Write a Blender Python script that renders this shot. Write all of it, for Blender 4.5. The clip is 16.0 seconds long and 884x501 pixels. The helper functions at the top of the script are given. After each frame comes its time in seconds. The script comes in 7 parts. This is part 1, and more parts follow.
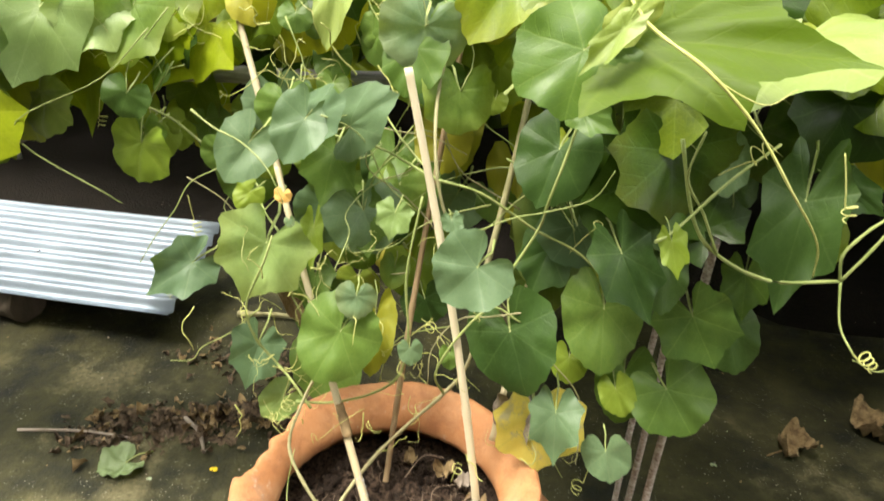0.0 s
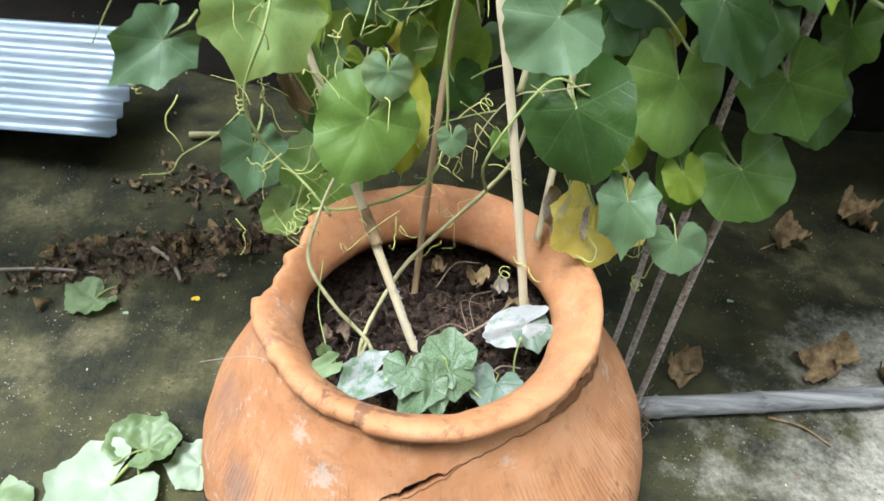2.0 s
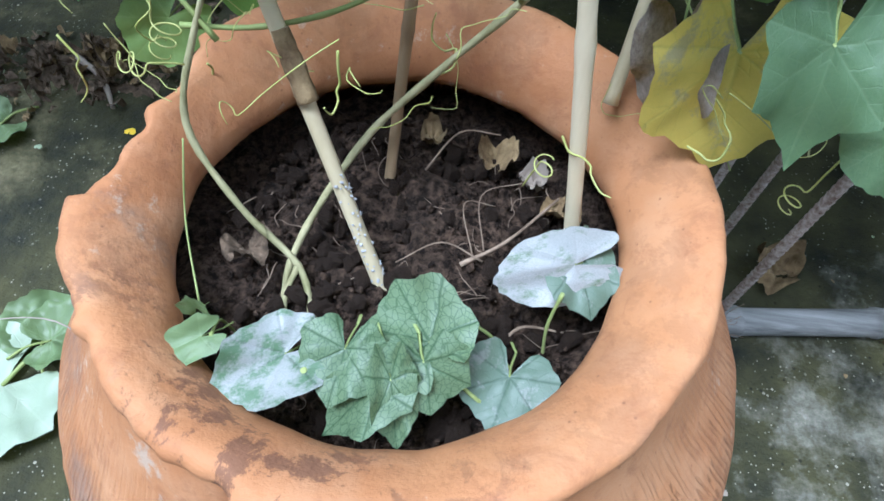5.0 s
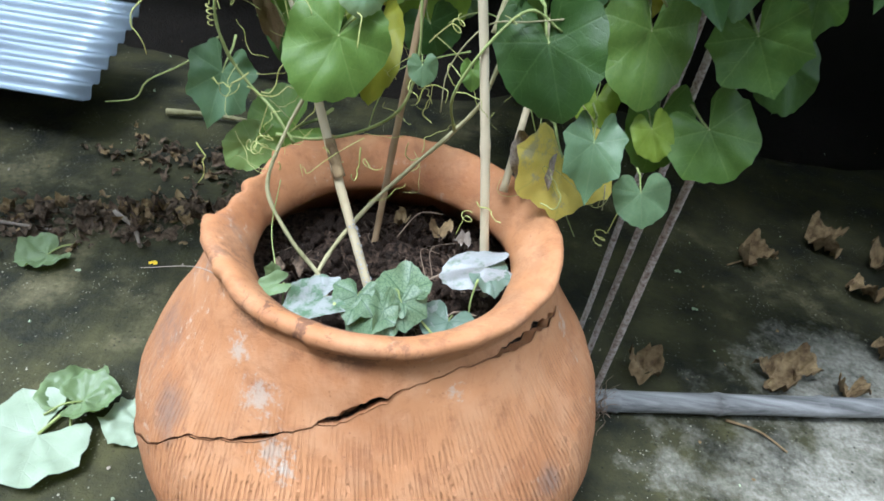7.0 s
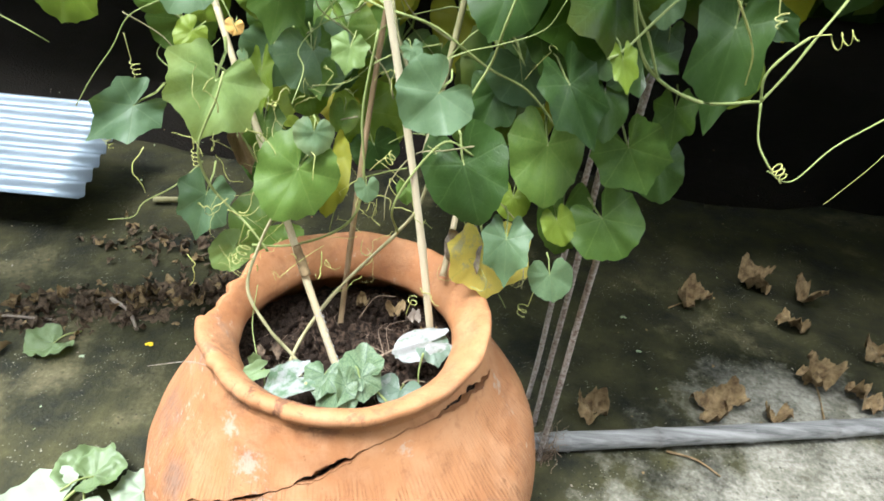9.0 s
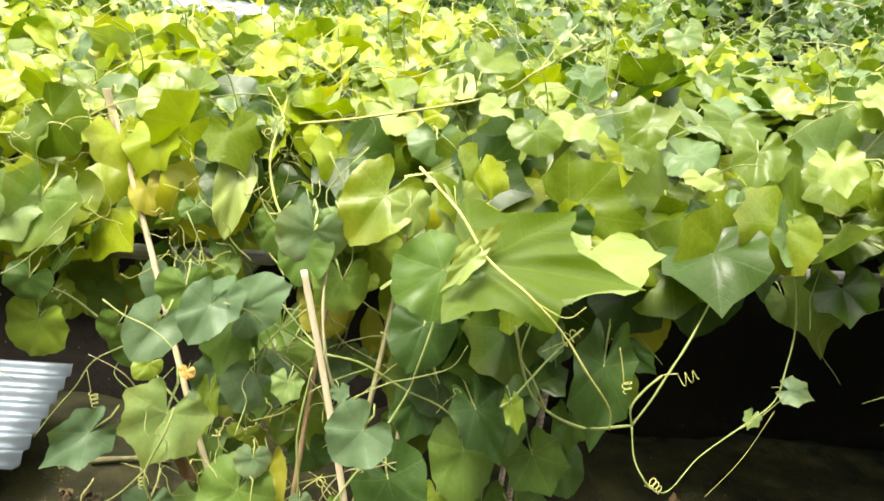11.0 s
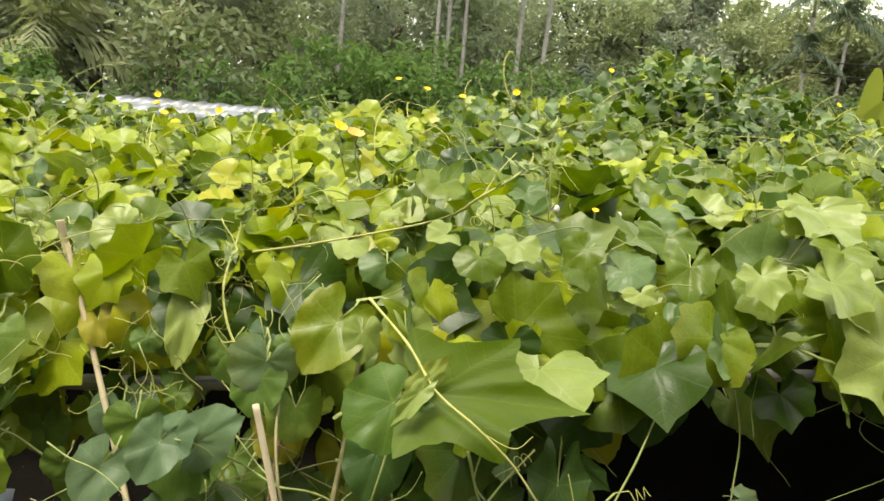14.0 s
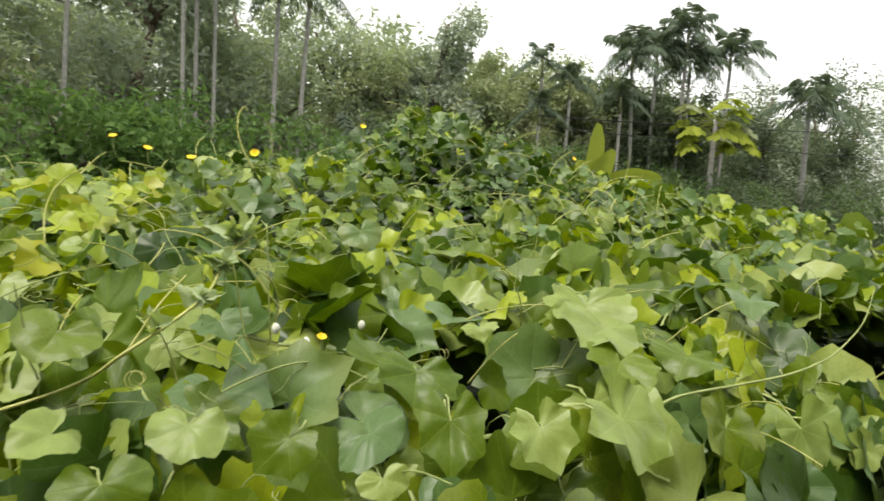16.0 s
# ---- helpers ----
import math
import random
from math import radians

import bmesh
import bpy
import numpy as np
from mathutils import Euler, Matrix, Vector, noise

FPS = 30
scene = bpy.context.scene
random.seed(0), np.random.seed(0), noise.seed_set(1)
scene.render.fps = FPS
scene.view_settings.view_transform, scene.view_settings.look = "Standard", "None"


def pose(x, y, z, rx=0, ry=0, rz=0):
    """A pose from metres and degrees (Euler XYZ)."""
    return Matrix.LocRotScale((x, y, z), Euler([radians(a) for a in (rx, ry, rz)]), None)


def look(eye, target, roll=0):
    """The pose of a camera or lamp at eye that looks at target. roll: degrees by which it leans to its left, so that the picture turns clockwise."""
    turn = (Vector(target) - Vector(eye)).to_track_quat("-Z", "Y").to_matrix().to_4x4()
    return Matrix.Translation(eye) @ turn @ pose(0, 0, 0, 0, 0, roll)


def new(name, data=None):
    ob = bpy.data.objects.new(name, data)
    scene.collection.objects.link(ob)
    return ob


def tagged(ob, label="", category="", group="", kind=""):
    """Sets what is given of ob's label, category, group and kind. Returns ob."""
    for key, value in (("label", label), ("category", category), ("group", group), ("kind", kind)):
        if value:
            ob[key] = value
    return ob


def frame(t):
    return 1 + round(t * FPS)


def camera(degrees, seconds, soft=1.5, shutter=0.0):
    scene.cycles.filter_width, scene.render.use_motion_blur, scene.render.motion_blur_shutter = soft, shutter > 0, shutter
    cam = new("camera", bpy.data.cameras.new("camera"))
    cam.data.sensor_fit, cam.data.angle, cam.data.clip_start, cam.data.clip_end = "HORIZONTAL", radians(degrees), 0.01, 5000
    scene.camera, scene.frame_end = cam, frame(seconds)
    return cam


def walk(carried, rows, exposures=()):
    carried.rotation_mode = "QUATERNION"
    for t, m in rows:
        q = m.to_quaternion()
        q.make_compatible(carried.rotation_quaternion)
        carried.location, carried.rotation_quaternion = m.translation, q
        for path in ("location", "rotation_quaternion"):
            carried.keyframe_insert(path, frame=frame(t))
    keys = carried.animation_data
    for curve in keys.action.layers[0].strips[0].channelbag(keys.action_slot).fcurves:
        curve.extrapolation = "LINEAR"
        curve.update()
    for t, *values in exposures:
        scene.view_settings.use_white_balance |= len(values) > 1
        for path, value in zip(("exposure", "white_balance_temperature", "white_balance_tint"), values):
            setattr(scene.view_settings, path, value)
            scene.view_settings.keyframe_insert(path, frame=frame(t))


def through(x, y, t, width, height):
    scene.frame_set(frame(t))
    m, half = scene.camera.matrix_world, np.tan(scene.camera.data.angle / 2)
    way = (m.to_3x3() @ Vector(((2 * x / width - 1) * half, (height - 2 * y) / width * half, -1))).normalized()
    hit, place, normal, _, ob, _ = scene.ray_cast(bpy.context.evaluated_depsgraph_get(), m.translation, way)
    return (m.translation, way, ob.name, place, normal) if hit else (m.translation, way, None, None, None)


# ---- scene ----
cam = camera(68.2, 16.0, soft=1.65, shutter=0.25)
PATH = [
    (0, (0.243, -0.716, 1.456), (-0.065, 1.046, 0.561), 1.7),
    (0.5, (0.239, -0.832, 1.41), (-0.025, 0.88, 0.409), 3.9),
    (1, (0.249, -0.888, 1.363), (-0.002, 0.757, 0.253), 2.9),
    (1.5, (0.14, -0.77, 1.345), (-0.023, 0.869, 0.209), 3.7),
    (2, (0.072, -0.624, 1.302), (0.006, 0.877, -0.017), 3.1),
    (2.5, (0.072, -0.431, 1.227), (-0.09, 0.959, -0.202), 1.9),
    (3, (0.093, -0.31, 1.112), (-0.109, 0.843, -0.509), 1.9),
    (3.5, (0.091, -0.253, 1.05), (-0.037, 0.81, -0.639), 5.6),
    (3.7, (0.086, -0.24, 1.032), (0.007, 0.825, -0.659), 8.1),
    (5.8, (0.107, -0.266, 1.063), (-0.002, 0.788, -0.634), 2.5),
    (6, (0.113, -0.309, 1.077), (0.004, 0.793, -0.589), 3.1),
    (6.5, (0.116, -0.486, 1.128), (0.073, 0.889, -0.324), 8.2),
    (7, (0.113, -0.699, 1.176), (0.103, 0.886, -0.044), 8.9),
    (7.5, (0.118, -0.762, 1.232), (0.08, 0.882, 0.093), 7.2),
    (8, (0.139, -0.79, 1.296), (0.112, 0.927, 0.271), 6.4),
    (8.5, (0.158, -0.817, 1.314), (0.169, 0.845, 0.201), 6.6),
    (9, (0.173, -0.828, 1.368), (0.187, 0.833, 0.255), 5.6),
    (9.5, (0.191, -0.834, 1.484), (0.254, 0.929, 0.54), 5.8),
    (9.6, (0.186, -0.848, 1.497), (0.237, 0.921, 0.565), 6.4),
    (10, (0.193, -0.828, 1.563), (0.281, 0.991, 0.738), 5.4),
    (10.2, (0.197, -0.838, 1.584), (0.31, 1.002, 0.809), 5.7),
    (12.3, (0.201, -0.934, 1.727), (0.324, 1.028, 1.358), 4.8),
    (12.5, (0.201, -0.924, 1.732), (0.317, 1.038, 1.359), 4.3),
    (13, (0.213, -0.919, 1.73), (0.353, 1.045, 1.379), 3.7),
    (13.5, (0.22, -0.912, 1.738), (0.389, 1.055, 1.42), 3.7),
    (14, (0.218, -0.912, 1.738), (0.431, 1.051, 1.418), 4.0),
    (14.5, (0.225, -0.869, 1.739), (0.458, 1.089, 1.405), 3.1),
    (15, (0.265, -0.763, 1.759), (0.558, 1.192, 1.457), 1.9),
    (15.5, (0.393, -0.597, 1.807), (1.001, 1.301, 1.635), 2.9),
    (16, (0.444, -0.49, 1.843), (1.306, 1.309, 1.702), 2.1),
]
EXPOSURES = ((0, 2.0, 6800, 10), (1, 2.0, 6350, 10), (2, 1.7, 5550, 10), (3, 1.60, 5000, 10), (6, 1.32, 4800, 10), (7.5, 1.65, 5350, 10), (9, 2.0, 5700, 10), (10.2, 2.3, 6450, 10), (12.3, 1.27, 7150, 10), (15, 1.05, 6950, 10), (16, 0.74, 6650, 10))
walk(cam, [(t, look(eye, target, roll)) for t, eye, target, roll in PATH], EXPOSURES)

# ---- world and light ----
world = bpy.data.worlds.new("overcast_sky")
scene.world = world
world.use_nodes = True
wn, wl = world.node_tree.nodes, world.node_tree.links
sky = wn.new("ShaderNodeTexSky")
sky.sky_type, sky.sun_disc = "NISHITA", False
sky.sun_elevation, sky.sun_rotation = radians(69), radians(233)
sky.dust_density, sky.air_density, sky.ozone_density = 6.0, 1.0, 0.4
haze = wn.new("ShaderNodeMix")
haze.data_type = "RGBA"
haze.inputs["Factor"].default_value = 0.8
haze.inputs["B"].default_value = (11.6, 11.8, 11.4, 1)
wl.new(sky.outputs["Color"], haze.inputs["A"])
wl.new(haze.outputs["Result"], wn["Background"].inputs["Color"])
wn["Background"].inputs["Strength"].default_value = 0.096

sun = new("sun", bpy.data.lights.new("sun", "SUN"))
sun.data.energy, sun.data.angle, sun.data.color = 2.1, radians(20), (1.0, 0.96, 0.88)
# high sun behind the camera's left shoulder
sun.matrix_world = look((-1.6, -1.2, 5.2), (0, 0, 0))

# ---- helpers of this scene ----
rng = random.Random(11)


def part(name, bm, material, parent=None, label=""):
    """Links a bmesh as one mesh object, under a parent where one is given."""
    me = bpy.data.meshes.new(name)
    bm.to_mesh(me)
    bm.free()
    return part_of(name, me, material, parent, label)


def part_of(name, me, material, parent=None, label=""):
    for m in (material if isinstance(material, (list, tuple)) else [material]):
        me.materials.append(m)
    ob = new(name, me)
    if parent is not None:
        ob.parent = parent
        ob.matrix_parent_inverse = parent.matrix_world.inverted()
    if label:
        tagged(ob, label)
    return ob


def thing(name, x, y, z, label, category, group="", kind=""):
    """An Empty at the thing's base."""
    ob = new(name)
    ob.empty_display_size = 0.1
    ob.matrix_world = pose(x, y, z)
    bpy.context.view_layer.update()
    return tagged(ob, label, category, group, kind)


def smooth_path(points, steps=6):
    """A Catmull-Rom curve through the points."""
    p = [Vector(q) for q in points]
    p = [p[0] * 2 - p[1]] + p + [p[-1] * 2 - p[-2]]
    out = []
    for i in range(1, len(p) - 2):
        a, b, c, d = p[i - 1], p[i], p[i + 1], p[i + 2]
        for k in range(steps):
            t = k / steps
            out.append(0.5 * (2 * b + (c - a) * t + (2 * a - 5 * b + 4 * c - d) * t * t + (3 * b - a - 3 * c + d) * t ** 3))
    out.append(p[-2])
    return out


def tube(bm, path, r0, r1=None, sides=6, bump=0.0, seed=0):
    """Adds a tapered round tube along a path to a bmesh, closed at its ends."""
    r1 = r0 if r1 is None else r1
    path = [Vector(q) for q in path]
    side = Vector((0, 0, 1)) if abs((path[1] - path[0]).normalized().z) < 0.9 else Vector((1, 0, 0))
    dice, rings = random.Random(seed), []
    for i, q in enumerate(path):
        ahead = (path[min(i + 1, len(path) - 1)] - path[max(i - 1, 0)]).normalized()
        u = side.cross(ahead).normalized()
        v = ahead.cross(u)
        r = (r0 + (r1 - r0) * i / (len(path) - 1)) * (1 + bump * dice.uniform(-1, 1))
        rings.append([bm.verts.new(q + (u * math.cos(a) + v * math.sin(a)) * r) for a in (2 * math.pi * k / sides for k in range(sides))])
    for lo, hi in zip(rings, rings[1:]):
        for k in range(sides):
            bm.faces.new((lo[k], lo[(k + 1) % sides], hi[(k + 1) % sides], hi[k])).smooth = True
    bm.faces.new(rings[0][::-1])
    bm.faces.new(rings[-1])


def cane_mesh(bm, a, b, r0, r1, gap=0.17, sides=9, seed=0):
    """A bamboo cane or pole from a to b, with swollen nodes and a slight bend."""
    a, b, dice = Vector(a), Vector(b), random.Random(seed)
    n = max(2, round((b - a).length / gap))
    bend = Vector((dice.uniform(-1, 1), dice.uniform(-1, 1), dice.uniform(-1, 1))) * 0.004 * n
    path, radii = [], []
    for i in range(n):
        for f, s in ((0.0, 1.16), (0.06, 1.0), (0.5, 0.97), (0.9, 1.0), (0.96, 1.05)):
            t = (i + f + dice.uniform(-0.03, 0.03)) / n
            path.append(a.lerp(b, t) + bend * math.sin(math.pi * t))
            radii.append((r0 + (r1 - r0) * t) * s)
    path.append(b), radii.append(r1)
    ahead = (b - a).normalized()
    u = ahead.cross(Vector((0.3, 0.9, 0.2))).normalized()
    v = ahead.cross(u)
    rings = [[bm.verts.new(q + (u * math.cos(2 * math.pi * k / sides) + v * math.sin(2 * math.pi * k / sides)) * r) for k in range(sides)] for q, r in zip(path, radii)]
    for lo, hi in zip(rings, rings[1:]):
        for k in range(sides):
            bm.faces.new((lo[k], lo[(k + 1) % sides], hi[(k + 1) % sides], hi[k])).smooth = True
    bm.faces.new(rings[0][::-1])
    bm.faces.new(rings[-1])


# ---- materials ----
class Nodes:
    """Short forms for building a node material."""

    def __init__(self, name):
        self.mat = bpy.data.materials.new(name)
        self.mat.use_nodes = True
        self.n, self.l = self.mat.node_tree.nodes, self.mat.node_tree.links
        self.bsdf = self.n["Principled BSDF"]
        self.out = self.n["Material Output"]
        self.co = self.n.new("ShaderNodeTexCoord")

    def put(self, socket, value):
        if isinstance(value, bpy.types.NodeSocket):
            self.l.new(value, socket)
        elif isinstance(value, tuple) and len(value) == 3 and socket.type == "RGBA":
            socket.default_value = (*value, 1)
        else:
            socket.default_value = value

    def noise(self, scale, detail=4, rough=0.55, co="Object", stretch=None, distort=0.0):
        t = self.n.new("ShaderNodeTexNoise")
        t.inputs["Scale"].default_value, t.inputs["Detail"].default_value = scale, detail
        t.inputs["Roughness"].default_value, t.inputs["Distortion"].default_value = rough, distort
        vec = self.co.outputs[co]
        if stretch:
            m = self.n.new("ShaderNodeMapping")
            m.inputs["Scale"].default_value = stretch
            self.l.new(vec, m.inputs["Vector"])
            vec = m.outputs["Vector"]
        self.l.new(vec, t.inputs["Vector"])
        return t.outputs["Fac"]

    def voronoi(self, scale, feature="F1", co="Object"):
        t = self.n.new("ShaderNodeTexVoronoi")
        t.feature = feature
        t.inputs["Scale"].default_value = scale
        self.l.new(self.co.outputs[co], t.inputs["Vector"])
        return t.outputs["Distance"]

    def ramp(self, fac, *stops):
        r = self.n.new("ShaderNodeValToRGB")
        els = r.color_ramp.elements
        while len(els) < len(stops):
            els.new(0.5)
        for e, (at, c) in zip(els, stops):
            e.position, e.color = at, (*c, 1) if isinstance(c, tuple) else (c, c, c, 1)
        self.l.new(fac, r.inputs["Fac"])
        return r.outputs["Color"]

    def mix(self, fac, a, b, blend="MIX"):
        m = self.n.new("ShaderNodeMix")
        m.data_type, m.blend_type = "RGBA", blend
        self.put(m.inputs["Factor"], fac), self.put(m.inputs["A"], a), self.put(m.inputs["B"], b)
        return m.outputs["Result"]

    def math(self, op, a, b=0.0, c=0.0):
        m = self.n.new("ShaderNodeMath")
        m.operation = op
        self.put(m.inputs[0], a), self.put(m.inputs[1], b), self.put(m.inputs[2], c)
        return m.outputs[0]

    def bump(self, height, strength=0.4, distance=0.01):
        b = self.n.new("ShaderNodeBump")
        b.inputs["Strength"].default_value, b.inputs["Distance"].default_value = strength, distance
        self.l.new(height, b.inputs["Height"])
        self.l.new(b.outputs["Normal"], self.bsdf.inputs["Normal"])
        return b.outputs["Normal"]

    def done(self, color, rough=0.8, spec=None, metal=None):
        self.put(self.bsdf.inputs["Base Color"], color)
        self.put(self.bsdf.inputs["Roughness"], rough)
        if spec is not None:
            self.bsdf.inputs["Specular IOR Level"].default_value = spec
        if metal is not None:
            self.put(self.bsdf.inputs["Metallic"], metal)
        return self.mat


def concrete_material():
    k = Nodes("stained_concrete")
    big, mid, fine = k.noise(0.9, 5, 0.6), k.noise(5, 6, 0.65), k.noise(60, 5, 0.7)
    specks = k.math("MAXIMUM", k.ramp(k.voronoi(34), (0.0, 1.0), (0.08, 1.0), (0.10, 0.0)), k.ramp(k.voronoi(95), (0.0, 1.0), (0.12, 1.0), (0.16, 0.0)))
    pits = k.ramp(k.voronoi(55), (0.10, 1.0), (0.2, 0.0))
    algae = k.ramp(k.math("ADD", k.math("MULTIPLY", big, 0.65), k.math("MULTIPLY", mid, 0.4)), (0.58, 1.0), (0.72, 0.0))
    col = k.mix(k.ramp(fine, (0.3, 0.0), (0.7, 1.0)), (0.070, 0.064, 0.030), (0.260, 0.225, 0.130))
    col = k.mix(algae, col, k.mix(k.ramp(mid, (0.35, 0.0), (0.65, 1.0)), (0.005, 0.006, 0.002), (0.066, 0.062, 0.024)))
    # trodden patches where the slab is worn clean
    sep = k.n.new("ShaderNodeSeparateXYZ")
    k.l.new(k.co.outputs["Object"], sep.inputs[0])
    worn = None
    for px, py, wide in ((1.40, 0.10, 0.80), (-1.25, 0.02, 0.26), (0.3, -1.3, 1.3), (1.25, 0.56, 0.34)):
        dx, dy = k.math("DIVIDE", k.math("SUBTRACT", sep.outputs["X"], px), wide), k.math("DIVIDE", k.math("SUBTRACT", sep.outputs["Y"], py), wide * 0.6)
        d = k.math("ADD", k.math("MULTIPLY", dx, dx), k.math("MULTIPLY", dy, dy))
        worn = d if worn is None else k.math("MINIMUM", worn, d)
    worn = k.ramp(k.math("ADD", worn, k.math("MULTIPLY", k.math("SUBTRACT", k.noise(7, 6, 0.7), 0.5), 3.6)), (-0.2, 0.80), (1.3, 0.0))
    col = k.mix(worn, col, k.mix(k.ramp(k.math("ADD", k.math("MULTIPLY", fine, 0.6), k.math("MULTIPLY", mid, 0.5)), (0.38, 0.0), (0.68, 1.0)), (0.085, 0.080, 0.052), (0.46, 0.44, 0.37)))
    col = k.mix(k.math("MULTIPLY", specks, k.ramp(k.noise(9, 3), (0.46, 0.0), (0.58, 0.8))), col, (0.34, 0.32, 0.25))
    col = k.mix(k.math("MULTIPLY", pits, k.ramp(k.noise(14, 3), (0.45, 0.0), (0.6, 0.8))), col, (0.008, 0.008, 0.004))
    k.bump(k.math("ADD", fine, k.math("MULTIPLY", mid, 1.6)), 0.5, 0.012)
    return k.done(col, k.ramp(mid, (0.3, 0.62), (0.7, 0.92)), 0.3)


def soil_material(name="garden_soil", a=(0.012, 0.008, 0.006), b=(0.165, 0.108, 0.072)):
    k = Nodes(name)
    fine, mid = k.noise(110, 7, 0.75), k.noise(14, 5, 0.6)
    col = k.mix(k.ramp(fine, (0.42, 0.0), (0.66, 1.0)), a, b)
    col = k.mix(k.ramp(mid, (0.3, 0.55), (0.6, 0.0)), col, (0.02, 0.015, 0.011))
    k.bump(k.math("ADD", fine, k.math("MULTIPLY", k.voronoi(60), 0.7)), 0.9, 0.012)
    return k.done(col, 0.95, 0.15)


def terracotta_material():
    k = Nodes("weathered_terracotta")
    big, mid, fine = k.noise(4.5, 5, 0.6), k.noise(16, 6, 0.65), k.noise(110, 5, 0.7)
    col = k.mix(k.ramp(big, (0.3, 0.0), (0.7, 1.0)), (0.320, 0.132, 0.050), (0.465, 0.228, 0.098))
    col = k.mix(k.ramp(mid, (0.45, 0.0), (0.75, 0.7)), col, (0.48, 0.27, 0.14))
    col = k.mix(k.ramp(k.noise(26, 7, 0.78, distort=0.6), (0.52, 0.0), (0.66, 0.55)), col, (0.25, 0.105, 0.048))
    col = k.mix(k.ramp(k.voronoi(70), (0.05, 0.7), (0.11, 0.0)), col, (0.20, 0.09, 0.045))
    salt = k.ramp(k.math("MULTIPLY", k.noise(7, 3, 0.5), k.noise(45, 6, 0.75)), (0.365, 0.0), (0.43, 0.6))
    col = k.mix(salt, col, (0.54, 0.44, 0.33))
    soot = k.ramp(k.math("ADD", k.noise(3.1, 4, 0.6, distort=0.4), k.math("MULTIPLY", fine, 0.18)), (0.69, 0.0), (0.78, 0.65))
    col = k.mix(soot, col, (0.16, 0.12, 0.10))
    def mark(px, py, pz, size, ragged, grain=38, soft=0.35):
        """A ragged stain round a point of the jar."""
        v = k.n.new("ShaderNodeVectorMath")
        v.operation = "DISTANCE"
        k.l.new(k.co.outputs["Object"], v.inputs[0])
        v.inputs[1].default_value = (px, py, pz)
        d = k.math("ADD", k.math("DIVIDE", v.outputs["Value"], size), k.math("MULTIPLY", k.math("SUBTRACT", k.noise(grain, 7, 0.75), 0.5), ragged))
        return k.ramp(d, (soft, 1.0), (1.0, 0.0))

    for x, y, z, s in ((-0.235, -0.175, 0.43, 0.055), (0.31, -0.165, 0.40, 0.035), (-0.20, -0.13, 0.36, 0.04)):
        col = k.mix(k.math("MULTIPLY", mark(x, y, z, s, 1.6), 0.6), col, (0.15, 0.12, 0.105))
    for x, y, z, s in ((-0.085, -0.195, 0.520, 0.026), (-0.055, -0.235, 0.470, 0.026), (-0.035, -0.245, 0.452, 0.018), (-0.12, -0.155, 0.555, 0.018), (0.16, -0.175, 0.555, 0.016), (0.295, 0.03, 0.51, 0.022), (0.315, 0.02, 0.45, 0.022), (-0.171, -0.115, 0.517, 0.0085)):
        col = k.mix(k.math("MULTIPLY", mark(x, y, z, s, 5.2, 95, 0.3), 0.58), col, (0.42, 0.38, 0.31))
    # the worn lip: dark flakes in the fired skin
    sep = k.n.new("ShaderNodeSeparateXYZ")
    k.l.new(k.co.outputs["Object"], sep.inputs[0])
    lip = k.ramp(sep.outputs["Z"], (0.575, 0.0), (0.60, 1.0))
    flake = k.ramp(k.noise(17, 8, 0.78, distort=0.3), (0.50, 0.0), (0.545, 1.0))
    col = k.mix(k.math("MULTIPLY", k.math("MULTIPLY", lip, flake), k.math("ADD", 0.18, k.math("MULTIPLY", mark(-0.06, -0.18, 0.63, 0.22, 1.2), 0.62))), col, (0.13, 0.062, 0.036))
    # combed lines that run aslant round the belly
    w = k.n.new("ShaderNodeTexWave")
    w.wave_type, w.bands_direction = "BANDS", "X"
    w.inputs["Scale"].default_value, w.inputs["Distortion"].default_value = 5.2, 7.0
    w.inputs["Detail"].default_value, w.inputs["Detail Scale"].default_value = 4.0, 1.6
    k.l.new(k.co.outputs["UV"], w.inputs["Vector"])
    belly = k.ramp(sep.outputs["Z"], (0.40, 1.0), (0.54, 0.0))
    comb = k.math("MULTIPLY", k.ramp(w.outputs["Fac"], (0.45, 0.0), (0.85, 1.0)), k.math("MULTIPLY", belly, k.math("MULTIPLY", k.ramp(k.noise(9, 4, 0.6), (0.34, 0.45), (0.60, 1.0)), k.ramp(k.noise(48, 3, 0.5, stretch=(1, 1, 0.35)), (0.40, 0.1), (0.56, 1.0)))))
    col = k.mix(k.math("MULTIPLY", comb, 0.6), col, (0.27, 0.11, 0.045))
    k.bump(k.math("ADD", k.math("MULTIPLY", comb, -2.4), k.math("ADD", k.math("MULTIPLY", fine, 0.35), k.math("MULTIPLY", mid, 0.8))), 0.55, 0.006)
    return k.done(col, k.ramp(mid, (0.3, 0.62), (0.7, 0.85)), 0.3)


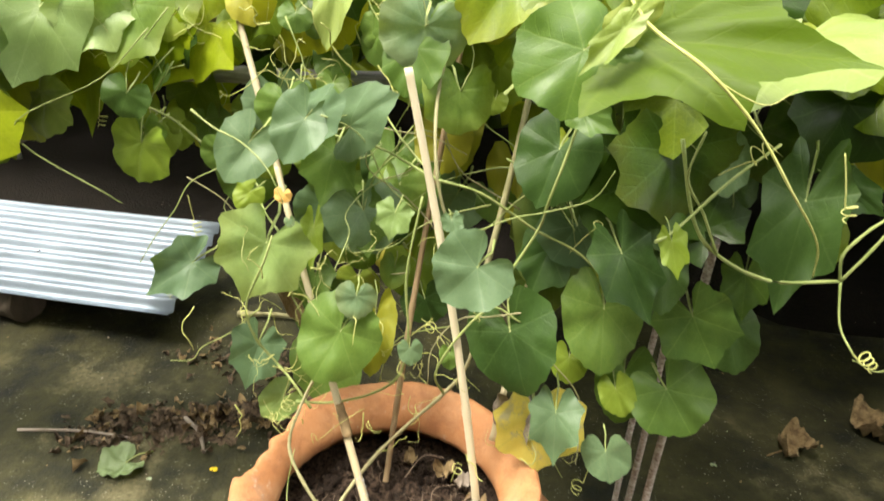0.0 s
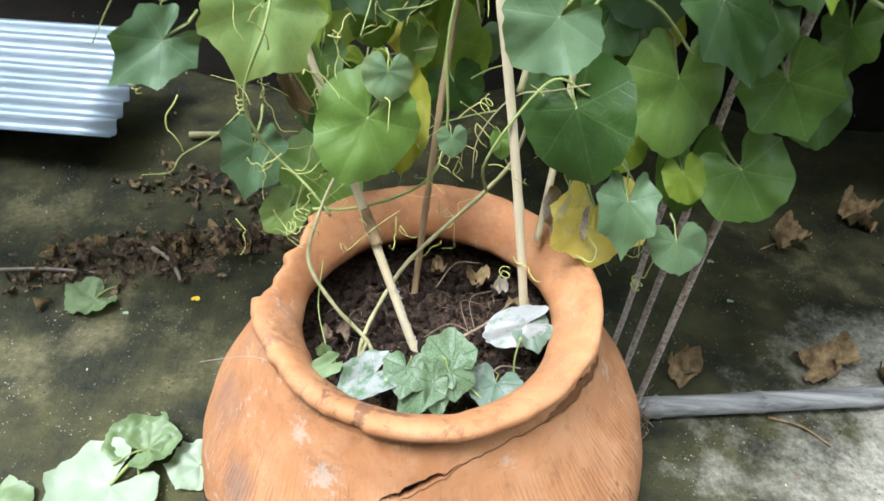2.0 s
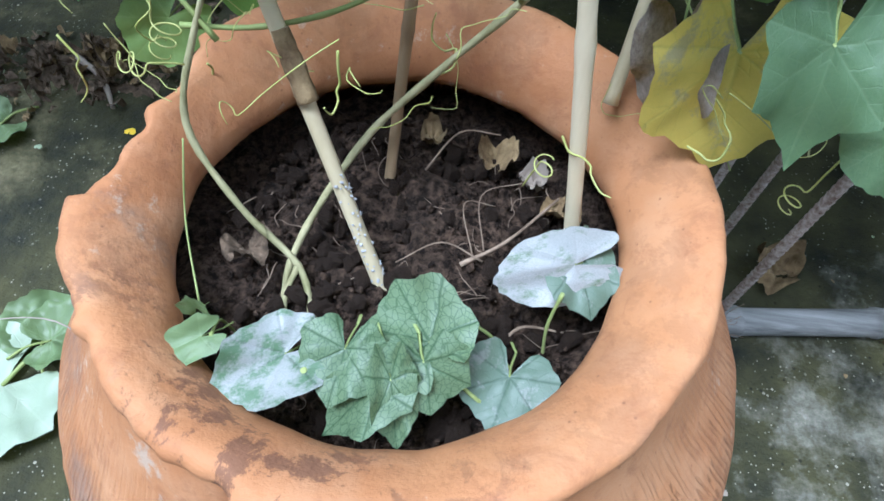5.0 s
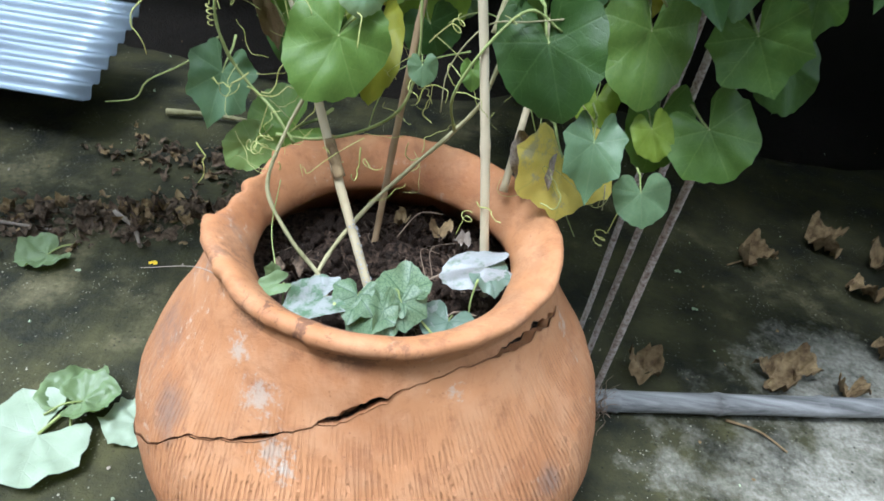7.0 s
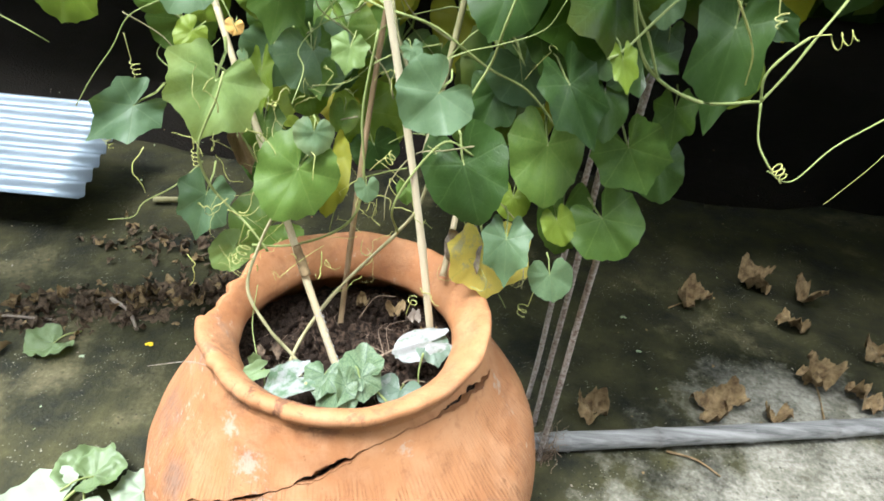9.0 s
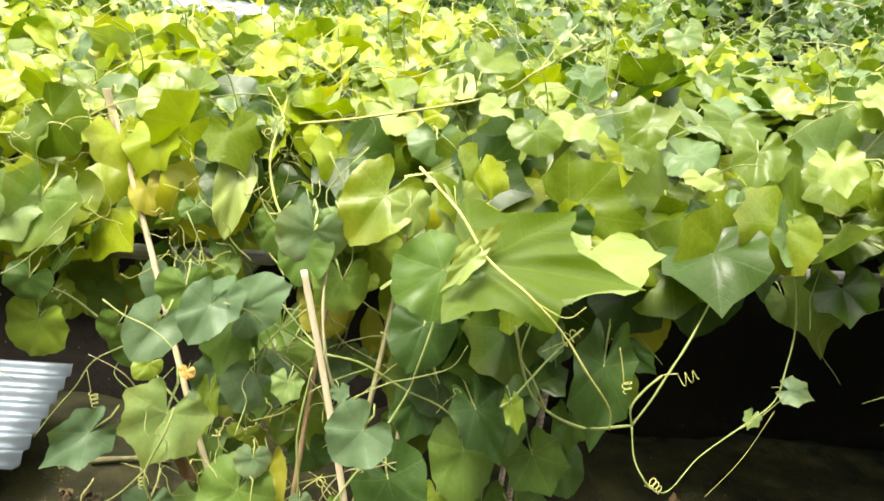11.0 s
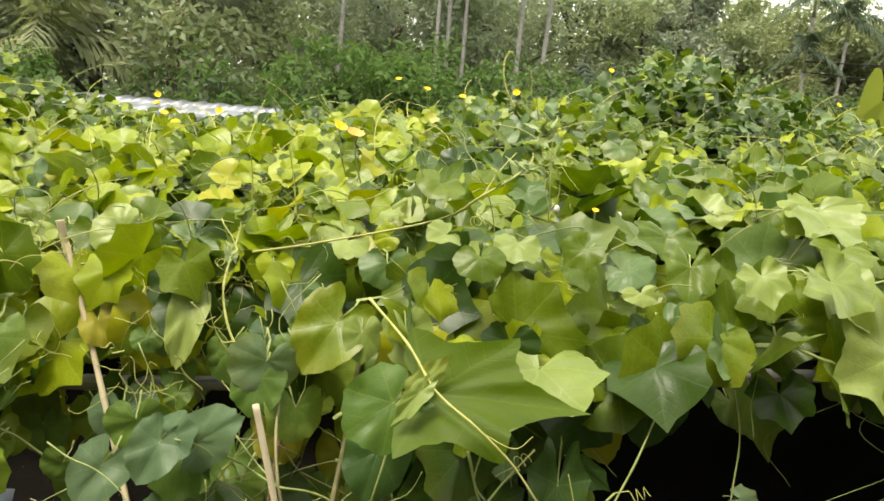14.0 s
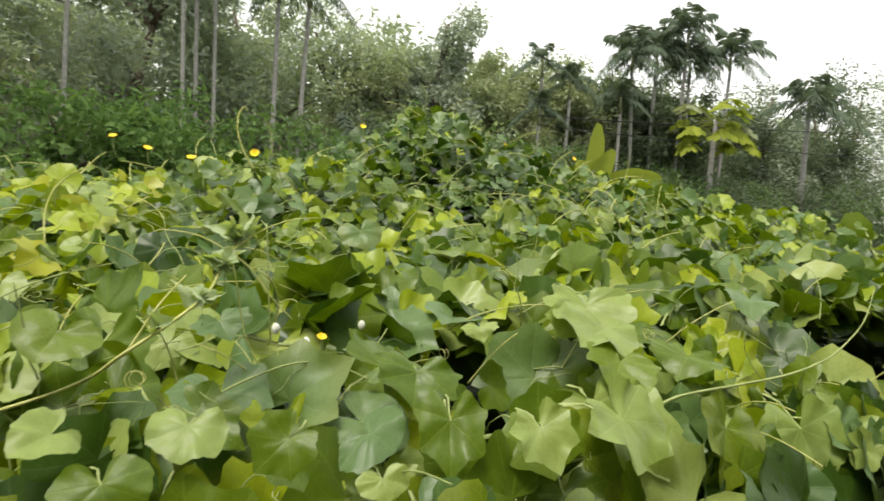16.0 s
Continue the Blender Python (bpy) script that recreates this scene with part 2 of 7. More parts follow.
def leaf_material(name, dark, light, vein, island=False, vein_width=0.009, blotch=None, through=0.30, rough=0.36, sheen=0.02, yellowing=0.14, vein_mark=0.26, net_mark=0.05):
    """Leaf skin with palmate veins; the leaf's stalk sits at the UV origin and its tip at (0, 1)."""
    k = Nodes(name)
    uv = k.n.new("ShaderNodeSeparateXYZ")
    k.l.new(k.co.outputs["UV"], uv.inputs[0])
    x, y = uv.outputs["X"], uv.outputs["Y"]
    wob = k.math("MULTIPLY", k.math("SUBTRACT", k.noise(4, 3, 0.6, "UV"), 0.5), 0.09)
    ax = k.math("ADD", k.math("ABSOLUTE", x), wob)
    near = rank = None
    for a in (0, 54, 100, 144):
        s, c = math.sin(radians(a)), math.cos(radians(a))
        across = k.math("ABSOLUTE", k.math("SUBTRACT", k.math("MULTIPLY", ax, c), k.math("MULTIPLY", y, s)))
        along = k.math("ADD", k.math("MULTIPLY", ax, s), k.math("MULTIPLY", y, c))
        d = k.math("ADD", across, k.math("MULTIPLY", k.math("LESS_THAN", along, -0.01), 9.0))
        if near is None:
            near, rank = d, along
        else:
            closer = k.math("LESS_THAN", d, near)
            rank = k.math("ADD", k.math("MULTIPLY", along, closer), k.math("MULTIPLY", rank, k.math("SUBTRACT", 1.0, closer)))
            near = k.math("MINIMUM", near, d)
    # side veins leave the main ones aslant
    comb = k.math("ABSOLUTE", k.math("SUBTRACT", k.math("FRACT", k.math("MULTIPLY", k.math("ADD", k.math("SUBTRACT", rank, k.math("MULTIPLY", near, 0.85)), wob), 5.2)), 0.5))
    side = k.math("MULTIPLY", k.ramp(comb, (0.0, 1.0), (0.07, 0.0)), k.ramp(near, (0.02, 1.0), (0.30, 0.35)))
    veins = k.math("MULTIPLY", k.ramp(near, (0.0, 1.0), (vein_width, 0.6), (vein_width * 2.4, 0.0)), vein_mark)
    net = k.ramp(k.voronoi(9, "DISTANCE_TO_EDGE", "UV"), (0.0, 1.0), (0.07, 0.0))
    if island:
        luck = k.n.new("ShaderNodeNewGeometry").outputs["Random Per Island"]
    else:
        luck = k.n.new("ShaderNodeObjectInfo").outputs["Random"]
    big, fine = k.noise(2.2, 4, 0.6, "UV"), k.noise(26, 4, 0.7, "UV")
    col = k.mix(luck, dark, light)
    col = k.mix(k.ramp(big, (0.35, 0.0), (0.7, 0.65)), col, tuple(0.5 * (p + q) * 1.25 for p, q in zip(dark, light)))
    col = k.mix(k.math("MULTIPLY", k.ramp(k.noise(9, 6, 0.75, "UV"), (0.42, 0.0), (0.68, 1.0)), 0.45), col, dark)
    # ageing: some leaves yellow from the edge
    edge = k.math("SQRT", k.math("ADD", k.math("MULTIPLY", x, x), k.math("MULTIPLY", y, y)))
    old = k.math("MULTIPLY", k.ramp(luck, (0.86, 0.0), (0.9, 1.0)), k.ramp(k.math("MULTIPLY", edge, k.math("ADD", big, 0.5)), (0.45, 0.0), (0.9, 1.0)))
    col = k.mix(k.math("MULTIPLY", old, yellowing), col, (0.36, 0.27, 0.03))
    col = k.mix(k.math("MULTIPLY", net, net_mark), col, vein)
    col = k.mix(k.math("MULTIPLY", side, vein_mark * 0.55), col, vein)
    col = k.mix(veins, col, vein)
    spots = k.ramp(k.voronoi(13, "F1", "UV"), (0.02, 1.0), (0.05, 0.0))
    col = k.mix(k.math("MULTIPLY", spots, k.ramp(k.noise(1.7, 2, 0.5), (0.55, 0.0), (0.6, 0.6))), col, (0.22, 0.17, 0.05))
    if blotch:
        mask = k.ramp(k.math("ADD", k.math("MULTIPLY", k.noise(2.4, 3, 0.6, "UV"), 0.75), k.math("MULTIPLY", k.noise(24, 5, 0.8, "UV"), 0.3)), *blotch)
        col = k.mix(mask, col, k.mix(k.noise(40, 5, 0.8, "UV"), (0.12, 0.125, 0.12), (0.47, 0.465, 0.455)))
    normal = k.bump(k.math("SUBTRACT", k.math("MULTIPLY", fine, 0.35), k.math("ADD", k.math("ADD", k.math("MULTIPLY", veins, 0.9), k.math("MULTIPLY", side, 0.35)), k.math("MULTIPLY", net, 0.03))), 0.20, 0.005)
    k.done(col, k.ramp(fine, (0.3, rough - 0.06), (0.7, rough + 0.12)), 0.36)
    k.bsdf.inputs["Sheen Weight"].default_value = sheen
    k.bsdf.inputs["Sheen Roughness"].default_value = 0.4
    lit = k.n.new("ShaderNodeBsdfTranslucent")
    k.l.new(k.mix(1.0, col, (1.45, 1.50, 0.35), "MULTIPLY"), lit.inputs["Color"])
    k.l.new(normal, lit.inputs["Normal"])
    both = k.n.new("ShaderNodeMixShader")
    both.inputs["Fac"].default_value = through
    k.l.new(k.bsdf.outputs[0], both.inputs[1])
    k.l.new(lit.outputs[0], both.inputs[2])
    k.l.new(both.outputs[0], k.out.inputs["Surface"])
    return k.mat


def plain(name, a, b, scale=20, rough=0.7, stretch=None, bump=0.3, spec=0.3, metal=0.0, detail=5):
    k = Nodes(name)
    n1, n2 = k.noise(scale, detail, 0.65, stretch=stretch), k.noise(scale * 6, 4, 0.7, stretch=stretch)
    col = k.mix(k.ramp(n1, (0.3, 0.0), (0.7, 1.0)), a, b)
    col = k.mix(k.math("MULTIPLY", n2, 0.3), col, tuple(0.6 * v for v in a))
    k.bump(k.math("ADD", n1, k.math("MULTIPLY", n2, 0.5)), bump, 0.004)
    return k.done(col, rough, spec, metal)


def zinc_material(name="weathered_zinc", tint=(0.68, 0.75, 0.80)):
    k = Nodes(name)
    n1, n2 = k.noise(3, 5, 0.6), k.noise(45, 5, 0.7)
    col = k.mix(k.ramp(n1, (0.35, 0.0), (0.7, 1.0)), tuple(0.72 * v for v in tint), tint)
    col = k.mix(k.ramp(k.noise(6, 6, 0.75), (0.62, 0.0), (0.72, 0.35)), col, (0.28, 0.26, 0.23))
    return k.done(col, k.ramp(n1, (0.3, 0.40), (0.7, 0.50)), 0.5, 0.72)


CONCRETE = concrete_material()
# near black: the deep shade under the vines put into the earth's colour
EARTH = soil_material("shade_black_earth", (0.006, 0.005, 0.004), (0.022, 0.017, 0.012))
SOIL = soil_material()
CLAY = terracotta_material()
ZINC = zinc_material("weathered_zinc", (0.34, 0.40, 0.47))
ROOF_ZINC = zinc_material("roof_zinc", (0.72, 0.76, 0.80))
BAMBOO = plain("dry_bamboo", (0.40, 0.33, 0.19), (0.66, 0.57, 0.38), 9, 0.6, (1, 1, 0.2))
BAMBOO_GREY = plain("weathered_bamboo", (0.075, 0.075, 0.07), (0.40, 0.395, 0.38), 45, 0.8, (0.06, 1, 1), 0.7)
BAMBOO_PALE = plain("cream_bamboo", (0.58, 0.49, 0.31), (0.78, 0.69, 0.49), 16, 0.55, (1, 1, 0.15))
CANE_BROWN = plain("brown_cane", (0.24, 0.16, 0.085), (0.42, 0.30, 0.17), 10, 0.65, (1, 1, 0.2))
RUST = plain("rusted_steel", (0.17, 0.11, 0.08), (0.70, 0.64, 0.58), 130, 0.8, None, 0.5, 0.3, 0.25)
STEM = plain("vine_stem", (0.20, 0.26, 0.07), (0.36, 0.40, 0.15), 25, 0.6)
STEM_OLD = plain("old_vine_stem", (0.21, 0.20, 0.085), (0.46, 0.42, 0.24), 30, 0.75, (1, 1, 0.25), 0.8)
TENDRIL = plain("tendril", (0.34, 0.36, 0.08), (0.52, 0.52, 0.20), 30, 0.6)
DRY = plain("dry_leaf", (0.085, 0.050, 0.022), (0.40, 0.29, 0.145), 34, 0.85, None, 0.8)
DRY_GREY = plain("grey_dry_leaf", (0.20, 0.16, 0.12), (0.42, 0.36, 0.30), 14, 0.85, None, 0.8)
LITTER = plain("rotten_litter", (0.030, 0.021, 0.013), (0.22, 0.155, 0.10), 60, 0.9, None, 0.9)
PETAL = plain("yellow_petal", (0.80, 0.52, 0.01), (0.88, 0.68, 0.04), 20, 0.5)
PETAL_OLD = plain("faded_petal", (0.70, 0.36, 0.06), (0.80, 0.55, 0.20), 20, 0.6)
BARK = plain("tree_bark", (0.07, 0.055, 0.04), (0.20, 0.16, 0.12), 6, 0.9, (1, 1, 0.3), 0.8)
PALM_BARK = plain("palm_bark", (0.20, 0.195, 0.175), (0.36, 0.35, 0.32), 5, 0.85, (1, 1, 2.5), 0.5)
# dark, so that the added wall throws little light back
PLASTER = plain("dark_wall_plaster", (0.06, 0.055, 0.045), (0.13, 0.12, 0.10), 3, 0.9)
ROOT = plain("dead_root", (0.11, 0.075, 0.05), (0.36, 0.27, 0.19), 40, 0.85)
CABLE = plain("black_cable", (0.015, 0.015, 0.015), (0.03, 0.03, 0.03), 10, 0.6)

TONES = {  # dark end, light end, vein
    "mid": ((0.068, 0.132, 0.022), (0.158, 0.245, 0.045), (0.22, 0.31, 0.09)),
    "dark": ((0.028, 0.068, 0.012), (0.076, 0.135, 0.027), (0.12, 0.19, 0.06)),
    "blue": ((0.078, 0.138, 0.066), (0.145, 0.215, 0.105), (0.21, 0.29, 0.16)),
    "pale": ((0.145, 0.222, 0.064), (0.225, 0.315, 0.098), (0.30, 0.38, 0.16)),
    "lime": ((0.138, 0.212, 0.018), (0.225, 0.295, 0.036), (0.31, 0.37, 0.09)),
    "yellow": ((0.215, 0.225, 0.016), (0.340, 0.305, 0.030), (0.22, 0.26, 0.05)),
    "big": ((0.075, 0.128, 0.003), (0.090, 0.145, 0.005), (0.17, 0.24, 0.03)),
}
LEAF = {k: leaf_material("leaf_" + k, *v, rough=0.55 if k == "big" else 0.40, through=0.45 if k == "big" else 0.30) for k, v in TONES.items()}
SUNLIT = {  # sunlit copies of the same kinds: the canopy's warm glow put into colour
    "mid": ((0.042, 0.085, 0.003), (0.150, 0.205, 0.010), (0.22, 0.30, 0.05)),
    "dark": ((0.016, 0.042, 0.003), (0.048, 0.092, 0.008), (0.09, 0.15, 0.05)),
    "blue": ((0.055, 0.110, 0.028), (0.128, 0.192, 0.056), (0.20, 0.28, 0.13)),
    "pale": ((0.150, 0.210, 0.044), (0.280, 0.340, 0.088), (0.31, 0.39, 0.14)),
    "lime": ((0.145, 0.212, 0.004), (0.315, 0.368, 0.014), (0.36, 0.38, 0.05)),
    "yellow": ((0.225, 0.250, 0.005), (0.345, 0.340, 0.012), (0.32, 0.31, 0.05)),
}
LEAF_MANY = {k: leaf_material("foliage_" + k, *v, island=True, through=0.24, rough=0.32) for k, v in SUNLIT.items()}
LEAF.update({"top_" + k: leaf_material("top_leaf_" + k, *v, through=0.24, rough=0.32) for k, v in SUNLIT.items()})
MOTTLED = leaf_material("mottled_leaf", (0.100, 0.152, 0.080), (0.145, 0.200, 0.108), (0.040, 0.080, 0.034), vein_width=0.012, sheen=0.0, through=0.2, yellowing=0.0, vein_mark=0.9, net_mark=0.8)
FROSTED = leaf_material("white_mildew_leaf", (0.09, 0.135, 0.068), (0.12, 0.17, 0.09), (0.05, 0.09, 0.05), sheen=0.0, through=0.1, yellowing=0.0, blotch=((0.38, 0.0), (0.50, 0.95)))
MILDEW = leaf_material("mildewed_leaf", (0.08, 0.14, 0.07), (0.115, 0.18, 0.10), (0.04, 0.08, 0.04), vein_width=0.014, sheen=0.0, through=0.12, yellowing=0.0, vein_mark=0.7, blotch=((0.45, 0.0), (0.56, 0.85)))
ASHEN = leaf_material("ashen_leaf", (0.085, 0.125, 0.085), (0.115, 0.155, 0.11), (0.045, 0.08, 0.05), vein_width=0.014, sheen=0.0, through=0.1, yellowing=0.0, vein_mark=0.7, blotch=((0.56, 0.0), (0.66, 0.5)))
WILTED = leaf_material("cut_leaf_underside", (0.29, 0.355, 0.245), (0.34, 0.40, 0.285), (0.40, 0.45, 0.33), sheen=0.0, through=0.2, yellowing=0.0)
WILT_GREEN = leaf_material("wilting_leaf", (0.145, 0.205, 0.090), (0.185, 0.245, 0.115), (0.23, 0.29, 0.14), sheen=0.0, through=0.2)
HALF_DEAD = leaf_material("half_dead_leaf", (0.56, 0.46, 0.09), (0.62, 0.53, 0.14), (0.34, 0.36, 0.08), through=0.42, blotch=((0.55, 0.0), (0.64, 0.6)))
YOUNG = leaf_material("downy_young_leaf", (0.26, 0.34, 0.17), (0.38, 0.45, 0.26), (0.42, 0.48, 0.30), sheen=0.3, rough=0.6)
# the tree greens are paled and greyed: distance haze put into leaf colour
FAR_TONES = {"hazed_green": ((0.225, 0.280, 0.175), (0.330, 0.385, 0.235)), "hazed_dark": ((0.255, 0.300, 0.250), (0.335, 0.380, 0.305)),
             "hazed_olive": ((0.205, 0.235, 0.135), (0.290, 0.315, 0.180)), "creeper": ((0.060, 0.120, 0.036), (0.125, 0.200, 0.062)), "palm_green": ((0.085, 0.115, 0.085), (0.125, 0.160, 0.110)),
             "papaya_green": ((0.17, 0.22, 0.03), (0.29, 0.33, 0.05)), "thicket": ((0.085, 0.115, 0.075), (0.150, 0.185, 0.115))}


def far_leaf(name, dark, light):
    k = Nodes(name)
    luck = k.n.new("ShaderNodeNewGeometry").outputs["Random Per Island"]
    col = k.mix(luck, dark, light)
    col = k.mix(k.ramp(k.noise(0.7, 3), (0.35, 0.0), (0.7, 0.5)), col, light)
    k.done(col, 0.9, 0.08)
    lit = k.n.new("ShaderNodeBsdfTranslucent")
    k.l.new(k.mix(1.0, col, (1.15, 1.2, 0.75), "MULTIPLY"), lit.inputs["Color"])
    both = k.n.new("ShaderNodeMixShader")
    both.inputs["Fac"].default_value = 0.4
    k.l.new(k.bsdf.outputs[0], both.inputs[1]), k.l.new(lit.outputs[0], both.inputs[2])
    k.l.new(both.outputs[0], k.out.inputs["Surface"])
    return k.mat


FAR = {k: far_leaf(k, *v) for k, v in FAR_TONES.items()}

# ---- ground ----
def ground_sheet():
    xs = sorted({*np.linspace(-6, 6, 61).round(2), -300, -120, -60, -30, -15, -9, 9, 15, 30, 60, 120, 300})
    ys = sorted({*np.linspace(-3, 7, 51).round(2), -300, -100, -40, -15, -7, 10, 15, 22, 30, 45, 80, 150, 400})
    bm = bmesh.new()
    rows = [[bm.verts.new((x, y, -0.035 + (0.02 * noise.noise((x * 1.7, y * 1.7, 0)) if abs(x) < 8 and abs(y) < 9 else 0))) for x in xs] for y in ys]
    for lo, hi in zip(rows, rows[1:]):
        for i in range(len(xs) - 1):
            bm.faces.new((lo[i], lo[i + 1], hi[i + 1], hi[i])).smooth = True
    return tagged(part("ground", bm, EARTH), "bare earth beneath and beyond the vines, coloured near black for their shade", "ground", kind="structure")


def slab():
    """The yard's concrete, cast uneven, with a broken far edge."""
    bm = bmesh.new()
    nx, ny = 110, 70
    # stops at y1; beyond it near-black earth stands in for the vines' shade
    x0, x1, y0, y1 = -6.2, 6.2, -2.3, 1.85
    grid = []
    for j in range(ny + 1):
        row = []
        for i in range(nx + 1):
            x, y = x0 + (x1 - x0) * i / nx, y0 + (y1 - y0) * j / ny
            if j == ny:
                y += 0.45 * noise.noise((x * 0.9, 5, 0)) + 0.12 * noise.noise((x * 4, 2, 0))
            row.append(bm.verts.new((x, y, 0.005 * noise.noise((x * 1.1, y * 1.1, 3)) + 0.003 * noise.noise((x * 6, y * 6, 1)))))
        grid.append(row)
    for lo, hi in zip(grid, grid[1:]):
        for i in range(nx):
            bm.faces.new((lo[i], lo[i + 1], hi[i + 1], hi[i])).smooth = True
    rim = [*grid[0], *[r[-1] for r in grid[1:]], *grid[-1][-2::-1], *[r[0] for r in grid[-2:0:-1]]]
    low = [bm.verts.new((v.co.x, v.co.y, -0.09)) for v in rim]
    for i in range(len(rim)):
        j = (i + 1) % len(rim)
        bm.faces.new((rim[i], low[i], low[j], rim[j]))
    return tagged(part("pavement", bm, CONCRETE), "algae-stained concrete yard slab, damp and dark", "pavement", kind="structure")


ground_sheet()
slab()
# plain unseen wall added behind the walker to block low sky light
bm = bmesh.new()
bmesh.ops.create_cube(bm, size=1, matrix=Matrix.Translation((0, -2.45, 1.85)) @ Matrix.Diagonal((12.4, 0.25, 3.9, 1)))
tagged(part("wall_south", bm, PLASTER), "plain unseen wall added behind the yard to block light", "wall", kind="structure")

# ---- the jar ----
JX, JY = 0.027, 0.060


def jar():
    base = thing("terracotta_jar", JX, JY, 0.0, "large cracked orange terracotta jar used as a planter", "planter")
    n = 320
    prof = [(0.0, 0.245), (0.03, 0.272), (0.08, 0.312), (0.14, 0.343), (0.20, 0.366), (0.26, 0.380), (0.31, 0.382), (0.36, 0.371), (0.40, 0.354), (0.44, 0.328),
            (0.47, 0.307), (0.50, 0.288), (0.53, 0.271), (0.56, 0.256), (0.58, 0.246), (0.594, 0.240)]
    zs, rs = [p[0] for p in prof], [p[1] for p in prof]
    crack_a = [0, 90, 200, 210, 220, 231, 250, 264, 276, 285, 300, 318, 335, 346, 354, 360]
    crack_z = [0.54, 0.42, 0.28, 0.31, 0.356, 0.425, 0.480, 0.515, 0.546, 0.566, 0.578, 0.578, 0.570, 0.553, 0.546, 0.54]
    rows = []

    def ring(f):
        row = []
        for i in range(n):
            a = 2 * math.pi * i / n
            z, r = f(a)
            row.append(bm.verts.new((r * math.cos(a), r * math.sin(a), z)))
        rows.append(row)

    def wob(a, z):
        return 0.006 * noise.noise((1.3 * math.cos(a), 1.3 * math.sin(a), z * 4)) + 0.0025 * noise.noise((6 * math.cos(a), 6 * math.sin(a), z * 22))

    def crack(a):
        d = math.degrees(a)
        z = float(np.interp(d, crack_a, crack_z)) + (0.006 * noise.noise((a * 14, 0, 0)) + 0.003 * noise.noise((a * 41, 3, 0)) if 200 < d < 356 else 0)
        open_at = float(np.interp(d, [204, 212, 242, 249, 255, 262, 267, 274, 281, 286, 312, 320, 334, 346, 354], [0, 0.32, 0.28, 0.85, 0.10, 0.08, 0.9, 1.15, 0.5, 0.02, 0.02, 0.8, 1.35, 0.8, 0]))
        gape = 0.0135 * open_at * (0.75 + 0.7 * abs(noise.noise((a * 9, 7, 0))))
        return min(z, 0.586), gape

    bm = bmesh.new()
    lo_n, hi_n = 22, 8
    for j in range(lo_n + 1):
        def f(a, j=j):
            zc, g = crack(a)
            z = (zc - g / 2) * (j / lo_n) ** 0.85
            return z, float(np.interp(z, zs, rs)) + wob(a, z) + (0.0015 if g > 0 and j == lo_n else 0)
        ring(f)
    # the crack's broken faces go through the wall to the soil behind
    for depth, part_of_gap in ((0.0, -0.5), (0.016, -0.5), (0.055, -0.35), (0.055, 0.35), (0.016, 0.5), (0.0, 0.5)):
        def f(a, depth=depth, u=part_of_gap):
            zc, g = crack(a)
            d = max(0.0003, depth) * min(1.0, g / 0.0025)
            z = zc + g * u
            return z - 0.5 * d, float(np.interp(z, zs, rs)) + wob(a, z) - 0.87 * d
        ring(f)
    for j in range(hi_n + 1):
        def f(a, j=j):
            zc, g = crack(a)
            z = zc + g / 2 + (0.594 - zc - g / 2) * j / hi_n
            return z, float(np.interp(z, zs, rs)) + wob(a, z)
        ring(f)
    part_rings("body", bm, rows, n, base, (lo_n, lo_n + 6), (lo_n + 2, lo_n + 3, lo_n + 4))
    # the flared collar: out under the lip, over it, and down the funnel to the throat
    bm, rows = bmesh.new(), []

    def bite(a):
        """How far the lip is broken away."""
        d = math.degrees(a)
        big = max(0.0, 1 - abs((d - 170) / 24.0)) ** 0.6 if 148 < d < 192 else 0.0
        step = 0.034 * big * (0.85 + 0.5 * noise.noise((a * 7, 2, 0)))
        flaked = 0.0095 * max(0.0, min(1, (d - 203) / 9, (257.5 - d) / 1.6)) * (0.75 + 0.6 * noise.noise((a * 13, 6, 0)))
        step += flaked
        worn = 0.003 * max(0.0, noise.noise((4 * math.cos(a), 4 * math.sin(a), 9))) + 0.002 * max(0, noise.noise((13 * math.cos(a), 13 * math.sin(a), 4)))
        return max(0.0, step) + worn

    lip = [(0.588, 0.2415, 0.0), (0.597, 0.2412, 0.1), (0.606, 0.2430, 0.4), (0.6125, 0.2475, 0.8), (0.6150, 0.2520, 1.0), (0.6235, 0.2545, 1.0), (0.6300, 0.2532, 1.0), (0.6335, 0.2495, 0.95), (0.6345, 0.2440, 0.8), (0.6330, 0.2360, 0.5),
           (0.6275, 0.2260, 0.3), (0.618, 0.2150, 0.1), (0.606, 0.2045, 0.0), (0.594, 0.1960, 0.0), (0.581, 0.1895, 0.0), (0.570, 0.1870, 0.0), (0.560, 0.1890, 0.0), (0.548, 0.205, 0.0), (0.525, 0.235, 0.0), (0.46, 0.285, 0.0), (0.40, 0.325, 0.0)]
    for z, r, w in lip:
        ring(lambda a, z=z, r=r, w=w: (z - 0.7 * w * bite(a) + 0.004 * noise.noise((2 * math.cos(a), 2 * math.sin(a), 1)), r - w * bite(a) + wob(a, z)))
    part_rings("rim", bm, rows, n, base, label="worn flared terracotta lip with a broken edge")
    return base


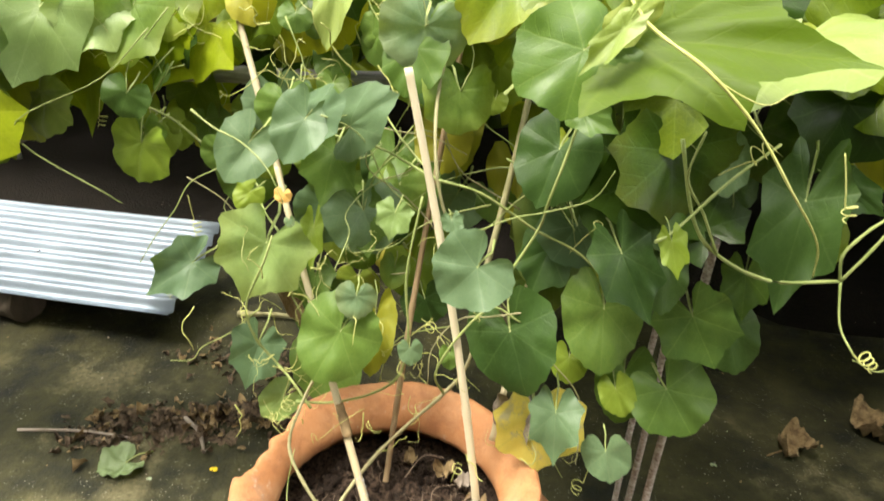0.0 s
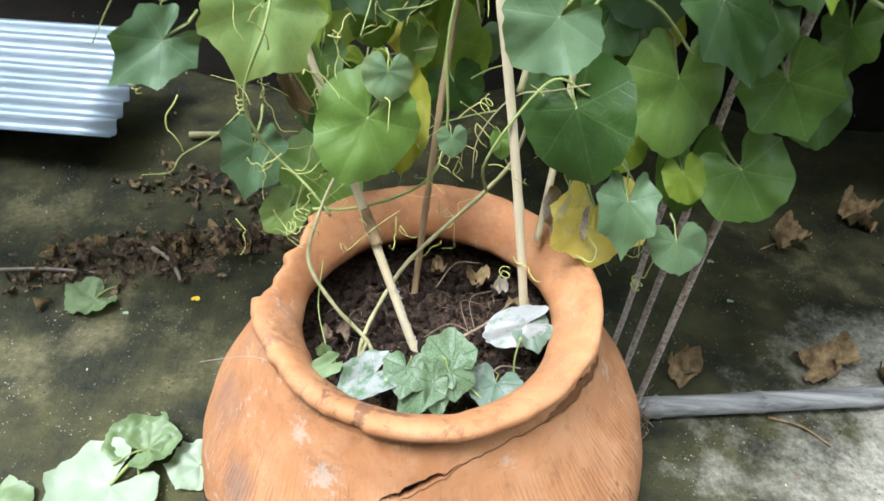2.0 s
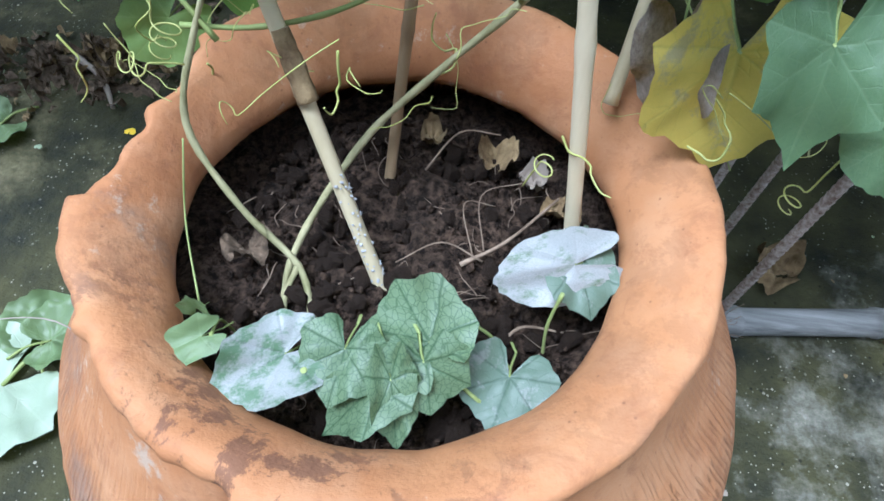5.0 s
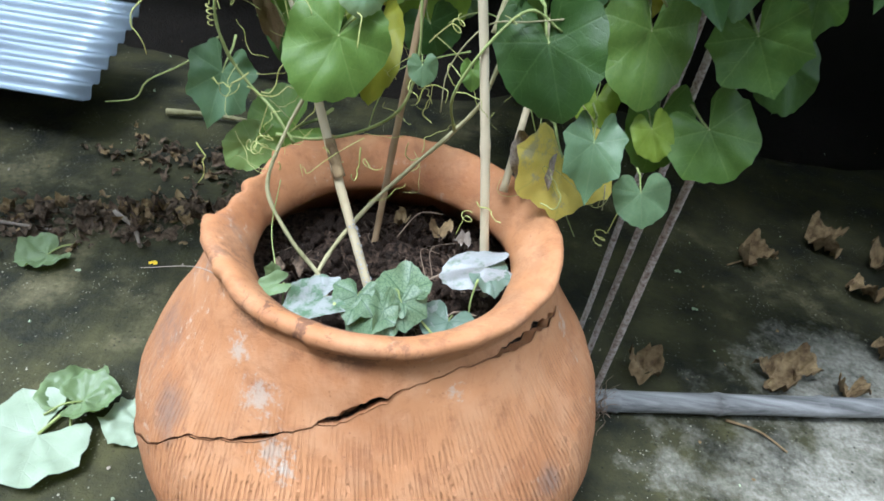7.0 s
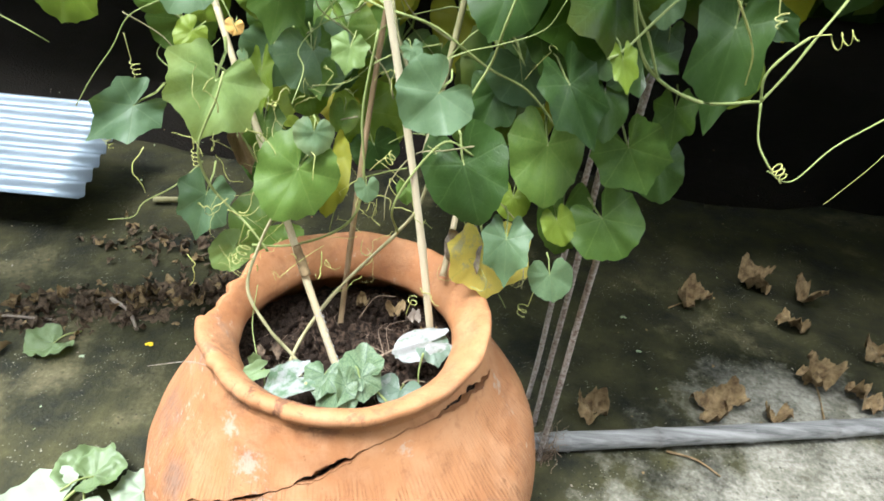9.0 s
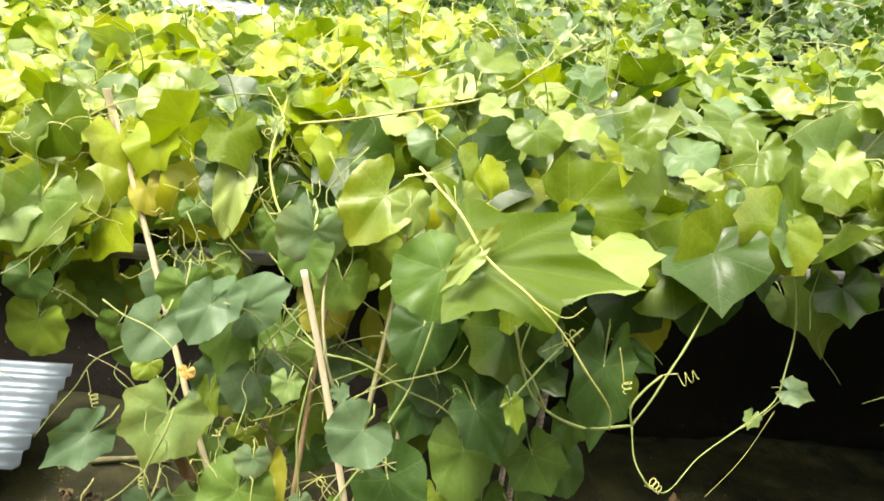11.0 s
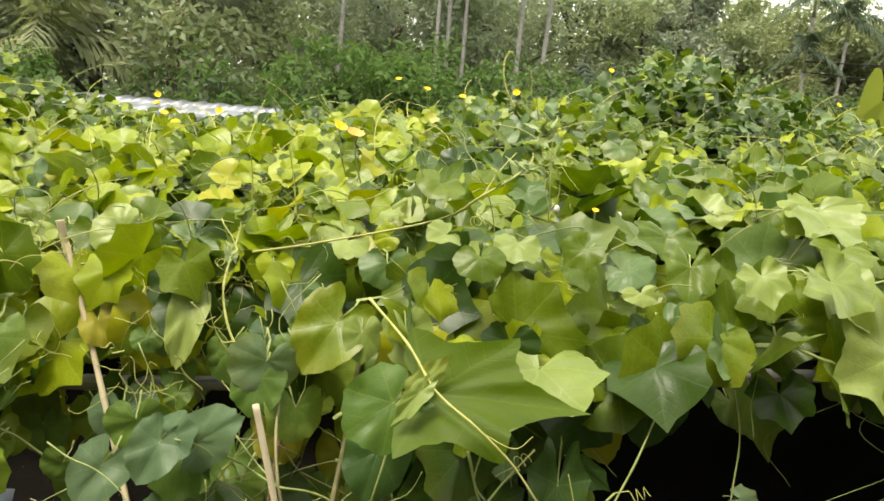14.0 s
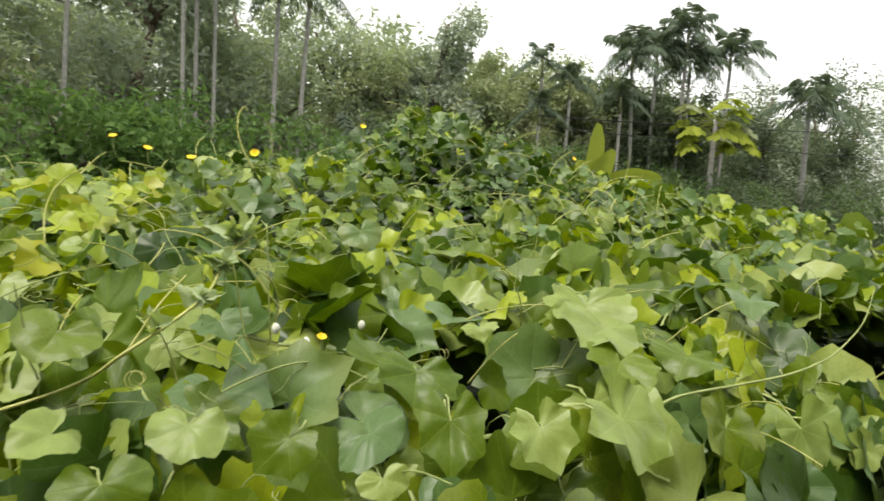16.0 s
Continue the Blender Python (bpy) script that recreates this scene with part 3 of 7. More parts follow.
def part_rings(name, bm, rows, n, parent, seams=(), earthen=(), label=""):
    """Skins the rings; seams: rows that double the one below and stay unjoined; earthen: strips of bare soil."""
    uv = bm.loops.layers.uv.new("uv")
    for j, (lo, hi) in enumerate(zip(rows, rows[1:])):
        if j in seams:
            continue
        for i in range(n):
            f = bm.faces.new((lo[i], lo[(i + 1) % n], hi[(i + 1) % n], hi[i]))
            f.smooth = True
            f.material_index = 1 if j in earthen else 0
            for loop in f.loops:
                k = i + (1 if loop.vert in (lo[(i + 1) % n], hi[(i + 1) % n]) else 0)
                # slanted so that the combing leans
                loop[uv].uv = (k / n * 16 + loop.vert.co.z * 1.3, loop.vert.co.z)
    if name == "body":
        bm.faces.new([v for v in rows[0]][::-1])
    bmesh.ops.translate(bm, verts=bm.verts, vec=(JX, JY, 0))
    me = bpy.data.meshes.new(name)
    bm.to_mesh(me)
    bm.free()
    return part_of(name, me, [CLAY, SOIL], parent, label)


jar()


def jar_soil():
    base = thing("potting_soil", JX, JY, 0.45, "dark crumbly soil filling the terracotta jar", "soil", kind="stuff")
    bm = bmesh.new()
    n, m = 110, 34
    rows = []
    for j in range(m + 1):
        r = 0.25 * (j / m)
        row = []
        for i in range(n):
            a = 2 * math.pi * i / n
            x, y = JX + r * math.cos(a), JY + r * math.sin(a)
            h = 0.503 + 0.012 * noise.noise((x * 9, y * 9, 0)) + 0.013 * noise.noise((x * 28, y * 28, 2)) + 0.010 * noise.noise((x * 70, y * 70, 5)) - 0.012 * (j / m) ** 2
            row.append(bm.verts.new((x, y, h)))
        rows.append(row)
    for lo, hi in zip(rows, rows[1:]):
        for i in range(n):
            bm.faces.new((lo[i], lo[(i + 1) % n], hi[(i + 1) % n], hi[i])).smooth = True
    bmesh.ops.remove_doubles(bm, verts=rows[0], dist=0.0005)
    part("soil_bed", bm, SOIL, base)
    bm = bmesh.new()
    dice = random.Random(5)
    lumps = []
    for i in range(6):
        lump = bmesh.new()
        bmesh.ops.create_icosphere(lump, subdivisions=1, radius=1)
        for v in lump.verts:
            v.co += Vector((dice.uniform(-1, 1), dice.uniform(-1, 1), dice.uniform(-1, 1))) * 0.26
        me = bpy.data.meshes.new("clod")
        lump.to_mesh(me)
        lump.free()
        me.materials.append(SOIL)
        lumps.append(me)
    for i in range(1300):
        a, r = dice.uniform(0, 6.283), 0.19 * math.sqrt(dice.random())
        s = dice.choice((0.0015, 0.002, 0.002, 0.003, 0.003, 0.004, 0.005, 0.007, 0.011)) * dice.uniform(0.7, 1.2)
        m4 = Matrix.Translation((JX + r * math.cos(a), JY + r * math.sin(a), 0.507 + 0.3 * s)) @ Euler([dice.uniform(0, 6) for _ in range(3)]).to_matrix().to_4x4() @ Matrix.Diagonal((s, s * dice.uniform(0.6, 1), s * 0.7, 1))
        if s > 0.0055:
            ob = new("clod", lumps[i % 6])
            ob.parent = base
            ob.matrix_parent_inverse = base.matrix_world.inverted()
            ob.matrix_basis = m4
            continue
        got = bmesh.ops.create_icosphere(bm, subdivisions=1, radius=1, matrix=m4)
        for v in got["verts"]:
            v.co += Vector((dice.uniform(-1, 1), dice.uniform(-1, 1), dice.uniform(-1, 1))) * 0.22 * s
    tagged(part("crumb_layer", bm, SOIL, base), kind="stuff")
    bm = bmesh.new()
    for _ in range(70):
        a, r = dice.uniform(0, 6.283), 0.175 * math.sqrt(dice.random())
        q, way, pts = Vector((JX + r * math.cos(a), JY + r * math.sin(a), 0.509)), Vector((dice.gauss(0, 1), dice.gauss(0, 1), 0.5)).normalized(), []
        for k in range(5):
            pts.append(q.copy())
            way = (way + Vector((dice.gauss(0, 0.6), dice.gauss(0, 0.6), dice.gauss(-0.15, 0.4)))).normalized()
            q = q + way * dice.uniform(0.004, 0.014)
        tube(bm, smooth_path(pts, 3), dice.uniform(0.0004, 0.0010), 0.0003, 4)
    part("rootlet_debris", bm, ROOT, base)


jar_soil()

# ---- leaves ----
TIPS = (0.0, 0.95, 1.75, 2.52, 3.0)
ROUND_R, SHARP_R = (1.0, 0.97, 0.95, 0.78, 0.40), (1.08, 0.98, 0.90, 0.74, 0.36)


def outline(theta, seed, angular):
    """Radius of a gourd leaf at an angle from its tip: seven shallow lobes, small teeth, a narrow sinus at the stalk."""
    t, side = abs(theta), 1 if theta < 0 else 2
    i = 0 if t < TIPS[1] else 1 if t < TIPS[2] else 2 if t < TIPS[3] else 3
    wide = TIPS[i + 1] - TIPS[i]
    f = min(1.0, (t - TIPS[i]) / wide)
    ends = [(p + (q - p) * angular) * (1 + 0.13 * noise.noise((k * 2.7 + 0.3, seed * 1.9 + (side if k else 0), 0.5))) for k, (p, q) in enumerate(zip(ROUND_R, SHARP_R))]
    p, q = ends[i], ends[i + 1]
    if i == 3:
        return p + (q - p) * f ** 3.0 + 0.008 * math.sin(theta * 17 + seed)
    chord = p * q * math.sin(wide) / (p * math.sin(wide * f) + q * math.sin(wide * (1 - f)))
    notch = 1 - (0.02 + 0.20 * max(0.0, angular - 0.25)) * math.sin(math.pi * f) ** 0.8
    arc = p + (q - p) * (3 * f * f - 2 * f ** 3)
    return arc + (chord * notch - arc) * max(-0.1, min(1.0, 0.25 + angular)) + 0.016 * math.sin(theta * 19 + seed * 2.1) + 0.010 * math.sin(theta * 33 + seed)


def leaf_template(seed, na=26, nr=4, stalk=True, angular=0.35, droop=None, reach=None):
    """Vertices, faces, face slots and flat coordinates of one leaf: stalk at the origin, tip at y = 1, upper side to +z."""
    dice = random.Random(seed * 17 + 3)
    droop = dice.uniform(0.04, 0.30) if droop is None else droop
    fold, twist, ripple, ph = dice.uniform(-0.05, 0.30), dice.uniform(-0.3, 0.3), dice.uniform(0.03, 0.10), dice.uniform(0, 6)
    edge = dice.uniform(0.015, 0.045)
    reach = reach or 2.84 - dice.uniform(0, 0.20)
    verts, flat, faces, slots = [(0, 0, -0.03)], [(0, 0)], [], []
    for k in range(1, nr + 1):
        f = k / nr
        for i in range(na + 1):
            th = -reach + 2 * reach * i / na
            r = outline(th, seed, angular) * f * (1 - 0.34 * max(0.0, (abs(th) - reach + 0.42) / 0.42) ** 2.2)
            x, y = r * math.sin(th), r * math.cos(th)
            t = abs(th)
            cell = next(n for n in (3, 2, 1, 0) if t >= TIPS[n])
            pleat = 0.016 * f * math.sin(math.pi * (t - TIPS[cell]) / (TIPS[cell + 1] - TIPS[cell])) if cell < 3 else 0
            z = -droop * (x * x * 0.7 + y * y * (1 if y > 0 else 0.5)) + fold * abs(x) + twist * x * y + ripple * f * f * math.sin(th * 3 + ph) + edge * f ** 4 * (math.sin(th * 7 + ph * 1.7) + 0.8 * math.sin(th * 11 + ph * 2.3)) + pleat + 0.11 * noise.noise((x * 1.9, y * 1.9, seed)) + 0.035 * noise.noise((x * 6, y * 6, seed + 3)) - 0.03 * (1 - f)
            verts.append((x, y, z)), flat.append((x, y))
    for i in range(na):
        faces.append((0, 2 + i, 1 + i)), slots.append(0)
    for k in range(nr - 1):
        a, b = 1 + k * (na + 1), 1 + (k + 1) * (na + 1)
        for i in range(na):
            faces.append((a + i, a + i + 1, b + i + 1, b + i)), slots.append(0)
    if stalk:
        path = [Vector((0, 0, -0.02)), Vector((0.02, -0.18, -0.16)), Vector((0.05 * twist, -0.50, -0.42)), Vector((0.1, -0.72, -0.80))]
        first = len(verts)
        for j, q in enumerate(path):
            r = 0.022 + 0.005 * j
            for k in range(4):
                a = math.pi / 2 * k
                verts.append((q.x + r * math.cos(a), q.y + r * math.sin(a) * 0.7, q.z + r * math.sin(a) * 0.7)), flat.append((0, 0.3))
        for j in range(len(path) - 1):
            for k in range(4):
                a, b = first + j * 4, first + j * 4 + 4
                faces.append((a + k, a + (k + 1) % 4, b + (k + 1) % 4, b + k)), slots.append(1)
    return verts, faces, slots, flat


def mesh_of(name, verts, faces, slots, flat, mats, smooth=True):
    me = bpy.data.meshes.new(name)
    me.from_pydata(verts, [], faces)
    uv = me.uv_layers.new(name="uv")
    idx = np.empty(len(me.loops), dtype=np.int32)
    me.loops.foreach_get("vertex_index", idx)
    uv.data.foreach_set("uv", np.asarray(flat, dtype=np.float32)[idx].ravel())
    me.polygons.foreach_set("material_index", np.asarray(slots, dtype=np.int32))
    me.polygons.foreach_set("use_smooth", np.full(len(me.polygons), smooth))
    for m in mats:
        me.materials.append(m)
    return me


LEAF_MESH = {}
ANGULAR = {"big": 1.4, "mottled": 0.55, "mildewed": 0.5, "frosted": 0.1, "ashen": 0.5}
SHAPES = 7


def leaf_mesh(kind, shape, material=None):
    """A shared leaf mesh: shapes below SHAPES are rounded, those above have pointed lobes."""
    key = (kind, shape)
    if key not in LEAF_MESH:
        angular = ANGULAR.get(kind, 0.12 + 0.10 * (shape % 3) + (0.52 if shape >= SHAPES else 0.0))
        LEAF_MESH[key] = mesh_of("leaf", *leaf_template(shape + (20 if kind == "big" else 0), 56 if kind == "big" else 42, 6, True, angular, reach=2.05 if kind == "big" else None), [material or LEAF[kind], STEM])
    return LEAF_MESH[key]


def leaf_pose(base, tip, normal):
    base, tip, normal = Vector(base), Vector(tip), Vector(normal)
    y = tip - base
    size = y.length
    y.normalize()
    z = (normal - y * normal.dot(y)).normalized()
    x = y.cross(z)
    return Matrix.Translation(base) @ Matrix((x, y, z)).transposed().to_4x4() @ Matrix.Scale(size, 4)


def add_leaf(parent, m, kind, shape=None, material=None, name="leaf", label=""):
    ob = new(name, leaf_mesh(kind, rng.randrange(SHAPES) if shape is None else shape, material))
    ob.parent = parent
    ob.matrix_parent_inverse = parent.matrix_world.inverted()
    ob.matrix_basis = m
    if label:
        tagged(ob, label)
    return ob


def leaf_cloud(name, items, parent, mats, templates, label=""):
    """Many leaves as one mesh. items: (pose matrix, template index, material index)."""
    V, S, U, L, C, at = [], [], [], [], [], 0
    ready = [(np.asarray(v), np.asarray([q for face in f for q in face], dtype=np.int32), np.asarray([len(face) for face in f], dtype=np.int32), np.asarray(u, dtype=np.float32)) for v, f, s, u in templates]
    for m, ti, mi in items:
        v, loop, count, u = ready[ti]
        a = np.asarray(m, dtype=np.float64)
        V.append(v @ a[:3, :3].T + a[:3, 3]), U.append(u), L.append(loop + at), C.append(count)
        S.append(np.full(len(count), mi, dtype=np.int32))
        at += len(v)
    V, U, loops, counts, S = (np.concatenate(q) for q in (V, U, L, C, S))
    me = bpy.data.meshes.new(name)
    me.vertices.add(len(V))
    me.vertices.foreach_set("co", V.astype(np.float32).ravel())
    me.loops.add(len(loops))
    me.loops.foreach_set("vertex_index", loops)
    me.polygons.add(len(counts))
    me.polygons.foreach_set("loop_start", np.concatenate([[0], np.cumsum(counts)[:-1]]).astype(np.int32))
    me.polygons.foreach_set("material_index", np.asarray(S, dtype=np.int32))
    me.polygons.foreach_set("use_smooth", np.full(len(counts), True))
    uv = me.uv_layers.new(name="uv")
    uv.data.foreach_set("uv", U[loops].ravel())
    me.update(calc_edges=True)
    ob = part_of(name, me, mats, parent, label)
    return tagged(ob, kind="stuff")


# ---- the vine that climbs out of the jar ----
vine = thing("gourd_vine", -0.05, 0.0, 0.5, "leafy green gourd vine climbing from the terracotta jar", "vine")


def hero(base, tip, normal, kind, wide=1.0):
    """One leaf of the vine from its stalk to its tip; kind: its colour, and its form where it is not by chance."""
    tint, _, form = kind.partition("_")
    shape = rng.randrange(SHAPES) + (SHAPES if form == "angled" or (not form and rng.random() < 0.15) else 0)
    # leaves above 1.34 m switch to the sunlit colour copies
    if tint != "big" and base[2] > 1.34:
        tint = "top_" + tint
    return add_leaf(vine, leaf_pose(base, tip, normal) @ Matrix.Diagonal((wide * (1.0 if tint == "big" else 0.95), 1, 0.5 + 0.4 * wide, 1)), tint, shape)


hero((-0.209, 0.185, 0.978), (-0.238, 0.136, 0.889), (0.35, -0.84, 0.41), 'pale_angled', 0.92)
hero((-0.042, 0.138, 0.925), (-0.043, 0.12, 0.889), (0.15, -0.83, 0.54), 'blue', 0.95)
hero((-0.069, 0.131, 0.86), (-0.108, 0.082, 0.783), (0.09, -0.78, 0.62), 'mid', 0.80)
hero((-0.027, 0.19, 0.849), (-0.025, 0.146, 0.767), (0.29, -0.76, 0.58), 'yellow', 0.45)
hero((0.043, 0.15, 0.83), (0.047, 0.137, 0.805), (0.1, -0.76, 0.64), 'blue', 0.85)
hero((0.111, 0.14, 0.837), (0.115, 0.128, 0.815), (0.25, -0.76, 0.61), 'mid', 0.80)
hero((0.154, 0.08, 1.031), (0.113, 0.052, 0.989), (0.21, -0.87, 0.45), 'blue', 1.05)
hero((0.203, 0.152, 0.886), (0.239, 0.103, 0.799), (-0.26, -0.84, 0.48), 'dark', 0.82)
hero((0.251, 0.3, 0.965), (0.228, 0.263, 0.892), (-0.05, -0.89, 0.46), 'dark', 0.75)
hero((0.35, 0.24, 0.896), (0.357, 0.186, 0.794), (0.01, -0.89, 0.46), 'mid', 0.68)
hero((0.481, 0.207, 0.92), (0.518, 0.167, 0.855), (-0.42, -0.8, 0.41), 'mid', 0.95)
hero((0.551, 0.25, 0.876), (0.573, 0.214, 0.813), (-0.19, -0.8, 0.57), 'dark', 0.70)
hero((0.465, 0.2, 0.781), (0.512, 0.157, 0.722), (-0.23, -0.76, 0.61), 'mid', 0.95)
hero((0.385, 0.2, 0.767), (0.402, 0.175, 0.726), (-0.3, -0.83, 0.47), 'lime', 0.70)
hero((0.401, 0.24, 0.77), (0.395, 0.199, 0.694), (-0.01, -0.89, 0.45), 'mid', 0.70)
hero((0.287, 0.1, 0.781), (0.29, 0.062, 0.714), (-0.11, -0.77, 0.63), 'blue', 0.70)
hero((0.373, 0.108, 0.712), (0.383, 0.082, 0.67), (-0.26, -0.76, 0.59), 'blue', 0.90)
hero((0.356, 0.18, 1.028), (0.401, 0.135, 0.949), (-0.16, -0.87, 0.47), 'dark', 0.60)
hero((-0.27, 0.23, 0.736), (-0.285, 0.186, 0.661), (0.21, -0.75, 0.63), 'blue_angled', 0.70)
hero((-0.225, 0.22, 0.626), (-0.263, 0.189, 0.592), (0.32, -0.74, 0.59), 'pale', 0.75)
hero((-0.277, 0.28, 1.025), (-0.302, 0.262, 0.999), (0.09, -0.89, 0.45), 'lime', 0.80)
hero((0.396, 0.048, 1.114), (0.407, 0.029, 1.075), (-0.13, -0.92, 0.37), 'lime_angled', 0.50)
hero((-0.154, 0.16, 1.035), (-0.151, 0.155, 1.024), (0.29, -0.84, 0.47), 'blue', 0.80)
hero((-0.021, 0.3, 0.895), (-0.024, 0.282, 0.858), (0.13, -0.83, 0.54), 'mid', 0.80)
hero((0.056, 0.36, 0.862), (0.05, 0.333, 0.808), (0.33, -0.77, 0.55), 'lime', 0.70)
hero((0.306, 0.26, 0.775), (0.306, 0.238, 0.732), (-0.24, -0.85, 0.47), 'lime', 0.80)
hero((0.108, 0.13, 1.077), (0.114, 0.12, 1.056), (0.17, -0.87, 0.46), 'blue', 0.90)
hero((-0.001, 0.36, 1.044), (-0.011, 0.33, 0.981), (0.17, -0.86, 0.48), 'mid', 0.90)
hero((-0.174, 0.45, 1.235), (-0.174, 0.429, 1.188), (0.22, -0.92, 0.31), 'mid', 0.80)
hero((-0.706, 0.5, 1.217), (-0.705, 0.44, 1.064), (0.33, -0.74, 0.59), 'lime_angled', 0.45)
hero((-0.284, 0.52, 1.232), (-0.275, 0.506, 1.2), (0.48, -0.8, 0.37), 'yellow', 1.10)
hero((-0.485, 0.45, 1.316), (-0.482, 0.418, 1.248), (0.27, -0.88, 0.38), 'lime', 0.90)
hero((-0.11, 0.45, 1.374), (-0.117, 0.441, 1.356), (0.0, -0.88, 0.47), 'pale_round', 1.60)
hero((0.252, 0.42, 1.488), (0.255, 0.396, 1.434), (0.01, -0.99, 0.17), 'blue', 1.20)
hero((0.119, 0.42, 1.422), (0.115, 0.408, 1.395), (0.06, -0.85, 0.53), 'blue', 1.40)
hero((0.018, 0.45, 1.471), (0.021, 0.436, 1.438), (0.28, -0.84, 0.46), 'lime_round', 1.30)
hero((-0.194, 0.48, 1.418), (-0.208, 0.451, 1.357), (-0.05, -0.9, 0.44), 'blue', 0.90)
hero((0.483, 0.44, 1.434), (0.46, 0.416, 1.365), (-0.16, -0.8, 0.58), 'mid', 1.00)
hero((0.596, 0.3, 1.393), (0.588, 0.27, 1.328), (-0.16, -0.9, 0.41), 'mid_angled', 0.95)
hero((0.693, 0.38, 1.373), (0.684, 0.35, 1.309), (-0.29, -0.87, 0.41), 'mid', 0.90)
hero((0.786, 0.4, 1.427), (0.79, 0.369, 1.387), (-0.24, -0.66, 0.71), 'pale_angled', 1.40)
hero((0.913, 0.42, 1.434), (0.925, 0.388, 1.368), (-0.36, -0.72, 0.59), 'mid', 1.00)
hero((1.084, 0.42, 1.454), (1.096, 0.387, 1.407), (-0.27, -0.61, 0.75), 'pale_angled', 1.60)
hero((1.188, 0.42, 1.497), (1.195, 0.378, 1.432), (-0.39, -0.64, 0.66), 'pale', 1.50)
hero((1.319, 0.62, 1.632), (1.332, 0.583, 1.574), (-0.25, -0.54, 0.8), 'pale_angled', 1.80)
hero((1.317, 0.42, 1.288), (1.325, 0.377, 1.207), (-0.56, -0.72, 0.41), 'pale_angled', 0.90)
hero((0.786, 0.5, 1.487), (0.845, 0.445, 1.463), (0.0, -0.6, 0.8), 'blue', 0.90)
hero((0.53, 0.5, 1.525), (0.587, 0.458, 1.485), (-0.27, -0.68, 0.68), 'mid_angled', 0.80)
hero((0.161, 0.55, 1.511), (0.103, 0.515, 1.482), (-0.07, -0.62, 0.78), 'pale_angled', 1.20)
hero((0.422, 0.6, 1.537), (0.472, 0.568, 1.511), (0.01, -0.72, 0.7), 'mid', 1.20)
hero((-0.191, 0.62, 1.482), (-0.22, 0.587, 1.433), (0.04, -0.66, 0.75), 'blue', 1.20)
hero((-0.227, 0.42, 1.311), (-0.227, 0.405, 1.28), (0.16, -0.87, 0.47), 'mid', 1.10)
hero((0.041, 0.42, 1.11), (0.036, 0.389, 1.048), (0.04, -0.87, 0.49), 'yellow_round', 0.90)
hero((1.039, 0.36, 1.484), (1.039, 0.316, 1.425), (-0.4, -0.62, 0.68), 'mid_angled', 1.15)
hero((1.197, 0.34, 1.494), (1.233, 0.265, 1.416), (-0.21, -0.65, 0.74), 'pale_angled', 0.90)
hero((1.321, 0.62, 1.642), (1.306, 0.55, 1.584), (-0.15, -0.54, 0.83), 'pale_angled', 1.35)
hero((0.763, 0.4, 1.502), (0.789, 0.363, 1.494), (-0.16, -0.61, 0.78), 'blue', 1.60)
hero((0.512, 0.38, 1.55), (0.493, 0.341, 1.519), (-0.12, -0.65, 0.75), 'pale', 1.10)
hero((0.876, 0.36, 1.523), (0.856, 0.312, 1.451), (-0.24, -0.68, 0.69), 'mid_angled', 0.75)
hero((0.629, 0.34, 1.516), (0.645, 0.309, 1.473), (0.04, -0.68, 0.73), 'mid_angled', 0.95)
hero((0.863, 0.46, 1.572), (0.84, 0.415, 1.532), (-0.04, -0.67, 0.74), 'mid_angled', 1.40)
hero((1.454, 0.46, 1.559), (1.403, 0.43, 1.537), (-0.34, -0.45, 0.83), 'mid_angled', 1.60)
hero((1.501, 0.34, 1.411), (1.445, 0.301, 1.338), (-0.63, -0.64, 0.43), 'mid_angled', 0.80)
hero((1.614, 0.32, 1.437), (1.621, 0.26, 1.338), (-0.51, -0.7, 0.5), 'pale_angled', 0.85)
hero((0.577, 0.62, 1.639), (0.591, 0.592, 1.615), (-0.02, -0.56, 0.83), 'blue_angled', 1.60)
hero((0.356, 0.5, 1.655), (0.334, 0.464, 1.627), (0.09, -0.67, 0.74), 'mid', 1.30)
hero((0.974, 1.1, 1.768), (0.978, 1.062, 1.727), (-0.12, -0.61, 0.78), 'blue', 1.20)
hero((1.063, 0.62, 1.606), (1.064, 0.598, 1.588), (-0.15, -0.52, 0.84), 'pale_angled', 1.80)
hero((1.264, 0.44, 1.566), (1.217, 0.398, 1.529), (-0.16, -0.6, 0.79), 'mid_angled', 1.20)
hero((0.748, 0.3, 1.476), (0.75, 0.28, 1.455), (-0.07, -0.65, 0.76), 'pale_round', 1.50)
hero((0.417, 0.26, 1.537), (0.424, 0.23, 1.501), (0.01, -0.63, 0.78), 'mid', 1.20)
hero((0.362, 0.36, 1.564), (0.329, 0.327, 1.56), (0.19, -0.59, 0.78), 'pale_round', 0.90)
hero((-0.63, 0.3, 1.316), (-0.654, 0.225, 1.199), (0.42, -0.66, 0.63), 'pale_angled', 0.80)
hero((-0.555, 0.34, 1.315), (-0.584, 0.284, 1.243), (0.45, -0.66, 0.6), 'pale_angled', 0.90)
hero((-0.729, 0.32, 1.263), (-0.74, 0.249, 1.169), (0.52, -0.69, 0.5), 'pale_angled', 0.90)
hero((-0.55, 0.42, 1.288), (-0.547, 0.381, 1.204), (0.06, -0.89, 0.46), 'lime', 0.80)
hero((-0.369, 0.5, 1.277), (-0.353, 0.479, 1.23), (0.47, -0.82, 0.32), 'lime', 1.00)
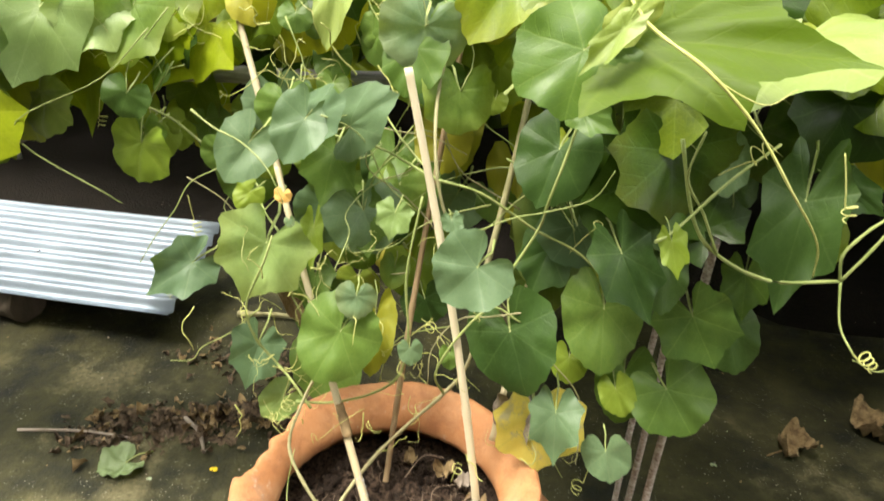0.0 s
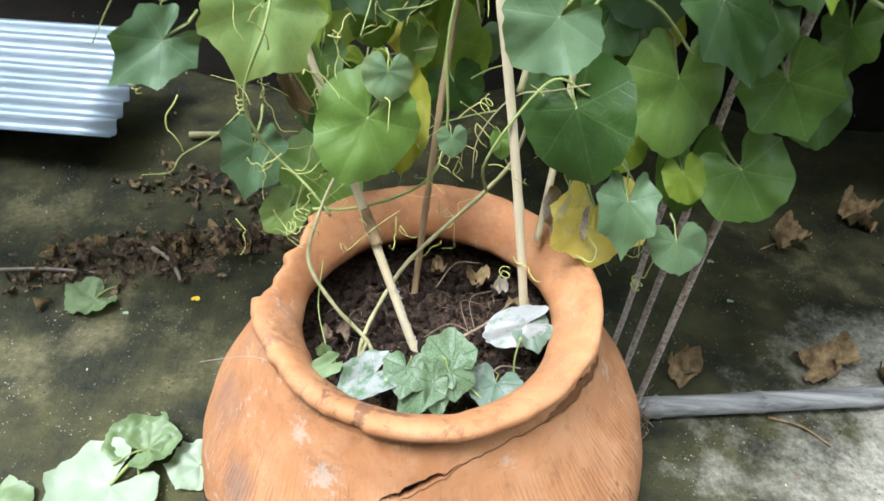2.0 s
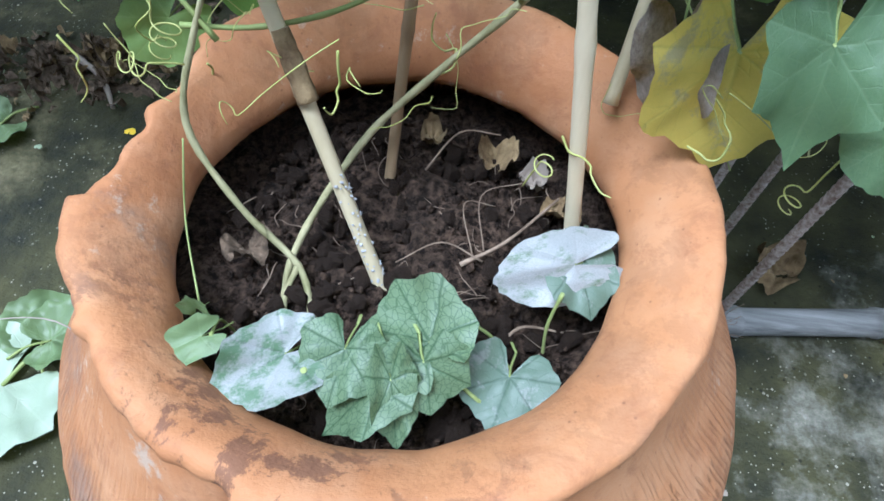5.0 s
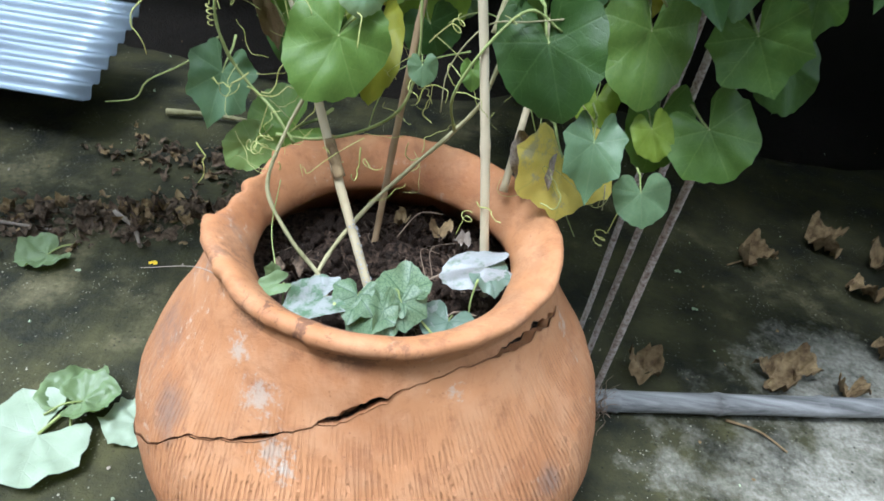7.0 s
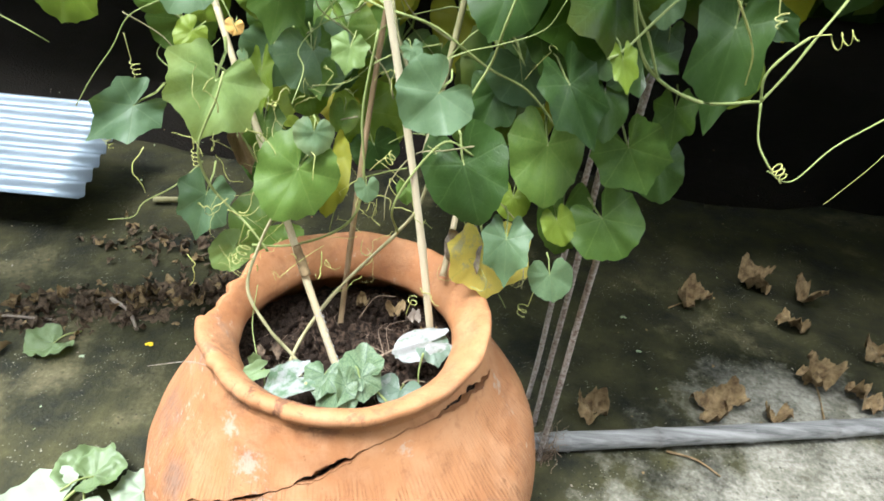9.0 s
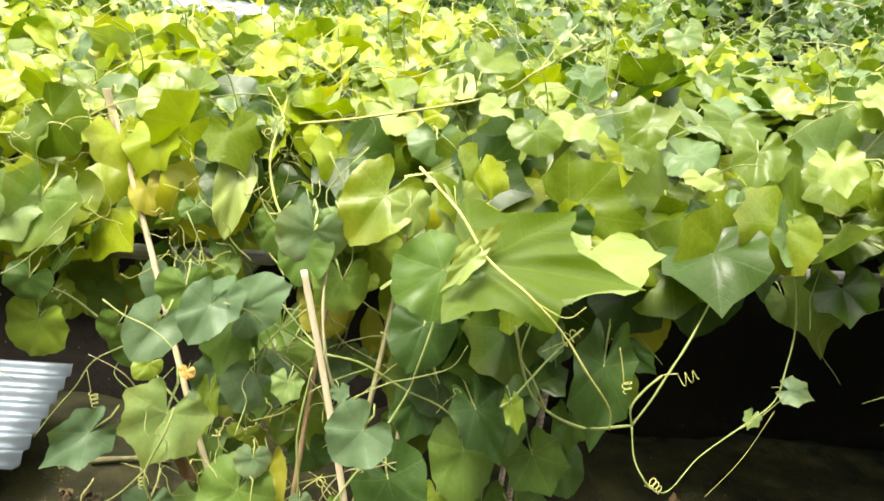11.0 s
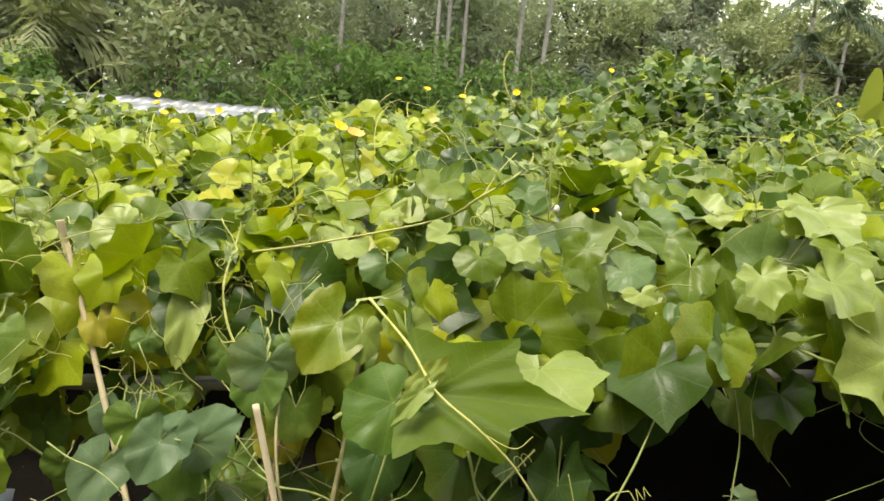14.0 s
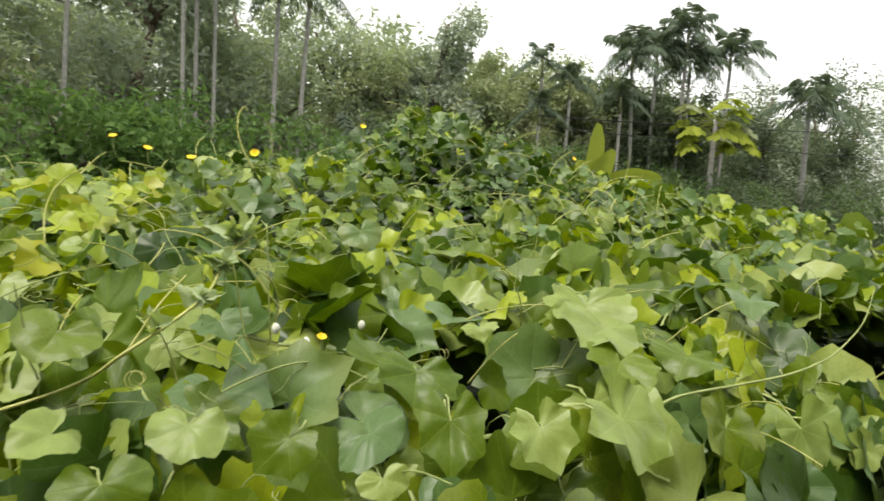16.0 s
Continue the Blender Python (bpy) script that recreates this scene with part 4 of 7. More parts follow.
hero((-0.201, 0.45, 1.311), (-0.197, 0.431, 1.266), (0.46, -0.85, 0.24), 'pale', 0.90)
hero((-0.329, 0.44, 1.337), (-0.309, 0.416, 1.285), (0.01, -0.88, 0.48), 'yellow', 0.80)
hero((-0.531, 0.55, 1.45), (-0.554, 0.525, 1.422), (0.32, -0.66, 0.68), 'lime_round', 1.60)
hero((-0.554, 0.5, 1.384), (-0.568, 0.483, 1.363), (0.05, -0.74, 0.67), 'pale_round', 1.50)
hero((0.734, 0.42, 1.169), (0.761, 0.389, 1.118), (-0.16, -0.78, 0.61), 'yellow', 0.80)
hero((-0.139, 0.214, 1.183), (-0.167, 0.181, 1.124), (0.1, -0.89, 0.45), 'blue_round', 0.75)
hero((-0.132, 0.229, 1.181), (-0.073, 0.205, 1.218), (0.14, -0.81, 0.56), 'blue_round', 0.75)
hero((-0.083, 0.26, 1.165), (-0.006, 0.225, 1.227), (0.12, -0.83, 0.54), 'blue_round', 0.60)
hero((-0.239, 0.22, 1.136), (-0.272, 0.184, 1.079), (0.24, -0.83, 0.51), 'blue_round', 0.80)
hero((-0.118, 0.28, 1.112), (-0.131, 0.241, 1.036), (0.16, -0.76, 0.63), 'mid_angled', 0.72)
hero((0.024, 0.272, 1.288), (0.007, 0.239, 1.221), (-0.07, -0.99, 0.13), 'mid_round', 0.78)
hero((-0.461, 0.52, 1.07), (-0.448, 0.49, 1.007), (0.12, -0.87, 0.47), 'yellow_round', 0.95)
hero((-0.561, 0.48, 1.074), (-0.562, 0.441, 0.996), (0.52, -0.77, 0.36), 'lime_round', 0.60)
hero((-0.491, 0.5, 1.295), (-0.484, 0.469, 1.227), (0.37, -0.86, 0.35), 'lime_round', 0.60)
hero((-0.652, 0.55, 1.153), (-0.679, 0.517, 1.099), (0.36, -0.88, 0.31), 'yellow_round', 0.90)
hero((-0.145, 0.42, 1.37), (-0.159, 0.373, 1.268), (0.06, -0.85, 0.53), 'pale', 0.40)
hero((0.159, 0.3, 1.391), (0.103, 0.257, 1.312), (-0.13, -0.88, 0.46), 'mid_round', 0.80)
hero((0.208, 0.27, 1.383), (0.208, 0.247, 1.331), (0.05, -0.96, 0.28), 'pale_round', 0.75)
hero((0.29, 0.26, 1.392), (0.303, 0.229, 1.324), (-0.15, -0.92, 0.37), 'pale', 0.75)
hero((0.263, 0.06, 1.334), (0.186, 0.032, 1.292), (-0.21, -0.91, 0.36), 'mid', 0.85)
hero((0.302, 0.035, 1.362), (0.262, 0.022, 1.316), (-0.17, -0.89, 0.41), 'pale_angled', 0.35)
hero((0.306, 0.06, 1.363), (0.346, 0.06, 1.412), (-0.17, -0.96, 0.23), 'pale_angled', 0.45)
hero((0.315, 0.065, 1.351), (0.543, 0.02, 1.352), (0.07, -0.75, 0.65), 'big', 0.55)
hero((0.249, 0.25, 1.158), (0.222, 0.21, 1.079), (-0.13, -0.82, 0.55), 'dark_round', 0.80)
hero((0.34, 0.28, 1.15), (0.337, 0.22, 1.01), (-0.12, -0.87, 0.49), 'dark', 0.50)
hero((0.043, 0.48, 1.112), (0.054, 0.439, 1.027), (-0.18, -0.85, 0.49), 'yellow_round', 0.85)
hero((0.175, 0.46, 1.044), (0.191, 0.411, 0.947), (-0.11, -0.79, 0.6), 'yellow_round', 0.60)
hero((-0.072, 0.28, 1.011), (-0.054, 0.243, 0.94), (0.01, -0.79, 0.61), 'mid_angled', 0.60)
hero((0.006, 0.2, 1.048), (0.0, 0.18, 1.009), (-0.06, -0.82, 0.57), 'pale_angled', 0.85)
hero((-0.044, 0.4, 1.069), (-0.051, 0.36, 0.99), (0.19, -0.82, 0.54), 'mid_round', 0.60)
hero((-0.156, 0.26, 0.978), (-0.153, 0.227, 0.917), (0.03, -0.81, 0.59), 'lime', 0.40)
hero((-0.155, 0.25, 0.887), (-0.157, 0.215, 0.825), (0.12, -0.82, 0.57), 'mid_angled', 0.65)
hero((-0.362, 0.203, 0.913), (-0.424, 0.155, 0.87), (0.42, -0.78, 0.47), 'blue', 0.72)
hero((0.575, 0.16, 1.142), (0.56, 0.115, 1.007), (-0.25, -0.77, 0.59), 'dark_angled', 0.50)
hero((0.633, 0.2, 1.155), (0.679, 0.171, 1.127), (-0.32, -0.84, 0.43), 'dark_angled', 0.50)
hero((0.558, 0.26, 0.976), (0.558, 0.228, 0.916), (-0.38, -0.74, 0.55), 'mid_angled', 0.70)
hero((0.487, 0.32, 1.073), (0.5, 0.282, 1.0), (-0.05, -0.79, 0.61), 'dark_round', 0.80)
hero((0.485, 0.24, 1.169), (0.488, 0.213, 1.114), (-0.44, -0.76, 0.47), 'blue', 0.60)
hero((0.415, 0.18, 1.021), (0.429, 0.142, 0.952), (0.19, -0.81, 0.56), 'dark', 0.60)
hero((0.826, 0.36, 1.273), (0.795, 0.305, 1.155), (-0.39, -0.87, 0.3), 'dark_round', 0.72)
hero((0.858, 0.42, 1.382), (0.86, 0.375, 1.283), (-0.23, -0.93, 0.28), 'blue_round', 0.50)
hero((0.945, 0.44, 1.331), (0.973, 0.38, 1.211), (-0.18, -0.89, 0.43), 'blue_angled', 0.45)
hero((1.078, 0.4, 1.239), (1.096, 0.34, 1.118), (-0.45, -0.83, 0.33), 'mid_angled', 0.50)
hero((1.058, 0.45, 1.197), (1.077, 0.419, 1.141), (-0.5, -0.74, 0.46), 'pale', 0.70)
hero((0.956, 0.2, 1.096), (0.99, 0.179, 1.092), (-0.37, -0.81, 0.45), 'blue_angled', 0.90)
hero((0.895, 0.2, 1.037), (0.886, 0.189, 1.015), (-0.17, -0.77, 0.61), 'pale_angled', 0.80)
hero((0.698, 0.44, 1.397), (0.707, 0.414, 1.341), (-0.31, -0.88, 0.35), 'lime_angled', 0.85)
hero((0.809, 0.44, 1.422), (0.818, 0.419, 1.377), (-0.32, -0.9, 0.29), 'pale_round', 1.30)
hero((0.722, 0.4, 1.168), (0.742, 0.357, 1.086), (-0.46, -0.77, 0.44), 'yellow', 0.70)
hero((0.079, 0.4, 1.167), (0.082, 0.386, 1.137), (0.2, -0.89, 0.41), 'lime', 0.80)
hero((0.133, 0.4, 1.189), (0.13, 0.388, 1.164), (-0.02, -0.9, 0.43), 'lime', 1.00)
hero((0.254, 0.34, 0.99), (0.271, 0.28, 0.857), (0.02, -0.82, 0.57), 'dark_round', 0.55)
hero((-0.292, 0.55, 1.243), (-0.295, 0.535, 1.211), (0.15, -0.88, 0.45), 'yellow', 1.20)
hero((-0.497, 0.36, 1.319), (-0.524, 0.308, 1.218), (0.43, -0.79, 0.44), 'mid_angled', 0.70)
hero((-0.241, 0.55, 1.41), (-0.231, 0.522, 1.344), (0.2, -0.9, 0.39), 'blue', 0.90)
hero((0.014, 0.42, 1.332), (0.022, 0.401, 1.289), (0.07, -0.88, 0.48), 'blue_round', 0.95)
hero((0.452, 0.5, 1.452), (0.47, 0.464, 1.372), (-0.17, -0.95, 0.25), 'blue_angled', 0.90)
hero((-0.387, 0.55, 1.094), (-0.376, 0.522, 1.034), (0.42, -0.8, 0.43), 'lime', 0.80)
hero((-0.165, 0.42, 1.193), (-0.168, 0.406, 1.162), (0.12, -0.85, 0.52), 'mid', 1.00)
hero((0.274, 0.2, 1.227), (0.322, 0.178, 1.209), (-0.27, -0.88, 0.4), 'mid', 0.60)
hero((0.806, 0.3, 1.386), (0.845, 0.234, 1.287), (-0.07, -0.84, 0.53), 'blue_angled')
hero((1.292, 0.53, 1.609), (1.203, 0.474, 1.6), (0.12, -0.35, 0.93), 'pale_angled')
hero((0.823, 0.3, 1.384), (0.868, 0.257, 1.275), (-0.26, -0.93, 0.26), 'blue_angled')
hero((0.577, 0.6, 1.529), (0.581, 0.506, 1.494), (-0.12, -0.35, 0.93), 'blue_angled')
hero((0.854, 0.6, 1.55), (0.951, 0.639, 1.538), (0.26, -0.36, 0.9), 'mid_angled')
hero((0.609, 0.25, 1.565), (0.57, 0.24, 1.535), (-0.18, -0.84, 0.51), 'mid_angled')
hero((0.983, 0.28, 1.525), (0.993, 0.243, 1.474), (-0.2, -0.81, 0.55), 'pale_angled')
hero((1.135, 0.28, 1.52), (1.185, 0.229, 1.445), (0.18, -0.75, 0.63), 'pale_angled')
hero((1.39, 0.3, 1.47), (1.343, 0.251, 1.377), (0.24, -0.91, 0.35), 'mid_angled')
hero((1.722, 0.3, 1.432), (1.64, 0.281, 1.37), (-0.23, -0.8, 0.55), 'pale_angled')
hero((1.385, 0.7, 1.628), (1.293, 0.649, 1.629), (0.21, -0.35, 0.91), 'pale_angled')
hero((1.92, 0.7, 1.625), (1.865, 0.639, 1.6), (-0.05, -0.34, 0.94), 'blue_angled')


def stem(points, r0, r1, material=STEM, parent=vine, name="stem", steps=6, sides=7, seed=0):
    bm = bmesh.new()
    tube(bm, smooth_path(points, steps), r0 * 0.68, r1 * 0.68, sides, 0.20, seed)
    return part(name, bm, material, parent)


def curl(a, way, turns, radius, length, r=0.0012, parent=vine, seed=0, bits=9):
    """A tendril that runs off from a and coils up at its end."""
    dice = random.Random(seed)
    a, way = Vector(a), Vector(way).normalized()
    u = way.cross(Vector((dice.uniform(-1, 1), dice.uniform(-1, 1), 0.3))).normalized()
    v = way.cross(u)
    pts = [a + way * length * t + Vector((0, 0, -0.15 * length * t * t)) for t in (0, 0.25, 0.5, 0.75, 1.0)]
    end, count = pts[-1], max(3, int(turns * bits))
    for i in range(1, count + 1):
        t = i / count
        ang = 2 * math.pi * turns * t
        pts.append(end + u * radius * (1 - math.cos(ang)) * (1 - 0.3 * t) + v * radius * math.sin(ang) * (1 - 0.3 * t) + way * radius * 2.2 * turns * 0.5 * t)
    bm = bmesh.new()
    tube(bm, smooth_path(pts, 3), r * 0.75, r * 0.5, 5)
    return part("tendril", bm, TENDRIL, parent)


# main stems, from the soil up through the canes
stem([(-0.045, -0.001, 0.495), (-0.066, 0.038, 0.520), (-0.118, 0.062, 0.566), (-0.162, 0.097, 0.626), (-0.145, 0.13, 0.70), (-0.118, 0.15, 0.76)], 0.0054, 0.0036, STEM_OLD)
stem([(-0.076, 0.010, 0.495), (-0.074, 0.04, 0.52), (-0.056, 0.085, 0.55), (-0.021, 0.155, 0.580), (0.045, 0.165, 0.665), (0.098, 0.172, 0.729), (0.135, 0.18, 0.79), (0.15, 0.19, 0.90), (0.11, 0.19, 1.0), (0.073, 0.20, 1.109), (0.06, 0.27, 1.24), (0.10, 0.33, 1.40)], 0.0052, 0.004, STEM_OLD)
stem([(-0.066, 0.038, 0.52), (-0.072, 0.01, 0.51), (-0.066, -0.02, 0.495)], 0.0045, 0.004, STEM_OLD)
stem([(-0.157, 0.13, 0.70), (-0.10, 0.15, 0.692), (-0.03, 0.16, 0.715), (0.02, 0.165, 0.76), (0.035, 0.17, 0.84), (0.03, 0.18, 0.95), (0.05, 0.2, 1.08)], 0.0035, 0.003)
stem([(-0.13, 0.13, 0.69), (-0.165, 0.14, 0.735), (-0.204, 0.16, 0.759), (-0.23, 0.15, 0.81), (-0.236, 0.143, 0.878), (-0.20, 0.15, 0.96), (-0.19, 0.17, 1.0)], 0.0034, 0.0028)
stem([(0.098, 0.172, 0.729), (0.09, 0.13, 0.80), (0.12, 0.13, 0.87), (0.17, 0.16, 0.92), (0.218, 0.16, 0.90)], 0.0034, 0.0024)
stem([(0.10, 0.14, 0.99), (0.16, 0.18, 0.93), (0.226, 0.22, 1.024), (0.244, 0.20, 1.10), (0.27, 0.22, 1.2), (0.30, 0.28, 1.36)], 0.0036, 0.003)
stem([(0.073, 0.20, 1.109), (0.14, 0.22, 1.085), (0.226, 0.241, 1.024), (0.30, 0.24, 0.99), (0.36, 0.24, 0.93)], 0.0036, 0.0025)
stem([(-0.56, 0.37, 1.151), (-0.472, 0.378, 1.116), (-0.40, 0.39, 1.05), (-0.33, 0.40, 1.0), (-0.28, 0.33, 0.97), (-0.20, 0.22, 0.98)], 0.0036, 0.0026)
stem([(-0.18, 0.33, 1.13), (-0.05, 0.30, 1.12), (0.073, 0.205, 1.105)], 0.0034, 0.0028)
stem([(-0.06, 0.35, 1.18), (0.0, 0.28, 1.14), (0.075, 0.20, 1.105)], 0.0026, 0.0024)
stem([(0.40, 0.13, 1.22), (0.43, 0.12, 1.12), (0.47, 0.12, 1.07), (0.542, 0.112, 1.043), (0.627, 0.114, 1.052)], 0.0038, 0.0034)
stem([(0.627, 0.114, 1.052), (0.655, 0.12, 1.10), (0.680, 0.13, 1.148), (0.72, 0.16, 1.20), (0.78, 0.22, 1.28), (0.86, 0.30, 1.40)], 0.0030, 0.0026)
stem([(0.627, 0.114, 1.052), (0.618, 0.11, 1.09), (0.64, 0.12, 1.12), (0.67, 0.13, 1.145)], 0.003, 0.0028)
stem([(0.627, 0.114, 1.052), (0.633, 0.09, 1.0), (0.65, 0.065, 0.971)], 0.0026, 0.002)
stem([(0.65, 0.065, 0.965), (0.70, 0.08, 0.945), (0.77, 0.13, 0.985), (0.86, 0.17, 1.03), (0.93, 0.2, 1.07), (0.95, 0.22, 1.13), (0.965, 0.25, 1.22), (0.95, 0.3, 1.36)], 0.0012, 0.0028)
stem([(0.95, 0.22, 1.04), (0.90, 0.2, 0.95), (0.86, 0.2, 0.88), (0.84, 0.2, 0.85)], 0.0012, 0.0008, TENDRIL)
stem([(0.95, 0.21, 1.07), (0.91, 0.2, 1.035), (0.865, 0.18, 1.02)], 0.0014, 0.0008, TENDRIL)
stem([(0.218, 0.20, 1.466), (0.283, 0.10, 1.418), (0.325, 0.03, 1.368), (0.384, -0.02, 1.332), (0.44, -0.03, 1.28), (0.482, -0.04, 1.224), (0.53, -0.02, 1.16), (0.545, 0.0, 1.11)], 0.0036, 0.0014, TENDRIL)
stem([(0.39, -0.02, 1.325), (0.44, -0.03, 1.305), (0.47, -0.02, 1.32)], 0.0014, 0.0008, TENDRIL)
stem([(0.375, 0.04, 1.115), (0.40, 0.06, 1.125), (0.46, 0.10, 1.18), (0.52, 0.14, 1.22)], 0.003, 0.0026)
stem([(0.47, 0.12, 1.07), (0.44, 0.11, 1.13), (0.41, 0.1, 1.18), (0.42, 0.1, 1.24)], 0.003, 0.0022)
curl((0.65, 0.065, 0.972), (0.6, 0.1, -0.5), 3.0, 0.009, 0.01, 0.0018, seed=3)
curl((0.668, 0.13, 1.145), (0.7, -0.1, 0.3), 2.5, 0.012, 0.03, 0.0013, seed=4)
curl((-0.38, 0.25, 1.02), (0.1, 0, -1), 3.5, 0.008, 0.04, 0.0011, seed=5)
curl((-0.25, 0.16, 0.90), (0.0, -0.1, -1), 3.5, 0.007, 0.03, 0.0011, seed=6)
curl((-0.44, 0.23, 0.86), (0.3, 0, -1), 3.0, 0.007, 0.02, 0.0011, seed=7)
curl((-0.17, 0.14, 0.74), (-0.2, -0.1, -0.6), 2.5, 0.012, 0.04, 0.0011, seed=8)
curl((0.05, 0.13, 0.87), (0.4, -0.2, 0.6), 2.0, 0.009, 0.05, 0.0011, seed=9)
curl((0.36, 0.12, 0.70), (-0.2, -0.1, -0.9), 2.0, 0.010, 0.06, 0.0012, seed=10)
curl((0.45, 0.12, 1.18), (0.5, -0.2, 0.5), 2.2, 0.012, 0.05, 0.0012, seed=12)
curl((0.53, -0.02, 1.26), (0.3, -0.1, -1), 2.0, 0.008, 0.05, 0.0012, seed=13)
curl((-0.60, 0.36, 1.15), (-0.3, 0, -1), 3.0, 0.008, 0.03, 0.0011, seed=14)
curl((-0.50, 0.36, 1.14), (-0.1, 0, -1), 3.0, 0.008, 0.04, 0.0011, seed=15)
curl((0.125, 0.12, 0.58), (0.2, -0.1, 1), 1.2, 0.010, 0.05, 0.0012, seed=16)
curl((-0.145, 0.10, 0.69), (-0.3, -0.3, 0.3), 2.0, 0.009, 0.03, 0.0011, seed=17)
# a clump of fibrous tendrils and fine shoots round the stems
for i in range(9):
    a = (rng.uniform(-0.22, 0.3), rng.uniform(0.1, 0.24), rng.uniform(0.7, 1.15))
    curl(a, (rng.uniform(-1, 1), rng.uniform(-0.6, 0.3), rng.uniform(-0.8, 0.8)), rng.uniform(0.5, 1.3), rng.uniform(0.006, 0.016), rng.uniform(0.03, 0.09), 0.0007, seed=100 + i)
add_leaf(vine, leaf_pose((0.262, 0.16, 0.72), (0.272, 0.12, 0.635), (0.3, -0.9, 0.3)), "halfdead", 9, HALF_DEAD, label="yellow leaf withering to grey at its tip")
add_leaf(vine, leaf_pose((0.222, 0.170, 0.708), (0.236, 0.150, 0.645), (-0.3, -0.8, 0.5)) @ Matrix.Diagonal((0.55, 1, 1.6, 1)), "greydead", 4, DRY_GREY, label="shrivelled grey leaf")
add_leaf(vine, leaf_pose((-0.200, 0.24, 0.850), (-0.180, 0.23, 0.785), (0.3, -0.9, 0.2)) @ Matrix.Diagonal((0.30, 1, 1, 1)), "browndead", 9, DRY, label="shrivelled brown leaf")
add_leaf(vine, leaf_pose((-0.235, 0.47, 0.52), (-0.32, 0.45, 0.46), (0.1, -0.9, 0.6)), "mid", 3)
add_leaf(vine, leaf_pose((-0.165, 0.17, 1.075), (-0.168, 0.165, 1.060), (0.1, -1, 0.3)), "petal", 1, PETAL_OLD, "flower", "withered orange flower")


# fine dry fibres tangled round the stems over the jar's mouth
fibre = random.Random(57)
bm = bmesh.new()
for i in range(70):
    q = Vector((fibre.gauss(-0.06, 0.12), fibre.uniform(0.10, 0.22), fibre.uniform(0.63, 1.0)))
    way, pts = Vector((fibre.gauss(0, 1), fibre.gauss(0, 0.4), fibre.gauss(0, 0.8))).normalized(), []
    for k in range(8):
        pts.append(q.copy())
        way = (way + Vector((fibre.gauss(0, 0.55), fibre.gauss(0, 0.4), fibre.gauss(-0.05, 0.55)))).normalized()
        q = q + way * fibre.uniform(0.006, 0.017)
    thick = fibre.choice((0.0005, 0.0007, 0.0012))
    tube(bm, smooth_path(pts, 3), thick, thick * 0.6, 4)
tagged(part("fibre_growth", bm, TENDRIL, vine), kind="stuff")

# smaller leaves that fill the curtain behind the large ones
fill = random.Random(29)
for i in range(74):
    x, z = fill.uniform(-0.56, 0.66), fill.uniform(0.98, 1.38)
    if i % 4 == 0:
        x, z = fill.uniform(-0.20, 0.44), fill.uniform(0.80, 1.05)
    y, s = fill.uniform(0.27, 0.50), fill.uniform(0.040, 0.078)
    tip = Vector((fill.gauss(0, 0.45), -0.25, -1)).normalized() * s
    n = (fill.gauss(0, 0.4), -1, fill.uniform(0.0, 0.6))
    if x < -0.1 and z > 1.22:
        continue
    u = fill.random()
    kind = "mid" if u < 0.40 else "lime" if u < 0.62 else "dark" if u < 0.78 else "blue" if u < 0.90 else "yellow"
    add_leaf(vine, leaf_pose((x, y, z), Vector((x, y, z)) + tip, n), kind)
    if i % 2:
        stem([(x, y, z), (x + fill.gauss(0, 0.03), y + 0.03, z + 0.05), (x + fill.gauss(0, 0.05), y + 0.05, z + 0.14)], 0.0017, 0.002, STEM, vine, "leaf_stalk", 3, 5)

# thin trailing stems between the leaves
for i in range(30):
    q = Vector((fill.uniform(-0.32, 0.26), fill.uniform(0.17, 0.34), fill.uniform(0.72, 1.2)))
    pts = [q.copy()]
    way = Vector((fill.gauss(0, 1), fill.gauss(0, 0.3), fill.gauss(0.2, 0.8))).normalized()
    for k in range(4):
        way = (way + Vector((fill.gauss(0, 0.4), fill.gauss(0, 0.2), fill.gauss(-0.1, 0.4)))).normalized()
        q = q + way * fill.uniform(0.04, 0.08)
        pts.append(q.copy())
    stem(pts, fill.uniform(0.0014, 0.0024), 0.0012, fill.choice((STEM, STEM, STEM_OLD)), vine, "stem", 4, 5)

# ---- canes and trellis ----
def cane(name, a, b, r0, r1, material, label, gap=0.17, seed=0, group="canes"):
    base = thing(name, *a, label, "cane", group)
    bm = bmesh.new()
    cane_mesh(bm, a, b, r0, r1, gap, 9, seed)
    part("shaft", bm, material, base)
    return base


c1 = cane("bamboo_cane", (0.020, 0.030, 0.48), (-0.139, 0.200, 0.836), 0.0075, 0.0066, BAMBOO, "pale bamboo cane with a wrapped knot, stuck in the soil", 0.19, 1)
cane("bamboo_cane", (-0.135, 0.196, 0.830), (-0.255, 0.350, 1.048), 0.0066, 0.006, BAMBOO, "pale bamboo cane spliced to the one in the soil", 0.19, 13)
cane("bamboo_cane", (-0.250, 0.346, 1.035), (-0.414, 0.50, 1.480), 0.0065, 0.0055, BAMBOO, "pale bamboo cane tied up into the trellis", 0.16, 12)
cane("bamboo_cane", (0.186, 0.089, 0.48), (0.035, 0.165, 1.28), 0.0074, 0.0058, BAMBOO_PALE, "cream split bamboo cane standing in the jar", 0.24, 2)
cane("bamboo_cane", (-0.008, 0.155, 0.48), (0.090, 0.42, 1.40), 0.0058, 0.0048, CANE_BROWN, "thin brown cane standing in the jar", 0.2, 3)
cane("bamboo_cane", (0.187, 0.175, 0.63), (0.237, 0.426, 1.0), 0.0062, 0.0055, BAMBOO, "pale cane leaning over the jar's lip", 0.18, 5)
